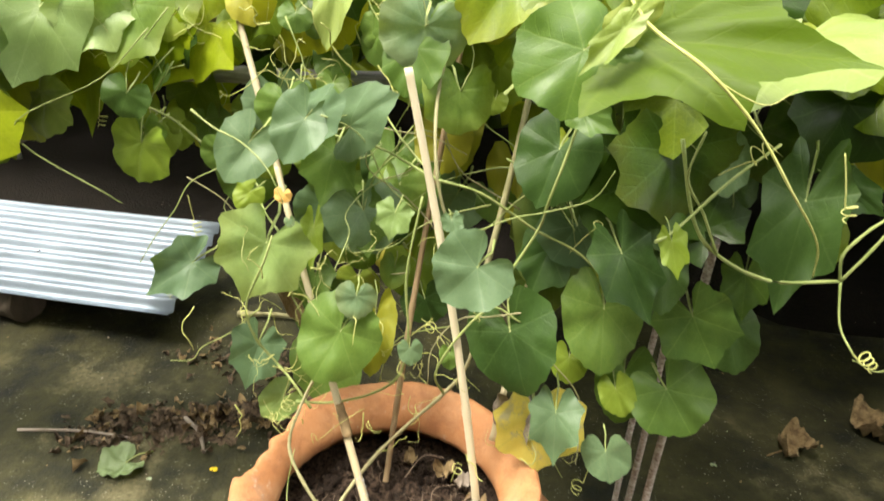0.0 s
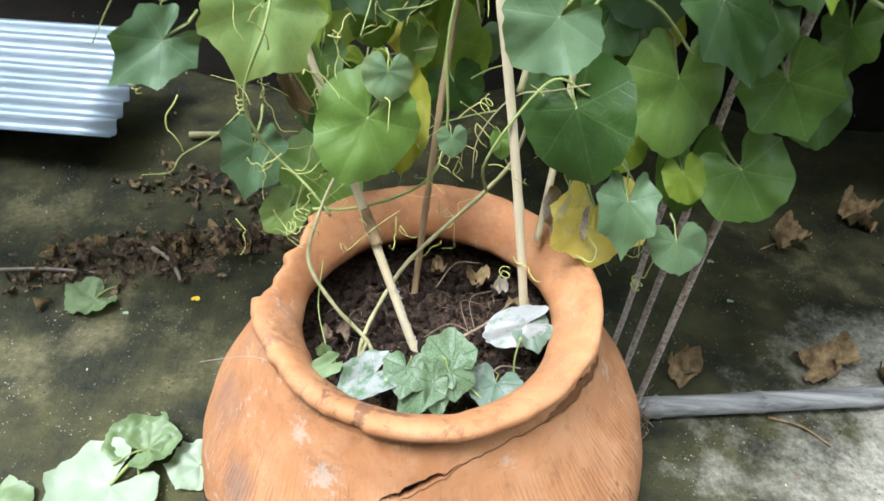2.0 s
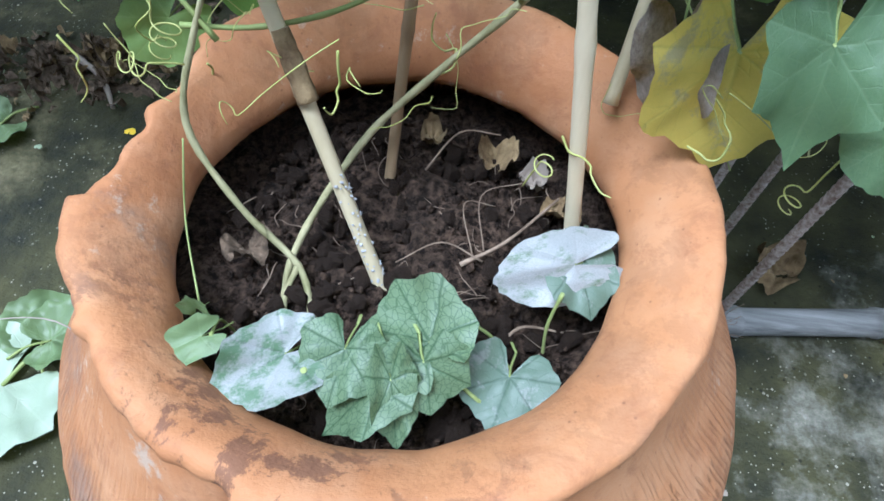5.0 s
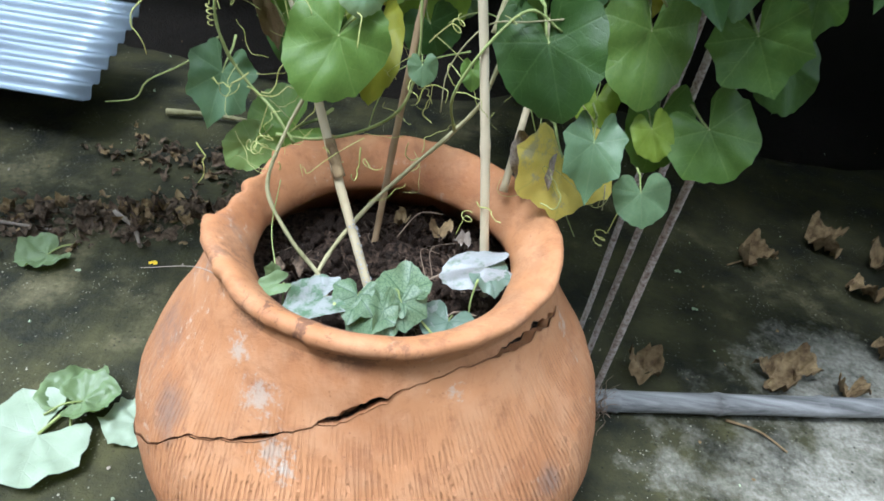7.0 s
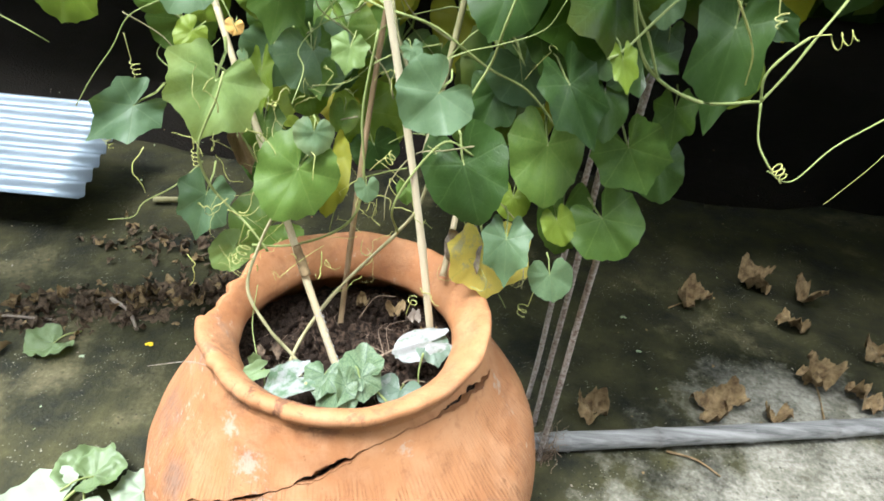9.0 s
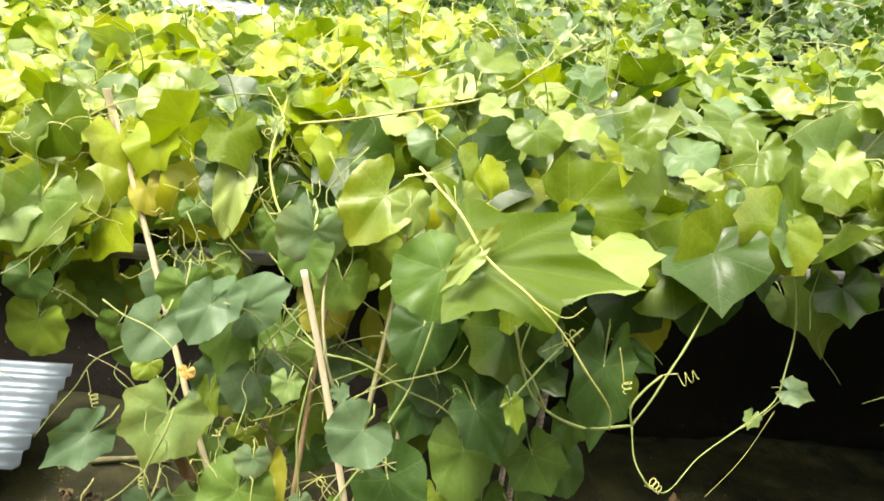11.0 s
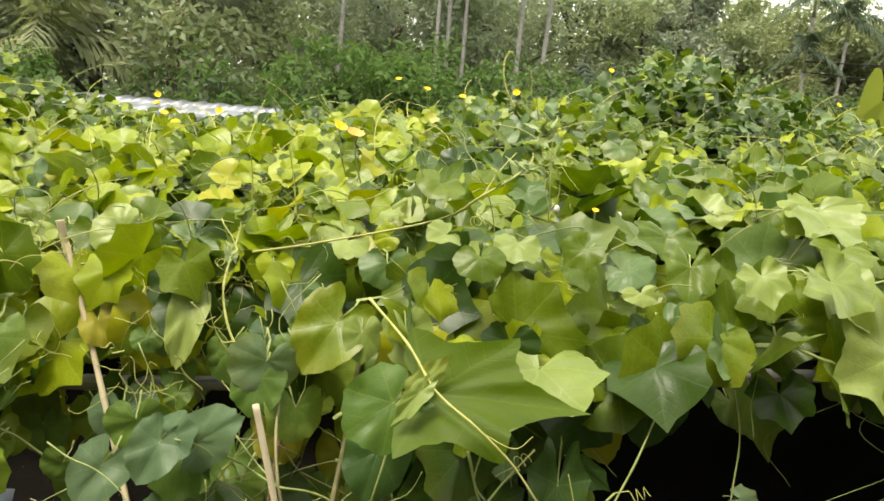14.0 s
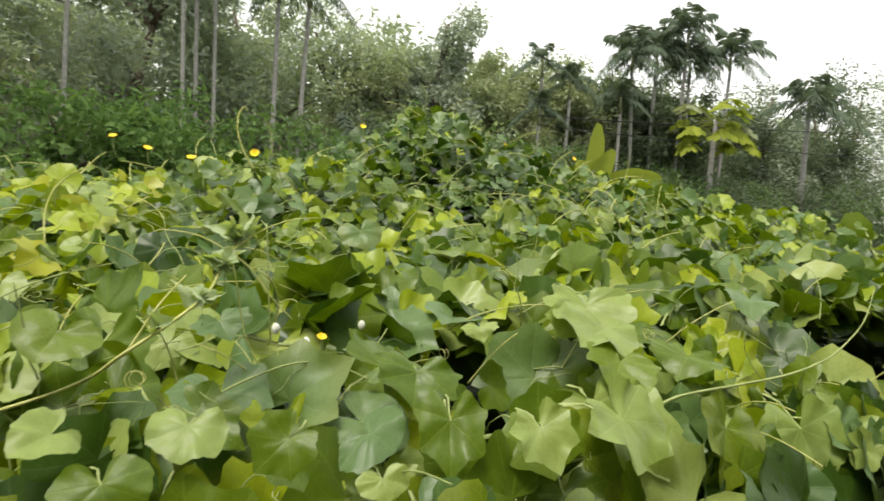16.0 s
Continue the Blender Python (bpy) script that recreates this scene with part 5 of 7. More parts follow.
cane("bamboo_cane", (0.135, 0.24, 0.86), (0.215, 0.36, 1.40), 0.006, 0.005, STEM_OLD, "thin greenish cane among the leaves", 0.2, 6)
# the knot of dry sheath on the first cane
bm = bmesh.new()
tube(bm, smooth_path([(-0.058, 0.113, 0.655), (-0.065, 0.121, 0.670), (-0.072, 0.128, 0.685), (-0.080, 0.137, 0.704)], 4), 0.0098, 0.0078, 9, 0.10, 4)
part("knot", bm, DRY, c1, "dry grey sheath round the cane")
bm = bmesh.new()
crust = random.Random(3)
for i in range(110):
    t, a = crust.random() ** 1.4, crust.uniform(0, 6.283)
    q = Vector((0.010, 0.041, 0.503)).lerp(Vector((-0.037, 0.091, 0.608)), t) + Vector((math.cos(a), math.sin(a), 0)) * 0.0066
    s = crust.uniform(0.0007, 0.0021)
    bmesh.ops.create_icosphere(bm, subdivisions=1, radius=1, matrix=Matrix.Translation(q) @ Euler((a, t * 9, a)).to_matrix().to_4x4() @ Matrix.Diagonal((s, s * 0.7, s, 1)))
part("lime_crust", bm, plain("lime_crust", (0.30, 0.30, 0.30), (0.50, 0.50, 0.51), 90, 0.9), c1)

trellis = thing("bamboo_trellis", 0.0, 0.5, 0.0, "low grey bamboo trellis frame hidden under gourd vines", "trellis")


def pole(a, b, r, seed, material=BAMBOO_GREY, name="pole", gap=0.3):
    bm = bmesh.new()
    cane_mesh(bm, a, b, r, r * 0.92, gap, 9, seed)
    return part(name, bm, material, trellis)


pole((-0.95, 0.52, 1.145), (-0.08, 0.49, 1.19), 0.017, 21)
pole((-3.4, 0.62, 1.17), (-0.5, 0.60, 1.30), 0.013, 22)
pole((-0.64, 0.61, 1.27), (-0.12, 0.59, 1.235), 0.009, 23, BAMBOO, gap=0.2)
pole((-0.1, 0.55, 1.22), (4.2, 0.66, 1.27), 0.018, 24)
for i, yy in enumerate((1.7, 2.9, 4.1)):
    pole((-3.4, yy, 1.40 + 0.08 * i), (4.2, yy + 0.1, 1.42 + 0.09 * i), 0.018, 30 + i)
for i, xx in enumerate((-2.4, 1.9, 3.1)):
    pole((xx, 0.5, 1.22), (xx + 0.1, 5.0, 1.70), 0.015, 40 + i, name="rafter")
for i, (xx, yy) in enumerate(((-3.3, 0.6), (-3.3, 2.9), (4.1, 0.68), (4.1, 2.95), (0.2, 5.2))):
    pole((xx, yy, -0.04), (xx + 0.03, yy, 1.5), 0.022, 50 + i, name="post")
pole((-0.44, 0.60, 1.35), (-0.472, 0.60, 1.515), 0.0095, 61, BAMBOO, "cane_end", 0.14)
pole((-2.3, 0.95, 0.40), (-1.42, 1.22, 0.82), 0.013, 62, BAMBOO_GREY, "brace")

# ---- the canopy ----
canopy = thing("gourd_vine", 0.6, 0.55, 0.0, "dense sunlit gourd vine spread over a low trellis", "vine")
YS, HS = [0.1, 0.3, 0.55, 0.8, 2.0, 3.0, 4.5, 9.0], [1.33, 1.39, 1.50, 1.55, 1.70, 1.84, 1.92, 1.92]


def top(x, y):
    """Height of the canopy's upper skin."""
    g = lambda cx, cy, sx, sy: math.exp(-((x - cx) / sx) ** 2 - ((y - cy) / sy) ** 2)
    h = float(np.interp(y, YS, HS)) + 0.68 * g(2.72, 4.75, 0.85, 0.95) + 0.20 * g(1.15, 3.3, 0.5, 0.6) + 0.50 * g(-3.1, 3.6, 1.15, 1.3) + 0.10 * g(0.1, 4.4, 1.0, 0.6)
    h += 0.26 * g(4.3, 4.6, 1.3, 1.0) - 0.055 * max(0.0, x - 5.0) - 0.33 * g(-1.45, 3.9, 0.85, 2.0)
    return h + 0.10 * noise.noise((x * 1.7, y * 1.7, 4)) + 0.06 * noise.noise((x * 4.3, y * 4.3, 9))


def tone(x, y, dice):
    """A leaf's colour: yellower patches to the side of the trellis post, bluer and darker on the mound."""
    u = dice.random()
    warm = 0.5 + 0.5 * noise.noise((x * 0.8 + 3, y * 0.8, 1)) + (0.35 if x < -0.2 and y < 1.6 else 0)
    if x > 1.9 and 3.4 < y < 5 and x < 3.9:
        return "dark" if u < 0.45 else "blue" if u < 0.75 else "mid"
    # left leaves are yellow-lime, paled further for sunlight shining through them
    if x < 0.15 + 0.12 * y and y < 3.4:
        return "lime" if u < 0.50 else "pale" if u < 0.66 else "yellow" if u < 0.75 else "mid" if u < 0.94 else "blue"
    if u < 0.018 * warm and (x < 0.4 or y > 2):
        return "yellow"
    if u < 0.06 + 0.24 * warm:
        return "lime"
    if u < 0.60:
        return "mid"
    if u < 0.75:
        return "blue"
    return "pale" if u < 0.84 else "dark"


def canopy_pose(x, y, z, size, tilt, lean, dice):
    """A leaf lying on the canopy: mostly face up, its tip pointing anyhow but rather down the slope."""
    n = Vector((dice.gauss(0, tilt), dice.gauss(-lean, tilt), 1)).normalized()
    a = dice.gauss(-math.pi / 2, 1.3)
    tip = Vector((math.cos(a), math.sin(a), 0))
    tip = (tip - n * tip.dot(n)).normalized()
    return leaf_pose((x, y, z), Vector((x, y, z)) + tip * size, n)


dice = random.Random(77)
near_items, far_items = [], []
KINDS = list(LEAF_MANY)
for _ in range(11500):
    y = 0.22 + 6.6 * dice.random() ** 1.15
    half = 3.6 + 0.80 * y
    x = 0.75 + (dice.random() * 2 - 1) * half * (0.55 + 0.45 * dice.random())
    if -0.75 < x < 0.25 and y < 0.58:
        continue
    if y < 0.85 and x > 0.45 and dice.random() < 0.70:
        continue
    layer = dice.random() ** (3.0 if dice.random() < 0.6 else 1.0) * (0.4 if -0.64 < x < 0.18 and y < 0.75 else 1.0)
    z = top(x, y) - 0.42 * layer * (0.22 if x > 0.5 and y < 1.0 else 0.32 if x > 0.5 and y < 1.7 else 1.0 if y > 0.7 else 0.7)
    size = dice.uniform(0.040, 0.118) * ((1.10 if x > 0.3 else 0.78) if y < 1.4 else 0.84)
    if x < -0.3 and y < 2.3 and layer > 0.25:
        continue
    # deeper leaves get dark tones: the shade between leaves put into colour
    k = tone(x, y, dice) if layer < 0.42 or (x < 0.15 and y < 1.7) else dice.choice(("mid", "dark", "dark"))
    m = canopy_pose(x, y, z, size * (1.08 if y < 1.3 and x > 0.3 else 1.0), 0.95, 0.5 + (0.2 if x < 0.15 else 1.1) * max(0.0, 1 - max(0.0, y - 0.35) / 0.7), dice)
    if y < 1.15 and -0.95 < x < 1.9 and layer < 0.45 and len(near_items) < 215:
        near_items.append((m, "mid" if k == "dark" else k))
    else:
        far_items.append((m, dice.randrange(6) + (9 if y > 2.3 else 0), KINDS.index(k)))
# the fringe that hangs over the front edge
for _ in range(1900):
    x = dice.uniform(-5.0, 5.6)
    if -0.70 < x < 1.30 and dice.random() < 0.98:
        continue
    # far left and right it hangs deeper, added out of view to block light
    drop = dice.random() ** 1.5 * ((0.09 if 0.9 < x < 2.6 else 0.22 if -2 < x < 1 else 0.6) + 0.10 * noise.noise((x * 2.2, 0, 3)))
    y = 0.22 + 0.30 * dice.random() + 0.05 * noise.noise((x * 1.6, 8, 0))
    z = top(x, 0.35) - 0.03 - drop
    n = Vector((dice.gauss(0, 0.4), -1, 0.35 + dice.gauss(0, 0.3)))
    tip = Vector((dice.gauss(0, 0.35), -0.25, -1)).normalized()
    size = dice.uniform(0.06, 0.125)
    # right of the jar, darker kinds put the shade under the edge into colour
    k = dice.choice(("mid", "dark", "blue")) if x > 0.4 else tone(x, y, dice)
    m = leaf_pose((x, y, z), Vector((x, y, z)) + tip * size, n)
    if -1.1 < x < 1.9 and len(near_items) < 300:
        near_items.append((m, k))
    else:
        far_items.append((m, dice.randrange(6), KINDS.index(k)))
# thin inner growth behind the curtain of leaves at the jar
for _ in range(170):
    x, y = dice.uniform(-0.7, 0.6), dice.uniform(0.42, 0.9)
    z = 1.10 + 0.40 * dice.random() ** 0.7 + (0.05 if x > 0.7 else 0)
    m = leaf_pose((x, y, z), Vector((x + dice.gauss(0, 0.04), y - 0.02, z - 0.07)), (dice.gauss(0, 0.5), -1, dice.gauss(0.3, 0.4)))
    far_items.append((m, dice.randrange(6), KINDS.index(dice.choice(("lime", "mid", "lime", "mid", "dark")))))
# leaves added under the skin to keep the light out, darkened like shade
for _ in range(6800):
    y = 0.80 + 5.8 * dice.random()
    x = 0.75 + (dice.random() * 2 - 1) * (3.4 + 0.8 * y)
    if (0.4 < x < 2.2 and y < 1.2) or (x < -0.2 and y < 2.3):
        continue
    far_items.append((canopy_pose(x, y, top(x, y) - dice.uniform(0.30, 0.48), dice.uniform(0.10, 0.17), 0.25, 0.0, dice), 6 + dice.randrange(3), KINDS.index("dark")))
# sparse unseen leaves added at the trellis's far side and ends to block light
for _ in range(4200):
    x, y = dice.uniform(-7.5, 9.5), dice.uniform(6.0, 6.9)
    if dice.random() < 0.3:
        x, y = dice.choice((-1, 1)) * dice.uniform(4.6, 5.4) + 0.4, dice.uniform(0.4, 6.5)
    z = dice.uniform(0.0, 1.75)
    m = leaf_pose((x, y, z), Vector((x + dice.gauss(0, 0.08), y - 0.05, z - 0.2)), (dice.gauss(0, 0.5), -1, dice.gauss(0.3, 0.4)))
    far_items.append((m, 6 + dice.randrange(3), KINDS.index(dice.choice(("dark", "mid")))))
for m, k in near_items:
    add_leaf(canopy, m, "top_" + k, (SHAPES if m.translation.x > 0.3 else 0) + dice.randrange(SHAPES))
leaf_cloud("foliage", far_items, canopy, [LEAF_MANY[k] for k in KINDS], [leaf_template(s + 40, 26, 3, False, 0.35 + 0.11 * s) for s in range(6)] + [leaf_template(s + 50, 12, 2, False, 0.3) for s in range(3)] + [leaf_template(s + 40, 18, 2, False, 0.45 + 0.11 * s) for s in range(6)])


def flower(x, y, z, size=0.035, old=False, drop=0.12):
    """A yellow gourd flower on its stalk: five crinkled petals and a small cup."""
    bm = bmesh.new()
    tube(bm, smooth_path([(x + 0.02, y + 0.03, z - drop), (x + 0.005, y + 0.01, z - drop * 0.5), (x, y, z)], 4), 0.0022, 0.0026, 5)
    stalk = part("flower_stalk", bm, STEM, canopy)
    for i in range(5):
        a = 2 * math.pi * i / 5 + x * 7
        bm = bmesh.new()
        rows = []
        for j in range(4):
            f, row = j / 3, []
            for k in range(5):
                s = (k - 2) / 2
                w = 0.62 * math.sin(math.pi * (0.12 + 0.70 * f))
                q = Vector((0.95 * f, s * w, 1.0 * f - 0.32 * f * f + 0.10 * s * s + 0.06 * math.sin(3 * s + 5 * f + i)))
                q = Matrix.Rotation(a, 3, "Z") @ q * size
                row.append(bm.verts.new(Matrix.Rotation(0.4 * math.sin(x * 17), 3, "Y") @ Matrix.Rotation(0.75 + 0.3 * math.sin(x * 31), 3, "X") @ q + Vector((x, y, z))))
            rows.append(row)
        for lo, hi in zip(rows, rows[1:]):
            for k in range(4):
                bm.faces.new((lo[k], lo[k + 1], hi[k + 1], hi[k])).smooth = True
        part("petal", bm, PETAL_OLD if old else PETAL, stalk)


for f in ((0.119, 0.82, 1.758), (1.037, 3.079, 2.07), (3.692, 4.981, 2.42), (0.348, 4.0, 2.175), (0.53, 3.6, 2.09), (0.738, 3.3, 2.035), (2.034, 4.3, 2.40), (-1.343, 4.0, 1.94),
          (-1.057, 3.2, 1.80), (-0.777, 3.4, 1.845), (-0.944, 1.4, 1.485), (4.147, 4.5, 2.30), (-1.874, 2.6, 1.83), (-2.145, 3.2, 2.235), (-1.25, 3.7, 1.87), (-0.90, 2.9, 1.75)):
    flower(*f, size=0.018 if f[1] < 2 else 0.024)
flower(0.157, 0.88, 1.74, 0.024, True)
flower(0.742, 0.60, 1.604, 0.009, drop=0.06)


def bud(x, y, z):
    bm = bmesh.new()
    bmesh.ops.create_icosphere(bm, subdivisions=2, radius=0.008, matrix=Matrix.Translation((x, y, z)) @ Matrix.Diagonal((1, 1, 1.4, 1)))
    part("bud", bm, plain("bud", (0.6, 0.62, 0.5), (0.75, 0.76, 0.66), 40), canopy)


for q in ((0.894, 0.836, 1.577), (0.75, 0.74, 1.568), (0.70, 0.78, 1.59)):
    bud(*q)


def runner(points, r0=0.0032, r1=0.0016, material=STEM, name="shoot"):
    return stem(points, r0, r1, material, canopy, name)


# long runners that stand out of the canopy
runner([(-0.03, 0.46, 1.49), (0.115, 0.49, 1.515), (0.357, 0.50, 1.575), (0.441, 0.433, 1.639), (0.536, 0.483, 1.697), (0.57, 0.525, 1.744), (0.595, 0.557, 1.783), (0.583, 0.557, 1.813)], 0.0038, 0.0026, TENDRIL)
runner([(0.441, 0.433, 1.639), (0.478, 0.451, 1.694), (0.514, 0.479, 1.731)], 0.0024, 0.0014, TENDRIL)
for way in ((0.10, 0.02, 0.05), (0.02, -0.01, -0.12), (-0.09, 0.03, 0.03), (0.06, -0.02, -0.07)):
    a, way = Vector((0.581, 0.538, 1.76)), Vector(way)
    runner([a, a + way * 0.5 + Vector((0, 0, 0.008)), a + way, a + way * 1.3 + Vector((0.012, 0, -0.012))], 0.0019, 0.0011, TENDRIL)
runner([(-0.0, 0.36, 1.28), (-0.05, 0.39, 1.32), (-0.078, 0.43, 1.38), (-0.086, 0.47, 1.43), (-0.073, 0.53, 1.51), (-0.068, 0.56, 1.56)], 0.0044, 0.003, TENDRIL)
# downy young leaves, still folded, at the tips of the shoots
young = random.Random(71)
for q, count in (((0.536, 0.479, 1.697), 5), ((0.57, 0.52, 1.744), 8), ((0.595, 0.553, 1.783), 7), ((0.478, 0.456, 1.666), 3), ((-0.068, 0.555, 1.555), 6), ((-0.080, 0.50, 1.47), 2)):
    for i in range(count):
        way = Vector((young.gauss(0, 0.7), young.gauss(-0.2, 0.6), young.uniform(0.1, 1.0))).normalized()
        root = Vector(q) + way * 0.004
        add_leaf(canopy, leaf_pose(root, root + way * young.uniform(0.022, 0.044), (young.gauss(0, 1), -0.8, young.gauss(0.2, 0.5))) @ Matrix.Diagonal((0.42, 1, 1.8, 1)), "young", SHAPES + i % SHAPES, YOUNG, "young_leaf")
runner([(0.714, 0.9, 1.53), (0.708, 0.9, 1.65), (0.702, 0.9, 1.79)], 0.003, 0.002)
runner([(1.045, 3.1, 1.98), (0.98, 3.1, 2.09), (0.952, 3.1, 2.188), (0.955, 3.1, 2.27), (0.982, 3.1, 2.316), (1.0, 3.1, 2.30)], 0.009, 0.005, TENDRIL)
runner([(1.24, 0.35, 1.49), (1.317, 0.35, 1.518), (1.50, 0.38, 1.515), (1.681, 0.4, 1.517), (1.84, 0.43, 1.53), (1.938, 0.45, 1.556), (2.05, 0.48, 1.60), (2.113, 0.5, 1.67)], 0.0045, 0.002)
runner([(0.55, 0.55, 1.53), (0.62, 0.58, 1.55), (0.70, 0.6, 1.565), (0.77, 0.6, 1.555), (0.83, 0.56, 1.53)], 0.003, 0.002)
runner([(0.83, 0.66, 1.55), (0.87, 0.7, 1.555), (0.90, 0.73, 1.57), (0.92, 0.75, 1.585)], 0.002, 0.0012)
runner([(-1.0, 0.62, 1.38), (-0.75, 0.55, 1.40), (-0.5, 0.5, 1.43), (-0.3, 0.48, 1.45)], 0.004, 0.003)
for i in range(270):
    y = 0.4 + 4.6 * dice.random()
    x = 0.5 + (dice.random() * 2 - 1) * (1.2 + 0.8 * y)
    z, s = top(x, y) - 0.01, dice.uniform(0.10, 0.32) * (1 + 0.12 * y)
    w = Vector((dice.gauss(0, 0.7), dice.gauss(-0.1, 0.5), dice.uniform(0.35, 1.1))).normalized()
    bend = Vector((dice.gauss(0, 0.5), dice.gauss(0, 0.4), -0.5))
    pts = [Vector((x, y, z)) + w * s * t + bend * s * t * t * 0.55 for t in (0, 0.25, 0.5, 0.75, 1.0)]
    runner(pts, 0.0022 + 0.0007 * y, 0.0011 + 0.0005 * y, dice.choice((STEM, TENDRIL, TENDRIL)), "tendril")
for i in range(30):
    x, y = dice.uniform(-0.7, 1.9), dice.uniform(0.3, 1.2)
    curl((x, y, top(x, y)), (dice.gauss(0, 1), dice.gauss(-0.2, 0.6), dice.uniform(0.0, 0.9)), dice.uniform(0.8, 2.4), dice.uniform(0.006, 0.014), dice.uniform(0.03, 0.11), 0.0012, canopy, 300 + i)
for i in range(15):
    x = dice.uniform(-1.2, 1.9)
    a = Vector((x, dice.uniform(0.25, 0.45), dice.uniform(1.28, 1.42)))
    pts = [a, a + Vector((dice.gauss(0, 0.06), -0.02, -0.08)), a + Vector((dice.gauss(0, 0.1), -0.03, -0.18)), a + Vector((dice.gauss(0, 0.14), -0.02, -0.30))]
    runner(pts, 0.0018, 0.0010)
# loose tendrils and leaf stalks that lie all over the canopy
wisps = random.Random(93)
bm = bmesh.new()
for i in range(900):
    y = 0.28 + 3.6 * wisps.random() ** 1.3
    x = (-0.1 if i % 3 == 0 else 0.6) + (wisps.random() * 2 - 1) * (1.0 + 0.8 * y)
    if x > -0.7 and x < 0.3 and y < 0.45:
        continue
    q, s = Vector((x, y, top(x, y) - 0.015 * wisps.random())), wisps.uniform(0.05, 0.20) * (1 + 0.12 * y)
    way, pts = Vector((wisps.gauss(0, 1), wisps.gauss(0, 0.7), wisps.uniform(-0.1, 0.8))).normalized(), []
    for k in range(6):
        pts.append(q.copy())
        way = (way + Vector((wisps.gauss(0, 0.45), wisps.gauss(0, 0.35), wisps.gauss(-0.12, 0.35)))).normalized()
        q = q + way * s / 5
    thick = wisps.choice((0.0006, 0.0009, 0.0014)) + 0.0003 * y
    tube(bm, smooth_path(pts, 3), thick, thick * 0.6, 4)
tagged(part("tendril_growth", bm, STEM, canopy), kind="stuff")
# the snarl of yellowed shoots at the trellis's front corner
bm = bmesh.new()
for i in range(170):
    q = Vector((wisps.uniform(-0.85, 0.05), wisps.uniform(0.34, 0.62), wisps.uniform(1.18, 1.50)))
    way, pts = Vector((wisps.gauss(0, 1), wisps.gauss(-0.1, 0.4), wisps.gauss(0.1, 0.5))).normalized(), []
    for k in range(8):
        pts.append(q.copy())
        way = (way + Vector((wisps.gauss(0, 0.5), wisps.gauss(0, 0.35), wisps.gauss(-0.04, 0.5)))).normalized()
        q = q + way * wisps.uniform(0.008, 0.028)
    thick = wisps.choice((0.0006, 0.0009, 0.0009, 0.0017))
    tube(bm, smooth_path(pts, 3), thick, thick * 0.6, 4)
tagged(part("shoot_growth", bm, TENDRIL, canopy), kind="stuff")

# ---- the yard's things ----
def corrugated_sheet(name, corner, along, across, length, waves, material, label, pitch=0.076, depth=0.024, parent=None):
    """A corrugated sheet: corner, the ridges' way, the way across them."""
    base = thing(name, *corner, label, "metal sheet")
    along, across, corner = Vector(along).normalized(), Vector(across).normalized(), Vector(corner)
    up = along.cross(across).normalized()
    up = up if up.z > 0 else -up
    bm = bmesh.new()
    n, m, th = waves * 8, 14, 0.0009
    layers = []
    for s in (th, -th):
        rows = []
        for i in range(n + 1):
            u = i / 8 * pitch
            h = depth * 0.5 * math.cos(2 * math.pi * i / 8)
            row = []
            for j in range(m + 1):
                v = length * j / m
                wav = 0.006 * noise.noise((u * 4, v * 2, 0))
                row.append(bm.verts.new(corner + across * u + along * v + up * (h + wav + s)))
            rows.append(row)
        for lo, hi in zip(rows, rows[1:]):
            for j in range(m):
                q = (lo[j], lo[j + 1], hi[j + 1], hi[j])
                bm.faces.new(q if s > 0 else q[::-1]).smooth = True
        layers.append(rows)
    a, b = layers
    for i in range(n):
        for j in (0, m):
            bm.faces.new((a[i][j], a[i + 1][j], b[i + 1][j], b[i][j]))
    for j in range(m):
        for i in (0, n):
            bm.faces.new((a[i][j], a[i][j + 1], b[i][j + 1], b[i][j]))
    part("sheet", bm, material, base)
    return base


corrugated_sheet("corrugated_sheet", (-1.075, 1.085, 0.150), (-1, 0.0, 0.0), (-0.04, 0.495, 0.133), 2.2, 7, ZINC, "silvery corrugated zinc sheet lying tilted on the slab")
# the low stack of poles that carries the sheet
for i, (xx, yy, zz, r) in enumerate(((-1.75, 1.17, 0.078, 0.078), (-1.78, 1.36, 0.10, 0.10), (-1.8, 1.56, 0.125, 0.125))):
    base = thing("log", xx, yy, 0.0, "dark weathered log under the zinc sheet", "log", "logs under the sheet")
    bm = bmesh.new()
    cane_mesh(bm, (xx, yy, zz), (xx - 1.7, yy + 0.1, zz), r, r * 0.95, 0.5, 10, 70 + i)
    part("trunk", bm, BARK, base)


def rebar(x, y, lean, h, seed):
    base = thing("steel_rod", x, y, 0.0, "rusty ribbed reinforcing rod standing out of the slab", "steel rod", "reinforcing rods")
    bm = bmesh.new()
    n = int(h / 0.006)
    sides = 8
    rings = []
    for i in range(n + 1):
        t = i / n
        q = Vector((x + lean[0] * t + 0.004 * noise.noise((t * 3, seed, 0)), y + lean[1] * t, -0.02 + h * t))
        r = 0.0066 + (0.0011 if i % 2 == 0 else 0)
        rings.append([bm.verts.new(q + Vector((math.cos(a) * r, math.sin(a) * r, 0.004 * math.sin(a)))) for a in (2 * math.pi * k / sides for k in range(sides))])
    for lo, hi in zip(rings, rings[1:]):
        for k in range(sides):
            bm.faces.new((lo[k], lo[(k + 1) % sides], hi[(k + 1) % sides], hi[k])).smooth = True
    bm.faces.new(rings[-1])
    part("bar", bm, RUST, base)


rebar(0.468, 0.50, (0.03, 0.01), 0.95, 1)
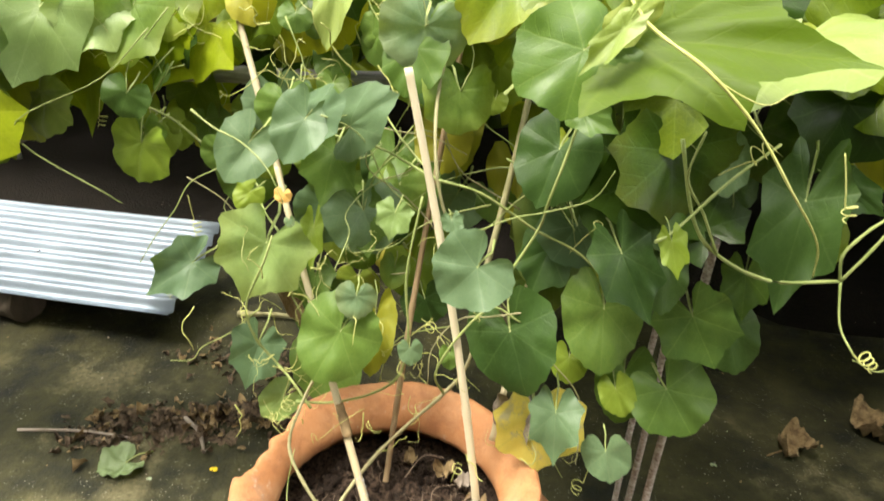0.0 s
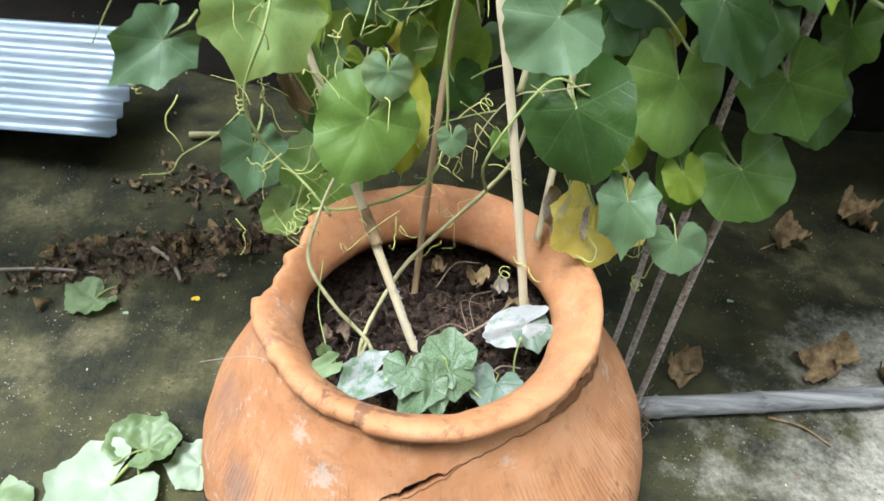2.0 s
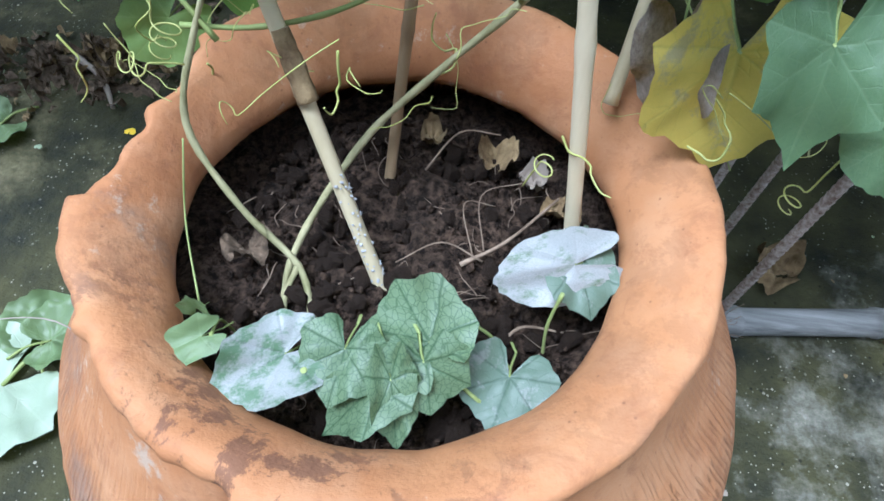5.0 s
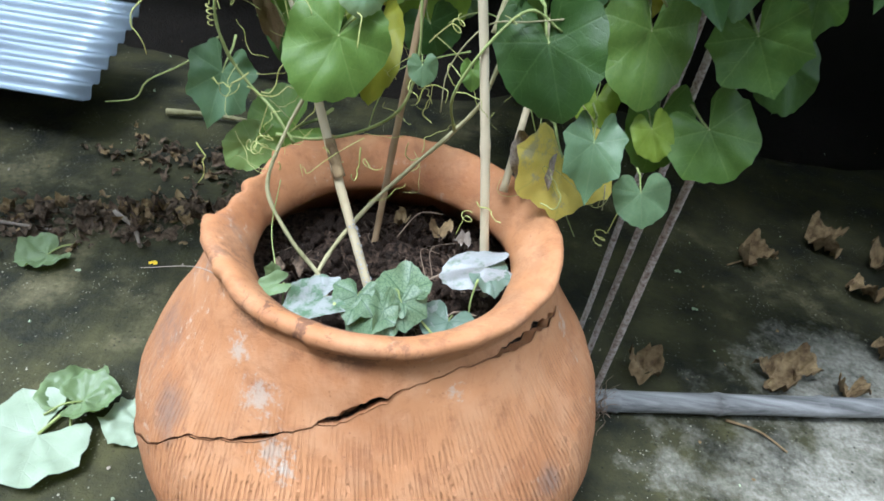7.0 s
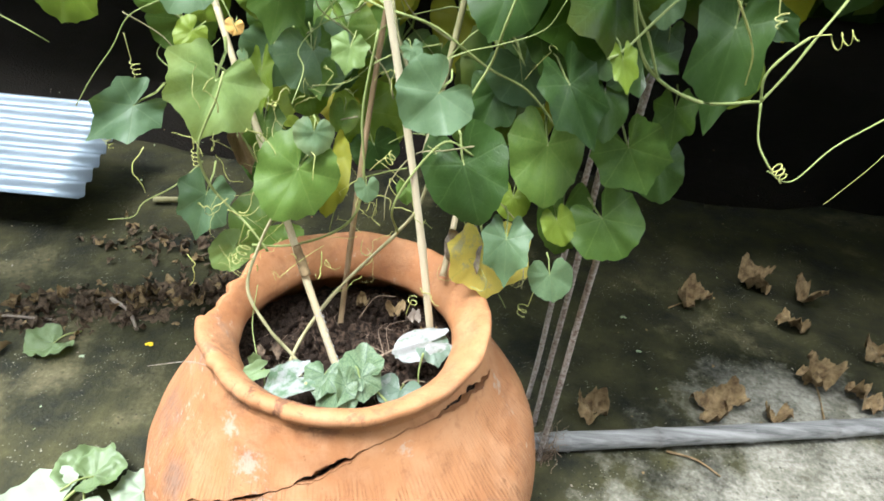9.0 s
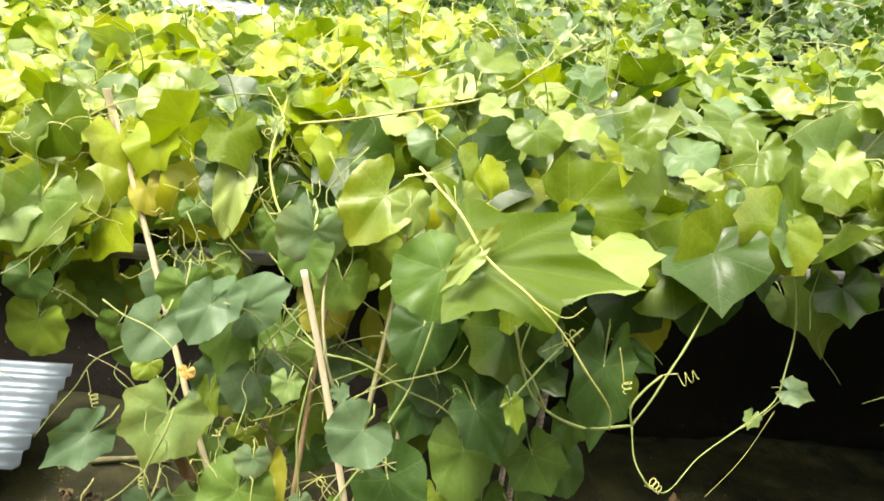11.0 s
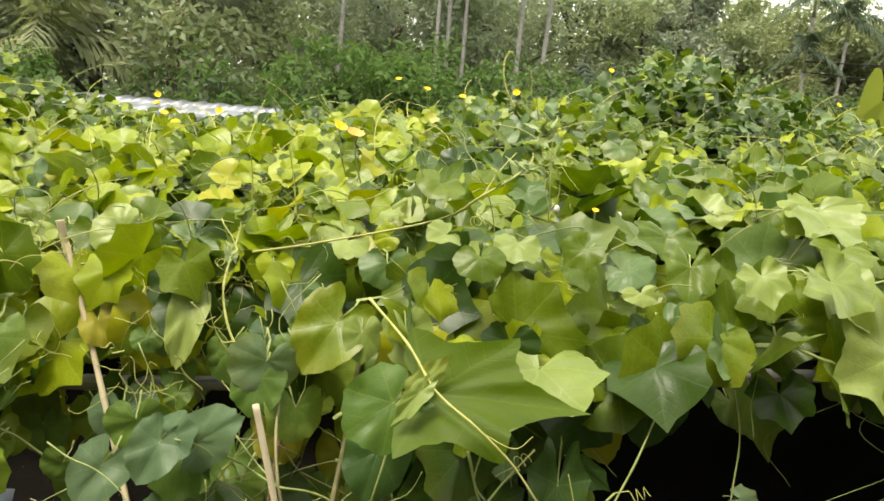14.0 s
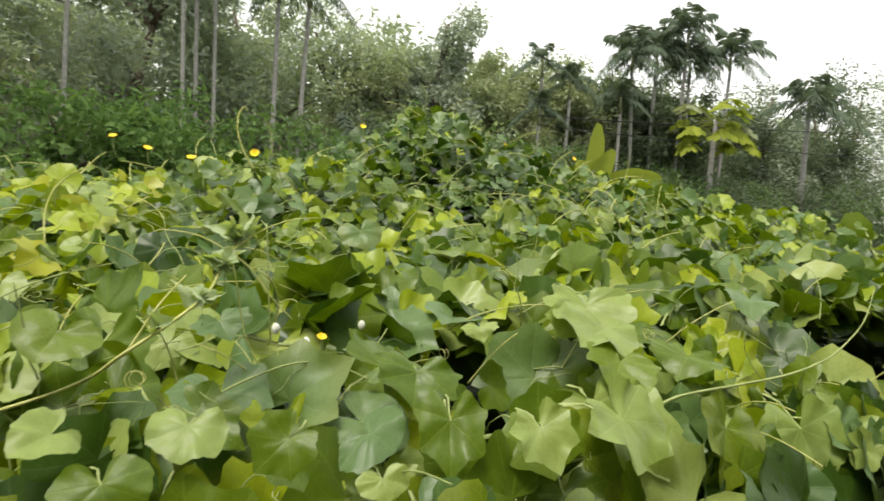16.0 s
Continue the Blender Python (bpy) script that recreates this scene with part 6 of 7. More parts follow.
rebar(0.478, 0.40, (0.02, 0.0), 0.98, 2)
rebar(0.482, 0.287, (0.02, -0.03), 1.05, 3)

bp = thing("bamboo_pole", 0.45, 0.325, 0.0, "long weathered grey bamboo pole lying on the slab", "pole")
bm = bmesh.new()
cane_mesh(bm, (0.30, 0.290, 0.027), (2.9, 0.775, 0.025), 0.0255, 0.023, 0.27, 12, 90)
part("culm", bm, BAMBOO_GREY, bp)


def crumpled(name, x, y, size, turn, material, label, category, seed, z=0.0, lift=0.35):
    """A curled leaf lying on the ground."""
    dice2 = random.Random(seed)
    v, f, s, u = leaf_template(seed, 40, 9, False, angular=0.4, droop=0.0)
    ph = dice2.uniform(0, 6)
    out = []
    for p in v:
        r = math.hypot(p[0], p[1])
        h = lift * (0.5 + 0.5 * math.sin(p[0] * 4.2 + ph)) * r + (0.22 + 0.3 * max(0, lift - 0.5)) * noise.noise((p[0] * 3.1, p[1] * 3.1, seed)) * r + 0.30 * lift * noise.noise((p[0] * 5, p[1] * 5, seed)) + 0.22 * lift * noise.noise((p[0] * 11, p[1] * 11, seed)) + 0.10 * r * r
        out.append(Vector((p[0] * (1 - 0.25 * lift * r), p[1] * (1 - 0.3 * lift * r), h)) * size)
    low = min(p.z for p in out)
    rot = Matrix.Rotation(turn, 3, "Z")
    out = [tuple(rot @ (p - Vector((0, 0, low))) + Vector((x, y, z + 0.005))) for p in out]
    if category != "leaf":
        return tagged(new(name, mesh_of(name, out, f, s, u, [material])), label, category, "fallen leaves")
    base = thing(name, x, y, z, label, category, "fallen leaves")
    blade = part_of("blade", mesh_of("blade", out, f, s, u, []), material, base)
    root, back = Vector(out[0]), rot @ Vector((0.1, -1, 0))
    bm = bmesh.new()
    tube(bm, smooth_path([root, root + back * size * 0.45 + Vector((0, 0, 0.1 * size)), Vector((root.x, root.y, z + 0.004)) + back * size * 0.95], 4), 0.026 * size, 0.032 * size, 6)
    part("leaf_stalk", bm, STEM, base)
    return base


for i, (x, y, s, a) in enumerate(((1.08, 1.01, 0.075, 0.4), (1.36, 1.17, 0.09, 1.2), (1.52, 1.10, 0.07, 2.2), (1.40, 0.94, 0.065, 3.0), (1.36, 0.68, 0.085, 4.0), (0.975, 0.50, 0.07, 5.1), (1.06, 0.53, 0.06, 0.2),
                                  (0.645, 0.445, 0.065, 1.0), (1.48, 0.60, 0.07, 2.0), (1.18, 0.50, 0.05, 2.9), (1.62, 0.80, 0.06, 0.9))):
    crumpled("dry_leaf", x, y, s * 1.12, a, DRY, "crisp curled brown leaf fallen on the slab", "dry leaf", 200 + i, lift=0.9)
crumpled("wilted_leaf", -0.905, 0.535, 0.085, 2.4, WILT_GREEN, "wilting green leaf fallen beside the litter", "leaf", 231, lift=0.25)
crumpled("cut_leaf", -0.615, 0.015, 0.138, 2.5, WILTED, "large pale green leaf lying upside down on the slab", "leaf", 232, z=0.012, lift=0.10)
crumpled("cut_leaf", -0.60, 0.115, 0.085, 0.3, WILT_GREEN, "drooping green leaf lying on the slab", "leaf", 233, lift=0.35)
crumpled("cut_leaf", -0.565, 0.095, 0.075, 5.2, WILT_GREEN, "drooping green leaf lying on the slab", "leaf", 236, z=0.025, lift=0.3)
crumpled("cut_leaf", -0.455, 0.085, 0.070, 1.8, WILTED, "pale green leaf lying against the jar", "leaf", 234, lift=0.15)
crumpled("cut_leaf", -0.83, -0.06, 0.10, 3.7, WILT_GREEN, "pale green leaf lying upside down on the slab", "leaf", 235, lift=0.2)


def litter():
    """The drift of rotten leaves and twigs."""
    dice2 = random.Random(8)
    base = thing("leaf_litter", -0.85, 0.75, 0.0, "brown rotting leaf litter drifted on the slab", "litter", kind="stuff")
    bm = bmesh.new()
    nu, nv = 90, 26
    grid = []
    for i in range(nu + 1):
        row = []
        for j in range(nv + 1):
            t, s = i / nu, j / nv * 2 - 1
            x, y = -1.16 + 0.80 * t - 0.06 * s, 0.605 + 0.31 * t + 0.13 * s
            heap = (1 - s * s) * min(1, 8 * t, 8 * (1 - t)) * (0.55 + 0.9 * noise.noise((x * 7, y * 7, 0)) + 0.5 * noise.noise((x * 22, y * 22, 4)))
            row.append(bm.verts.new((x, y, -0.020 + 0.040 * heap + 0.012 * noise.noise((x * 60, y * 60, 2)))))
        grid.append(row)
    for lo, hi in zip(grid, grid[1:]):
        for j in range(nv):
            bm.faces.new((lo[j], hi[j], hi[j + 1], lo[j + 1])).smooth = True
    part("mulch", bm, LITTER, base)
    items = []
    temps = []
    for s in range(5):
        v, f, sl, u = leaf_template(60 + s, 12, 2, False)
        temps.append(([(p[0], p[1], p[2] * 2.5 + 0.3 * noise.noise((p[0] * 3, p[1] * 3, s))) for p in v], f, sl, u))
    for _ in range(620):
        t = dice2.random()
        x = -1.12 + 0.72 * t + dice2.gauss(0, 0.05)
        y = 0.62 + 0.28 * t + dice2.gauss(0, 0.05)
        if dice2.random() < 0.18:
            x, y = -0.80 + dice2.gauss(0, 0.13), 1.08 + dice2.gauss(0, 0.06)
        s = dice2.uniform(0.004, 0.024) * (1.3 if dice2.random() < 0.1 else 1)
        m = Matrix.Translation((x, y, 0.005 + dice2.random() * 0.014)) @ Euler((dice2.gauss(0, 0.45), dice2.gauss(0, 0.45), dice2.uniform(0, 6.3))).to_matrix().to_4x4() @ Matrix.Diagonal((s * dice2.uniform(0.25, 0.8), s * 1.3, s, 1))
        items.append((m, dice2.randrange(5), dice2.choice((0, 0, 0, 0, 0, 0, 0, 0, 0, 1, 1))))
    leaf_cloud("litter", items, base, [LITTER, DRY, DRY_GREY], temps)



litter()
heap = random.Random(19)
for i in range(36):
    u = heap.random()
    crumpled("rotten_leaf", -1.12 + 0.72 * u + heap.gauss(0, 0.04), 0.60 + 0.30 * u + heap.gauss(0, 0.05), heap.uniform(0.018, 0.046), heap.uniform(0, 6), DRY if i % 3 == 0 else LITTER, "crumpled rotting brown leaf in the litter", "dry leaf", 260 + i, z=0.012, lift=1.0)


def twig(a, b, r, material, label, name="twig", seed=0):
    base = thing(name, *a, label, "twig", "twigs")
    mid = Vector(a).lerp(Vector(b), 0.5) + Vector((0.01, 0.012, 0.003))
    bm = bmesh.new()
    tube(bm, smooth_path([a, mid, b], 5), r, r * 0.6, 6, 0.15, seed)
    part("stick", bm, material, base)


twig((0.83, 0.348, 0.006), (0.955, 0.281, 0.006), 0.0035, DRY, "thin dry twig lying on the slab")
twig((1.33, 0.52, 0.006), (1.36, 0.70, 0.012), 0.003, DRY, "dry leaf stalk lying on the slab", seed=2)
twig((-0.83, 0.74, 0.02), (-0.70, 0.62, 0.012), 0.008, DRY_GREY, "short split stick in the leaf litter", seed=3)
twig((-1.3, 0.58, 0.02), (-0.95, 0.63, 0.012), 0.006, DRY_GREY, "grey stick in the leaf litter", seed=4)
twig((0.99, 0.98, 0.006), (1.09, 1.02, 0.012), 0.003, DRY, "dry leaf stalk lying on the slab", seed=5)
twig((-0.95, 1.35, 0.02), (-0.66, 1.38, 0.018), 0.012, STEM_OLD, "pale green cut stem lying behind the sheet", seed=6)


def crumb(x, y, s, material, label, name="petal_scrap", seed=0):
    v, f, sl, u = leaf_template(seed + 80, 8, 2, False, droop=0.5)
    me = mesh_of(name, [(x + p[0] * s, y + p[1] * s, 0.012 + (p[2] + 0.3) * s * 0.6) for p in v], f, sl, u, [material])
    tagged(new(name, me), label, "plant scrap", "scraps")


crumb(-0.639, 0.561, 0.014, PETAL, "small yellow petal on the slab", seed=1)
crumb(-0.60, 0.66, 0.014, DRY, "small tan scrap on the slab", seed=2)
crumb(-0.80, 0.49, 0.009, WILTED, "small pale scrap on the slab", seed=3)
crumb(0.833, 0.729, 0.011, WILTED, "small white scrap on the slab", seed=4)
crumb(0.815, 0.894, 0.012, WILTED, "small pale scrap on the slab", seed=5)
scraps = thing("plant_crumbs", 0, 0.6, 0, "tiny pale plant crumbs scattered on the slab", "crumbs", kind="stuff")
items = []
for _ in range(420):
    x, y = dice.uniform(-2.2, 2.2), dice.uniform(-0.7, 2.4)
    s = dice.uniform(0.0015, 0.0055)
    items.append((Matrix.Translation((x, y, 0.006)) @ Euler((dice.gauss(0, 0.4), dice.gauss(0, 0.4), dice.uniform(0, 6))).to_matrix().to_4x4() @ Matrix.Diagonal((s, s * dice.uniform(0.4, 1.6), s, 1)), 0, dice.choice((0, 1, 2))))
leaf_cloud("crumbs", items, scraps, [DRY_GREY, DRY, WILTED], [leaf_template(91, 6, 1, False, droop=0.6)])

# ---- the seedlings in the jar ----
squash = thing("squash_seedling", 0.04, -0.03, 0.5, "squash seedling with mottled and mildewed leaves in the jar", "plant")
for b, t, n, k, mat, shape, wide in (
    ((-0.095, -0.076, 0.6), (-0.121, -0.097, 0.6), (0.1, -0.5, 1), 'lime', WILT_GREEN, 9, 0.55),
    ((-0.034, -0.074, 0.59), (-0.078, -0.112, 0.592), (0.1, -0.35, 1), 'mildewed', MILDEW, 8, 0.62),
    ((0.008, -0.064, 0.592), (0.003, -0.106, 0.58), (-0.1, -0.5, 1), 'mottled', MOTTLED, 10, 0.85),
    ((0.036, -0.084, 0.585), (0.0, -0.119, 0.56), (-0.2, -0.45, 1), 'mottled', MOTTLED, 7, 0.62),
    ((0.046, -0.082, 0.59), (0.057, -0.119, 0.56), (0.25, -0.5, 1), 'mottled', MOTTLED, 11, 0.45),
    ((0.067, -0.065, 0.592), (0.078, -0.096, 0.57), (0.1, -0.55, 1), 'mottled', MOTTLED, 12, 1.05),
    ((0.068, -0.047, 0.59), (0.032, 0.003, 0.585), (-0.1, -0.5, 1), 'mottled', MOTTLED, 8, 0.75),
    ((0.133, -0.052, 0.56), (0.124, -0.096, 0.55), (0, -0.45, 1), 'ashen', ASHEN, 9, 0.95),
    ((0.174, 0.04, 0.59), (0.112, 0.013, 0.588), (-0.1, -0.6, 1), 'frosted', FROSTED, 3, 0.50),
    ((0.177, 0.049, 0.586), (0.195, 0.002, 0.575), (0.2, -0.5, 1), 'ashen', ASHEN, 2, 0.75),
    ((-0.106, -0.055, 0.6), (-0.109, -0.055, 0.617), (0, -0.9, 0.4), 'lime', LEAF["lime"], 9, 0.80),
):
    add_leaf(squash, leaf_pose(b, t, n) @ Matrix.Diagonal((wide, 1, 0.9, 1)), k, shape, mat)
for pts, r in ((((0.065, -0.012, 0.566), (0.05, -0.02, 0.54), (0.04, -0.03, 0.495)), 0.003), (((-0.018, -0.085, 0.59), (-0.01, -0.06, 0.55), (0.02, -0.04, 0.495)), 0.003), (((0.130, -0.044, 0.558), (0.12, -0.01, 0.53), (0.10, 0.02, 0.495)), 0.003),
               (((0.165, 0.012, 0.588), (0.16, 0.0, 0.55), (0.165, -0.01, 0.50)), 0.0025), (((-0.088, -0.074, 0.60), (-0.095, -0.05, 0.575), (-0.105, -0.03, 0.50)), 0.002), (((-0.105, -0.05, 0.60), (-0.125, 0.0, 0.63), (-0.12, 0.03, 0.69)), 0.0012)):
    stem(pts, r, r * 0.8, STEM, squash)
roots = thing("dead_roots", 0.13, 0.1, 0.5, "dry brown roots and twigs lying on the soil", "roots")
for pts, r in ((((0.08, 0.07, 0.512), (0.12, 0.095, 0.525), (0.165, 0.15, 0.53)), 0.006), (((0.10, 0.075, 0.515), (0.06, 0.08, 0.53), (0.02, 0.06, 0.515)), 0.0025), (((0.09, 0.08, 0.515), (0.075, 0.12, 0.54), (0.105, 0.13, 0.53)), 0.0018),
               (((0.10, 0.09, 0.51), (0.09, 0.14, 0.53), (0.13, 0.16, 0.535)), 0.0018), (((0.03, 0.17, 0.52), (0.06, 0.19, 0.56), (0.10, 0.185, 0.57)), 0.003), (((0.12, -0.02, 0.51), (0.14, 0.01, 0.52), (0.18, 0.015, 0.515)), 0.005)):
    stem(pts, r * 0.6, r * 0.3, ROOT, roots, "root")
for i, (x, y, s) in enumerate(((0.10, 0.19, 0.03), (0.14, 0.17, 0.025), (0.17, 0.14, 0.03), (-0.115, 0.045, 0.03), (0.03, 0.21, 0.022))):
    crumpled("dry_leaf", x, y, s, i * 1.3, (DRY, DRY_GREY, DRY, LITTER, DRY)[i], "small shrivelled dry leaf on the soil", "dry leaf", 240 + i, z=0.51, lift=0.9)

twig((-0.155, -0.10, 0.617), (-0.262, -0.10, 0.612), 0.0007, DRY_GREY, "thin dry straw lying across the jar's lip", "straw", 7)
tangle = thing("dead_roots", 0.50, 0.28, 0.0, "dark wiry dead roots tangled at the foot of the rods", "roots")
knot = random.Random(61)
for i in range(44):
    q = Vector((0.492 + knot.gauss(0, 0.010), 0.292 + knot.gauss(0, 0.016), 0.0))
    pts = [q]
    for k in range(5):
        pts.append(pts[-1] + Vector((knot.gauss(0.002, 0.009), knot.gauss(0, 0.009), knot.uniform(0.004, 0.030))))
    stem(pts, knot.uniform(0.0010, 0.0022), 0.0007, ROOT if i % 3 else LITTER, tangle, "root", 3, 5)

# ---- the distance ----
def leaf_card(long=1.9):
    """A small leaf folded along its rib, for far crowns."""
    return [(0, 0, 0), (0.42, long * 0.5, 0.12), (0, long, -0.1), (-0.42, long * 0.45, 0.12)], [(0, 1, 2), (0, 2, 3)], [0] * 2, [(0, 0), (0.4, 0.5), (0, 1), (-0.4, 0.5)]


CARDS = [leaf_card(s) for s in (1.4, 1.9, 2.6)]


def broadleaf(x, y, h, spread, tones, seed, count=3000, leaf=0.16, label="", low=0.28, name="broadleaf_tree"):
    """A tree: tapered trunk, limbs, and a crown of leaf clumps set along the limbs."""
    dice2 = random.Random(seed)
    base = thing(name, x, y, -0.04, label or "tall hazy green broadleaf tree at the yard's edge", "tree", "far trees")
    bm = bmesh.new()
    r = h * 0.018 + 0.03
    top_at = Vector((x + dice2.gauss(0, 0.05 * h), y + dice2.gauss(0, 0.05 * h), h * 0.86))
    trunk = smooth_path([(x, y, -0.05), (x + dice2.gauss(0, 0.02 * h), y, h * 0.3), (x + dice2.gauss(0, 0.04 * h), y, h * 0.6), top_at], 4)
    tube(bm, trunk, r, r * 0.25, 7, 0.08, seed)
    tips = [top_at]
    for i in range(11):
        a, f = dice2.uniform(0, 6.283), dice2.uniform(0.25, 0.85)
        q = trunk[int(f * (len(trunk) - 1))]
        reach = spread * dice2.uniform(0.5, 1.0) * (1.1 - 0.5 * f)
        e = q + Vector((math.cos(a) * reach, math.sin(a) * reach, h * dice2.uniform(0.05, 0.18)))
        m = q.lerp(e, 0.5) + Vector((0, 0, 0.03 * h))
        tube(bm, smooth_path([q, m, e], 3), r * 0.4, r * 0.1, 5)
        tips += [e, m]
    part("trunk", bm, BARK, base)
    items = []
    clumps = []
    for q in tips:
        for _ in range(3):
            clumps.append((q + Vector((dice2.gauss(0, spread * 0.26), dice2.gauss(0, spread * 0.26), dice2.gauss(0, h * 0.065))), spread * dice2.uniform(0.16, 0.34)))
    for _ in range(8):
        clumps.append((Vector((x + dice2.gauss(0, spread * 0.5), y + dice2.gauss(0, spread * 0.5), h * dice2.uniform(low, 0.6))), spread * dice2.uniform(0.2, 0.34)))
    for _ in range(count):
        c, rad = dice2.choice(clumps)
        d = Vector((dice2.gauss(0, 1), dice2.gauss(0, 1), dice2.gauss(0, 0.75))).normalized() * rad * dice2.random() ** 0.4
        e = Euler((dice2.gauss(-0.5, 0.6), dice2.gauss(0, 0.6), dice2.uniform(0, 6.283))).to_matrix().to_4x4()
        items.append((Matrix.Translation(c + d) @ e @ Matrix.Scale(leaf * dice2.uniform(0.6, 1.3), 4), dice2.randrange(3), dice2.randrange(len(tones))))
    leaf_cloud("crown", items, base, [FAR[t] for t in tones], CARDS)
    return base


def frond(bm, root, way, length, sag, dice2, leaflets=22, width=0.30, th=0.02):
    """A feather leaf: an arched rib with narrow leaflets that hang from both sides."""
    root, way = Vector(root), Vector(way).normalized()
    side = way.cross(Vector((0, 0, 1))).normalized()
    rib = [root + way * length * t + Vector((0, 0, -sag * length * t ** 2.2)) for t in np.linspace(0, 1, 9)]
    tube(bm, rib, th, th * 0.3, 4)
    for i in range(leaflets):
        t = 0.14 + 0.85 * i / leaflets
        k = min(7, int(t * 8))
        q = rib[k].lerp(rib[k + 1], t * 8 - k)
        ahead = (rib[k + 1] - rib[k]).normalized()
        l = length * width * math.sin(math.pi * min(0.97, 0.22 + 0.74 * t)) ** 0.7 * dice2.uniform(0.8, 1.15)
        for s in (1, -1):
            d = (side * s * 0.8 + ahead * 0.6 + Vector((0, 0, -0.55 + dice2.gauss(0, 0.25)))).normalized()
            w = ahead * 0.021 * length
            a, m, e = q, q + d * l * 0.55, q + d * l + Vector((0, 0, -0.25 * l))
            v = [bm.verts.new(p) for p in (a - w * 0.4, a + w * 0.4, m + w, m - w, e)]
            bm.faces.new((v[0], v[1], v[2], v[3]))
            bm.faces.new((v[3], v[2], v[4]))


def palm(x, y, h, seed, lean=(0.0, 0.0), fronds=9, length=1.7, r=0.075, label="", name="areca_palm", sag=0.55, crown=None):
    """A slim ringed trunk, a green crownshaft and a head of arched fronds."""
    dice2 = random.Random(seed)
    base = thing(name, x, y, -0.04, label or "slender areca palm with a pale ringed trunk", "palm tree", "palms")
    head = Vector((x + lean[0], y + lean[1], h))
    path = smooth_path([(x, y, -0.05), (x + lean[0] * 0.25, y + lean[1] * 0.25, h * 0.35), (x + lean[0] * 0.6, y + lean[1] * 0.6, h * 0.7), head], 8)
    bm = bmesh.new()
    tube(bm, path, r * 1.15, r * 0.8, 8, 0.04, seed)
    part("trunk", bm, PALM_BARK, base)
    bm = bmesh.new()
    tube(bm, [head, head + Vector((0, 0, 0.3)), head + Vector((0, 0, 0.65))], r * 1.05, r * 0.6, 7)
    part("crownshaft", bm, FAR["hazed_olive"], base)
    for i in range(fronds):
        a = 2 * math.pi * i / fronds + dice2.uniform(-0.3, 0.3)
        up = (0.0, 0.6, 1.4, 3.4)[i % 4] * dice2.uniform(0.7, 1.3)
        bm = bmesh.new()
        frond(bm, head + Vector((0, 0, 0.6)), (math.cos(a), math.sin(a), up), length * dice2.uniform(0.85, 1.1), sag * (1.0 if up < 1 else 0.75), dice2)
        part("frond", bm, FAR[crown or "palm_green"], base)
    return base


# a wall of trees behind the garden; the nearer row is lower
dice = random.Random(41)
ROW = ((-12.5, 15, 9, 3.4, "gd"), (-9.2, 14, 8, 3.0, "gd"), (-6.6, 16.5, 9.5, 3.2, "dg"), (-4.12, 13.6, 9.5, 2.5, "go"), (-2.2, 17, 9.5, 3.0, "gd"), (0.3, 19, 10.5, 3.0, "dd"), (2.4, 21, 10.0, 3.0, "gd"), (4.4, 24, 9.8, 3.2, "gd"),
       (7.0, 23, 9.0, 3.0, "gd"), (9.0, 22, 8.2, 2.6, "go"), (10.9, 21.5, 9.6, 1.9, "dd"), (12.6, 22, 7.9, 2.6, "go"), (14.4, 22, 8.0, 2.6, "oo"), (16.4, 21.5, 8.2, 2.5, "og"), (18.0, 19.4, 7.6, 1.8, "tt"), (20.2, 19.6, 7.5, 1.8, "tt"), (18.4, 22, 7.8, 2.4, "ot"), (20.4, 23, 8.2, 2.6, "td"),
       (22.8, 24, 7.6, 2.8, "tg"), (26.0, 23, 8.2, 3.0, "tt"), (30.0, 23, 9.2, 3.0, "td"), (34.5, 24, 10.2, 3.4, "tt"), (39, 24, 10.6, 3.8, "dd"), (-17, 17, 9.5, 3.8, "gd"), (-22, 18, 9, 4, "gd"))
# tree crowns take the leaf tones that carry the haze
SHORT = {"g": "hazed_green", "d": "hazed_dark", "o": "hazed_olive", "t": "thicket"}
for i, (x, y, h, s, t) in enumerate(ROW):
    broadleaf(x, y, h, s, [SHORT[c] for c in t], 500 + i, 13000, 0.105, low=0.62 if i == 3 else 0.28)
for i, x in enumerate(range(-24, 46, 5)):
    broadleaf(x + dice.uniform(-1, 1), 30 + dice.uniform(-2, 2), (11 if x < 8 else 9.2) + dice.uniform(-1, 1), 4.2, ["hazed_dark", "hazed_green"], 560 + i, 7000, 0.20)
# shrubs and creepers at the feet of the trees
for i, (x, y, h, s, t) in enumerate(((-8, 11.5, 3.0, 2.0, "gd"), (-5.4, 11.0, 2.6, 1.8, "g"), (-2.6, 11.5, 2.9, 1.9, "gd"), (-0.6, 11.0, 3.5, 1.8, "g"), (1.3, 11.6, 3.7, 1.9, "g"), (3.0, 12.4, 3.4, 1.8, "gg"), (4.8, 14.0, 3.6, 2.0, "gd"), (6.6, 14.5, 4.2, 1.8, "go"),
                                  (8.6, 15, 3.8, 2.0, "go"), (10.8, 16, 3.9, 2.2, "dg"), (13, 17, 3.8, 2.2, "gd"), (15.4, 17, 3.6, 2.2, "dg"), (18, 17.5, 3.5, 2.2, "gd"), (20.6, 18, 3.3, 2.2, "d"), (23.2, 18, 3.2, 2.2, "dg"), (26, 18, 3.2, 2.2, "d"), (29, 18, 3.2, 2.4, "dg"), (32.5, 18, 3.2, 2.4, "d"))):
    broadleaf(x, y, h, s, [{"g": "creeper", "d": "thicket", "o": "hazed_green"}[c] for c in t], 600 + i, 7500, 0.085, "dense leafy shrub overgrown with creeper", 0.05, "shrub")
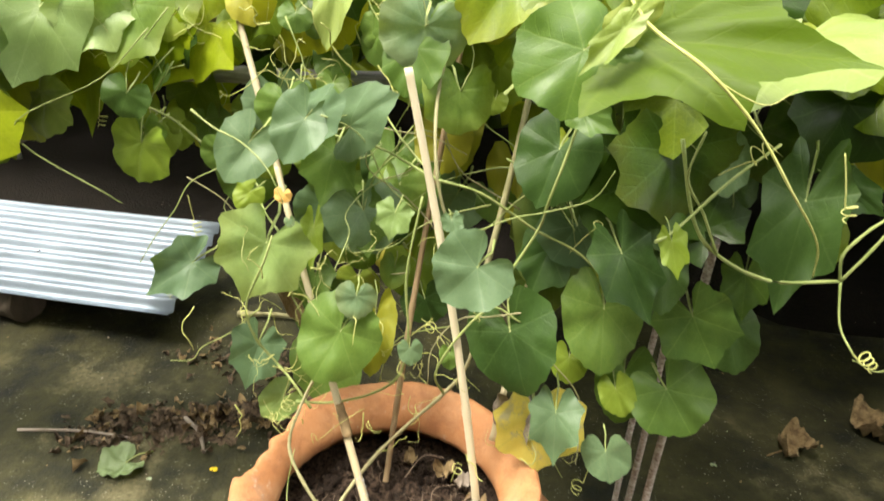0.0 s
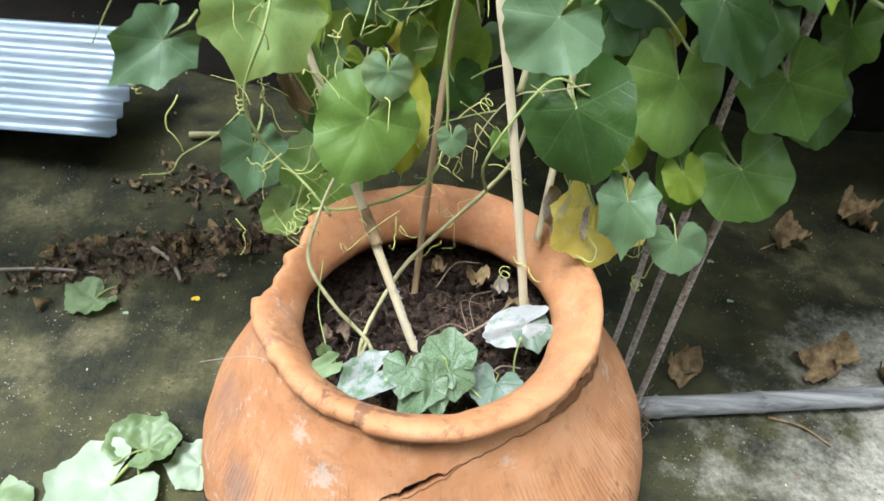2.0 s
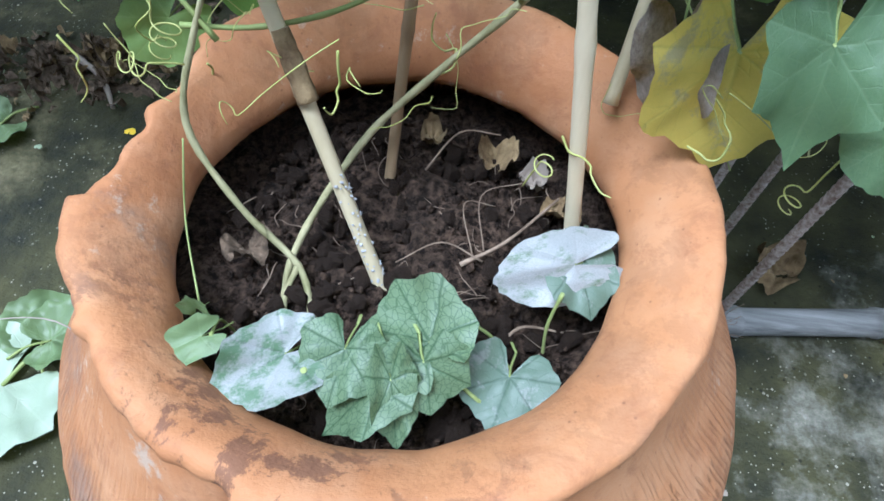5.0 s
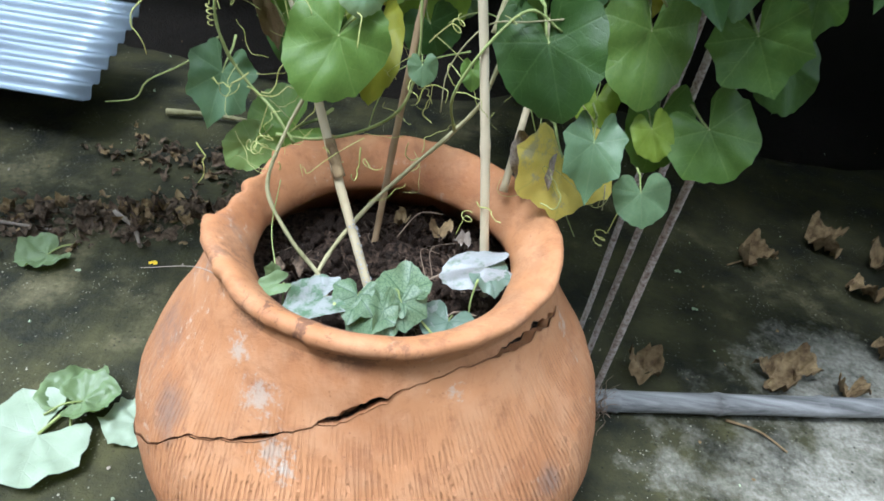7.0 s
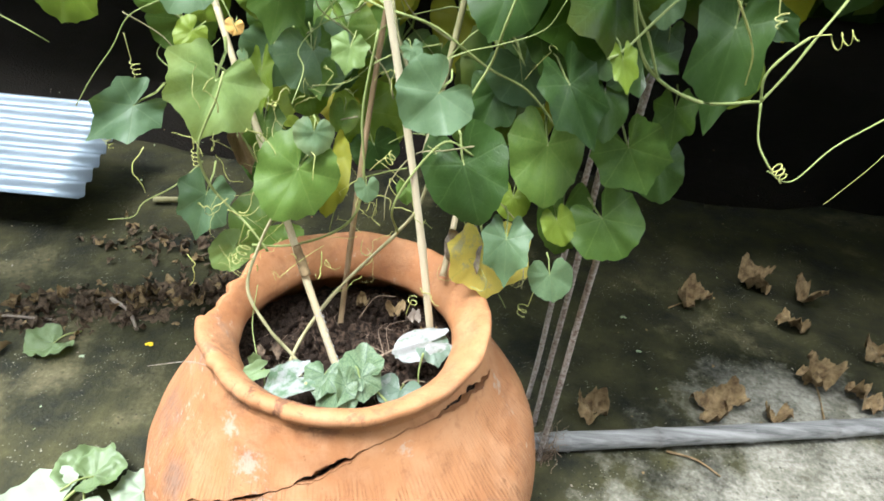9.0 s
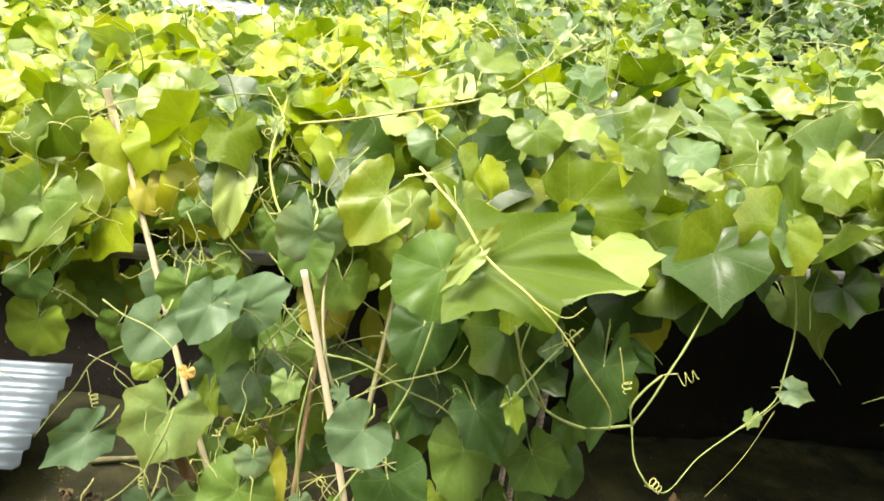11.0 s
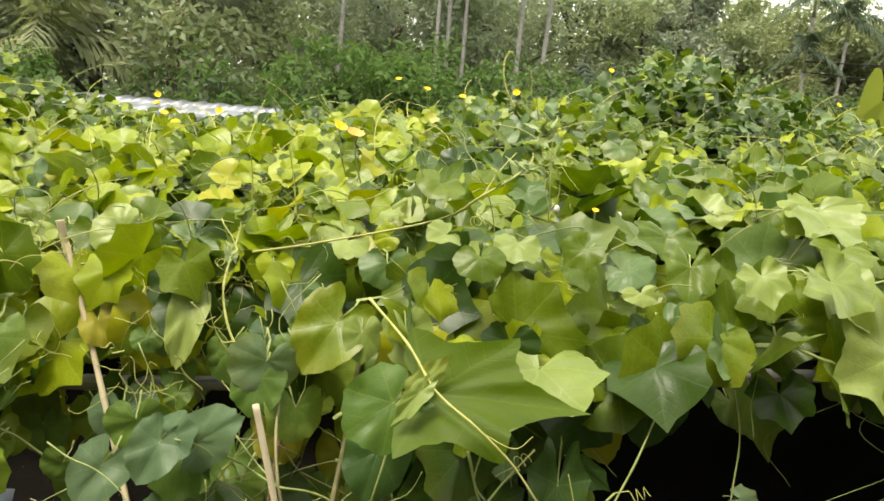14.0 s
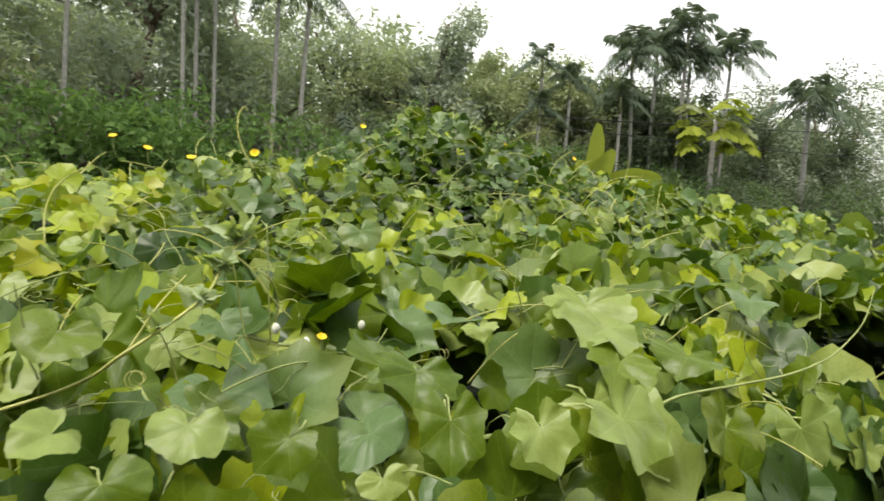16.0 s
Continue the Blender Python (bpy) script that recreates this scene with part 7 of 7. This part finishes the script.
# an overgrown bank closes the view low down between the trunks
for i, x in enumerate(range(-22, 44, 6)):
    broadleaf(x + dice.uniform(-1, 1), 25.5 + dice.uniform(-1, 1), 4.6 + dice.uniform(-0.5, 0.5), 3.6, ["hazed_dark", "hazed_green"], 640 + i, 5500, 0.17, "dense overgrown shrub behind the trees", 0.05, "shrub")
# areca palms
for i, (x, y, h, lx, ly, f, l, r) in enumerate(((-0.80, 14, 6.6, 0.20, 0, 9, 1.1, 0.05), (1.38, 14, 7.4, 0.03, 0.0, 8, 1.1, 0.045), (1.66, 14.5, 7.8, 0.06, 0.0, 8, 1.1, 0.045), (2.02, 14.4, 7.4, 0.06, 0.0, 8, 1.1, 0.045), (3.15, 14, 6.35, 0.15, 0, 10, 1.1, 0.055), (3.66, 14, 6.35, 0.30, 0, 11, 1.1, 0.055),
                                                (12.6, 18, 6.5, 0.15, 0, 5, 1.0, 0.06), (13.7, 18, 5.9, 0.2, 0, 6, 1.0, 0.06), (12.4, 17.8, 4.9, 0.15, 0, 5, 1.0, 0.06), (18.7, 18, 8.3, 0.4, 0, 8, 1.15, 0.07), (18.0, 18.6, 7.6, 0.2, 0, 7, 1.15, 0.07), (16.9, 18.2, 7.2, -0.2, 0, 8, 1.15, 0.07), (21.2, 18.2, 7.8, 0.4, 0, 8, 1.2, 0.07), (19.7, 18.6, 7.4, 0.2, 0, 8, 1.15, 0.07), (16.0, 18, 5.6, 0.1, 0, 6, 1.1, 0.06))):
    palm(x, y, h - 0.35, 700 + i, (lx, ly), f + (8 if x > 16.5 else 4), l * (1.55 if x > 16.5 else 1.2), r, sag=0.68)
# coconut palms with long drooping fronds
palm(-6.3, 12.8, 2.7, 740, (0.2, 0), 12, 2.6, 0.10, "coconut palm with long drooping fronds", "coconut_palm", 0.75, "hazed_olive")
palm(26.2, 18.2, 6.0, 741, (0.2, 0), 15, 2.5, 0.13, "coconut palm with long drooping fronds", "coconut_palm", 0.7)
palm(6.3, 17.5, 2.6, 742, (0.1, 0), 8, 2.0, 0.08, "young palm with arching feathery fronds", "young_palm", 0.6)


def papaya(x, y, h, seed):
    """A papaya tree: pale stem, long stalks, lobed hanging leaves."""
    dice2 = random.Random(seed)
    base = thing("papaya_tree", x, y, -0.04, "papaya tree with yellowing drooping leaves", "tree")
    bm = bmesh.new()
    tube(bm, smooth_path([(x, y, -0.05), (x + 0.1, y, h * 0.5), (x + 0.25, y, h)], 5), 0.13, 0.08, 8, 0.05)
    part("trunk", bm, PALM_BARK, base)
    for i in range(24):
        a, up = dice2.uniform(0, 6.283), dice2.uniform(-0.7, 0.8)
        root = Vector((x + 0.25, y, h - dice2.random() * 0.25))
        way = Vector((math.cos(a), math.sin(a), up)).normalized()
        end = root + way * dice2.uniform(0.8, 1.5)
        bm = bmesh.new()
        tube(bm, smooth_path([root, root.lerp(end, 0.5) + Vector((0, 0, 0.08)), end], 4), 0.016, 0.01, 5)
        for k in range(7):
            b = (k - 3) * 0.52
            d = (way * math.cos(b) + way.cross(Vector((0, 0, 1))).normalized() * math.sin(b) + Vector((0, 0, -0.75))).normalized()
            w = d.cross(Vector((dice2.gauss(0, 0.3), dice2.gauss(0, 0.3), 1))).normalized() * 0.15
            l = dice2.uniform(0.55, 0.80)
            v = [bm.verts.new(p) for p in (end, end + d * l * 0.35 + w, end + d * l * 0.6 + w * 0.5, end + d * l * 0.75 + w * 0.9, end + d * l, end + d * l * 0.75 - w * 0.9, end + d * l * 0.6 - w * 0.5, end + d * l * 0.35 - w)]
            bm.faces.new(v)
        part("frond", bm, FAR["papaya_green" if i % 3 else "hazed_olive"], base)


papaya(19.0, 16.6, 5.2, 801)


def banana_leaf(parent, root, way, length, width, sag, seed):
    """A broad paddle leaf with a rib, frayed along its edge."""
    dice2 = random.Random(seed)
    root, way = Vector(root), Vector(way).normalized()
    side = way.cross(Vector((0.2, -1, 0.1))).normalized()
    bm, rows = bmesh.new(), []
    for j in range(13):
        t = j / 12
        q = root + way * length * t + Vector((0.25 * sag * t * t, 0, -sag * length * t * t))
        w = width * math.sin(math.pi * (0.06 + 0.9 * t)) ** 0.6 * (1 - 0.12 * dice2.random())
        rows.append([bm.verts.new(q + side * w * s + Vector((0, -0.12 * w * abs(s), -0.25 * w * abs(s)))) for s in (-1, -0.5, 0, 0.5, 1)])
    for lo, hi in zip(rows, rows[1:]):
        for k in range(4):
            bm.faces.new((lo[k], lo[k + 1], hi[k + 1], hi[k])).smooth = True
    part("leaf_blade", bm, FAR["papaya_green"], parent)


banana = thing("banana_plant", 6.6, 7.4, -0.04, "young banana plant with broad bright leaves", "banana plant")
bm = bmesh.new()
tube(bm, smooth_path([(6.6, 7.4, -0.05), (6.62, 7.4, 1.2), (6.65, 7.4, 2.25)], 4), 0.09, 0.05, 8)
part("stalk", bm, FAR["papaya_green"], banana)
for i, (w, l, wd, s) in enumerate((((-0.35, 0, 1), 1.0, 0.14, 0.5), ((0.05, 0, 1), 1.05, 0.16, 0.1), ((0.3, 0, 1), 0.95, 0.15, 0.3), ((1, 0, 0.45), 1.5, 0.16, 0.35), ((0.8, -0.2, 0.7), 1.2, 0.15, 0.4), ((-0.9, 0, 0.5), 1.0, 0.15, 0.5))):
    banana_leaf(banana, (6.65, 7.4, 2.05), w, l * 1.15, wd * 1.35, s, 820 + i)

# the zinc roof behind the vines
shed = thing("zinc_roof", -1.9, 7.4, 0.0, "low whitish corrugated zinc roof behind the vines", "roof")
for k in range(2):
    bm = bmesh.new()
    n, m = 96, 2
    rows = []
    for j in range(m + 1):
        v = j / m
        rows.append([bm.verts.new((-4.6 + 3.9 * i / n, 7.1 + (1.3 * v if k == 0 else 1.3 + 1.3 * v), (1.86 + 0.24 * v if k == 0 else 2.10 - 0.24 * v) - 0.015 * (i / n) * 2 + 0.012 * math.cos(i * math.pi / 3))) for i in range(n + 1)])
    for lo, hi in zip(rows, rows[1:]):
        for i in range(n):
            bm.faces.new((lo[i], lo[i + 1], hi[i + 1], hi[i])).smooth = True
    bmesh.ops.solidify(bm, geom=bm.faces[:], thickness=0.004)
    part("roof_sheet", bm, ROOF_ZINC, shed)
for x in (-4.4, -1.0):
    for y in (7.2, 9.6):
        bm = bmesh.new()
        tube(bm, [(x, y, -0.05), (x, y, 0.9), (x, y, 1.78)], 0.05, 0.045, 8)
        part("post", bm, BARK, shed)

# the cables run from a palm's trunk past the trees
for i, (a, b, s) in enumerate((((12.5, 17.7, 4.55), (46.0, 15.0, 4.9), 0.35), ((12.5, 17.7, 4.85), (46.0, 15.0, 6.6), 0.3))):
    base = thing("overhead_cable", *a, "thin black overhead cable crossing before the trees", "cable", "cables")
    bm = bmesh.new()
    tube(bm, [Vector(a).lerp(Vector(b), t) - Vector((0, 0, s * 4 * t * (1 - t))) for t in np.linspace(0, 1, 16)], 0.018, 0.018, 5)
    part("wire", bm, CABLE, base)
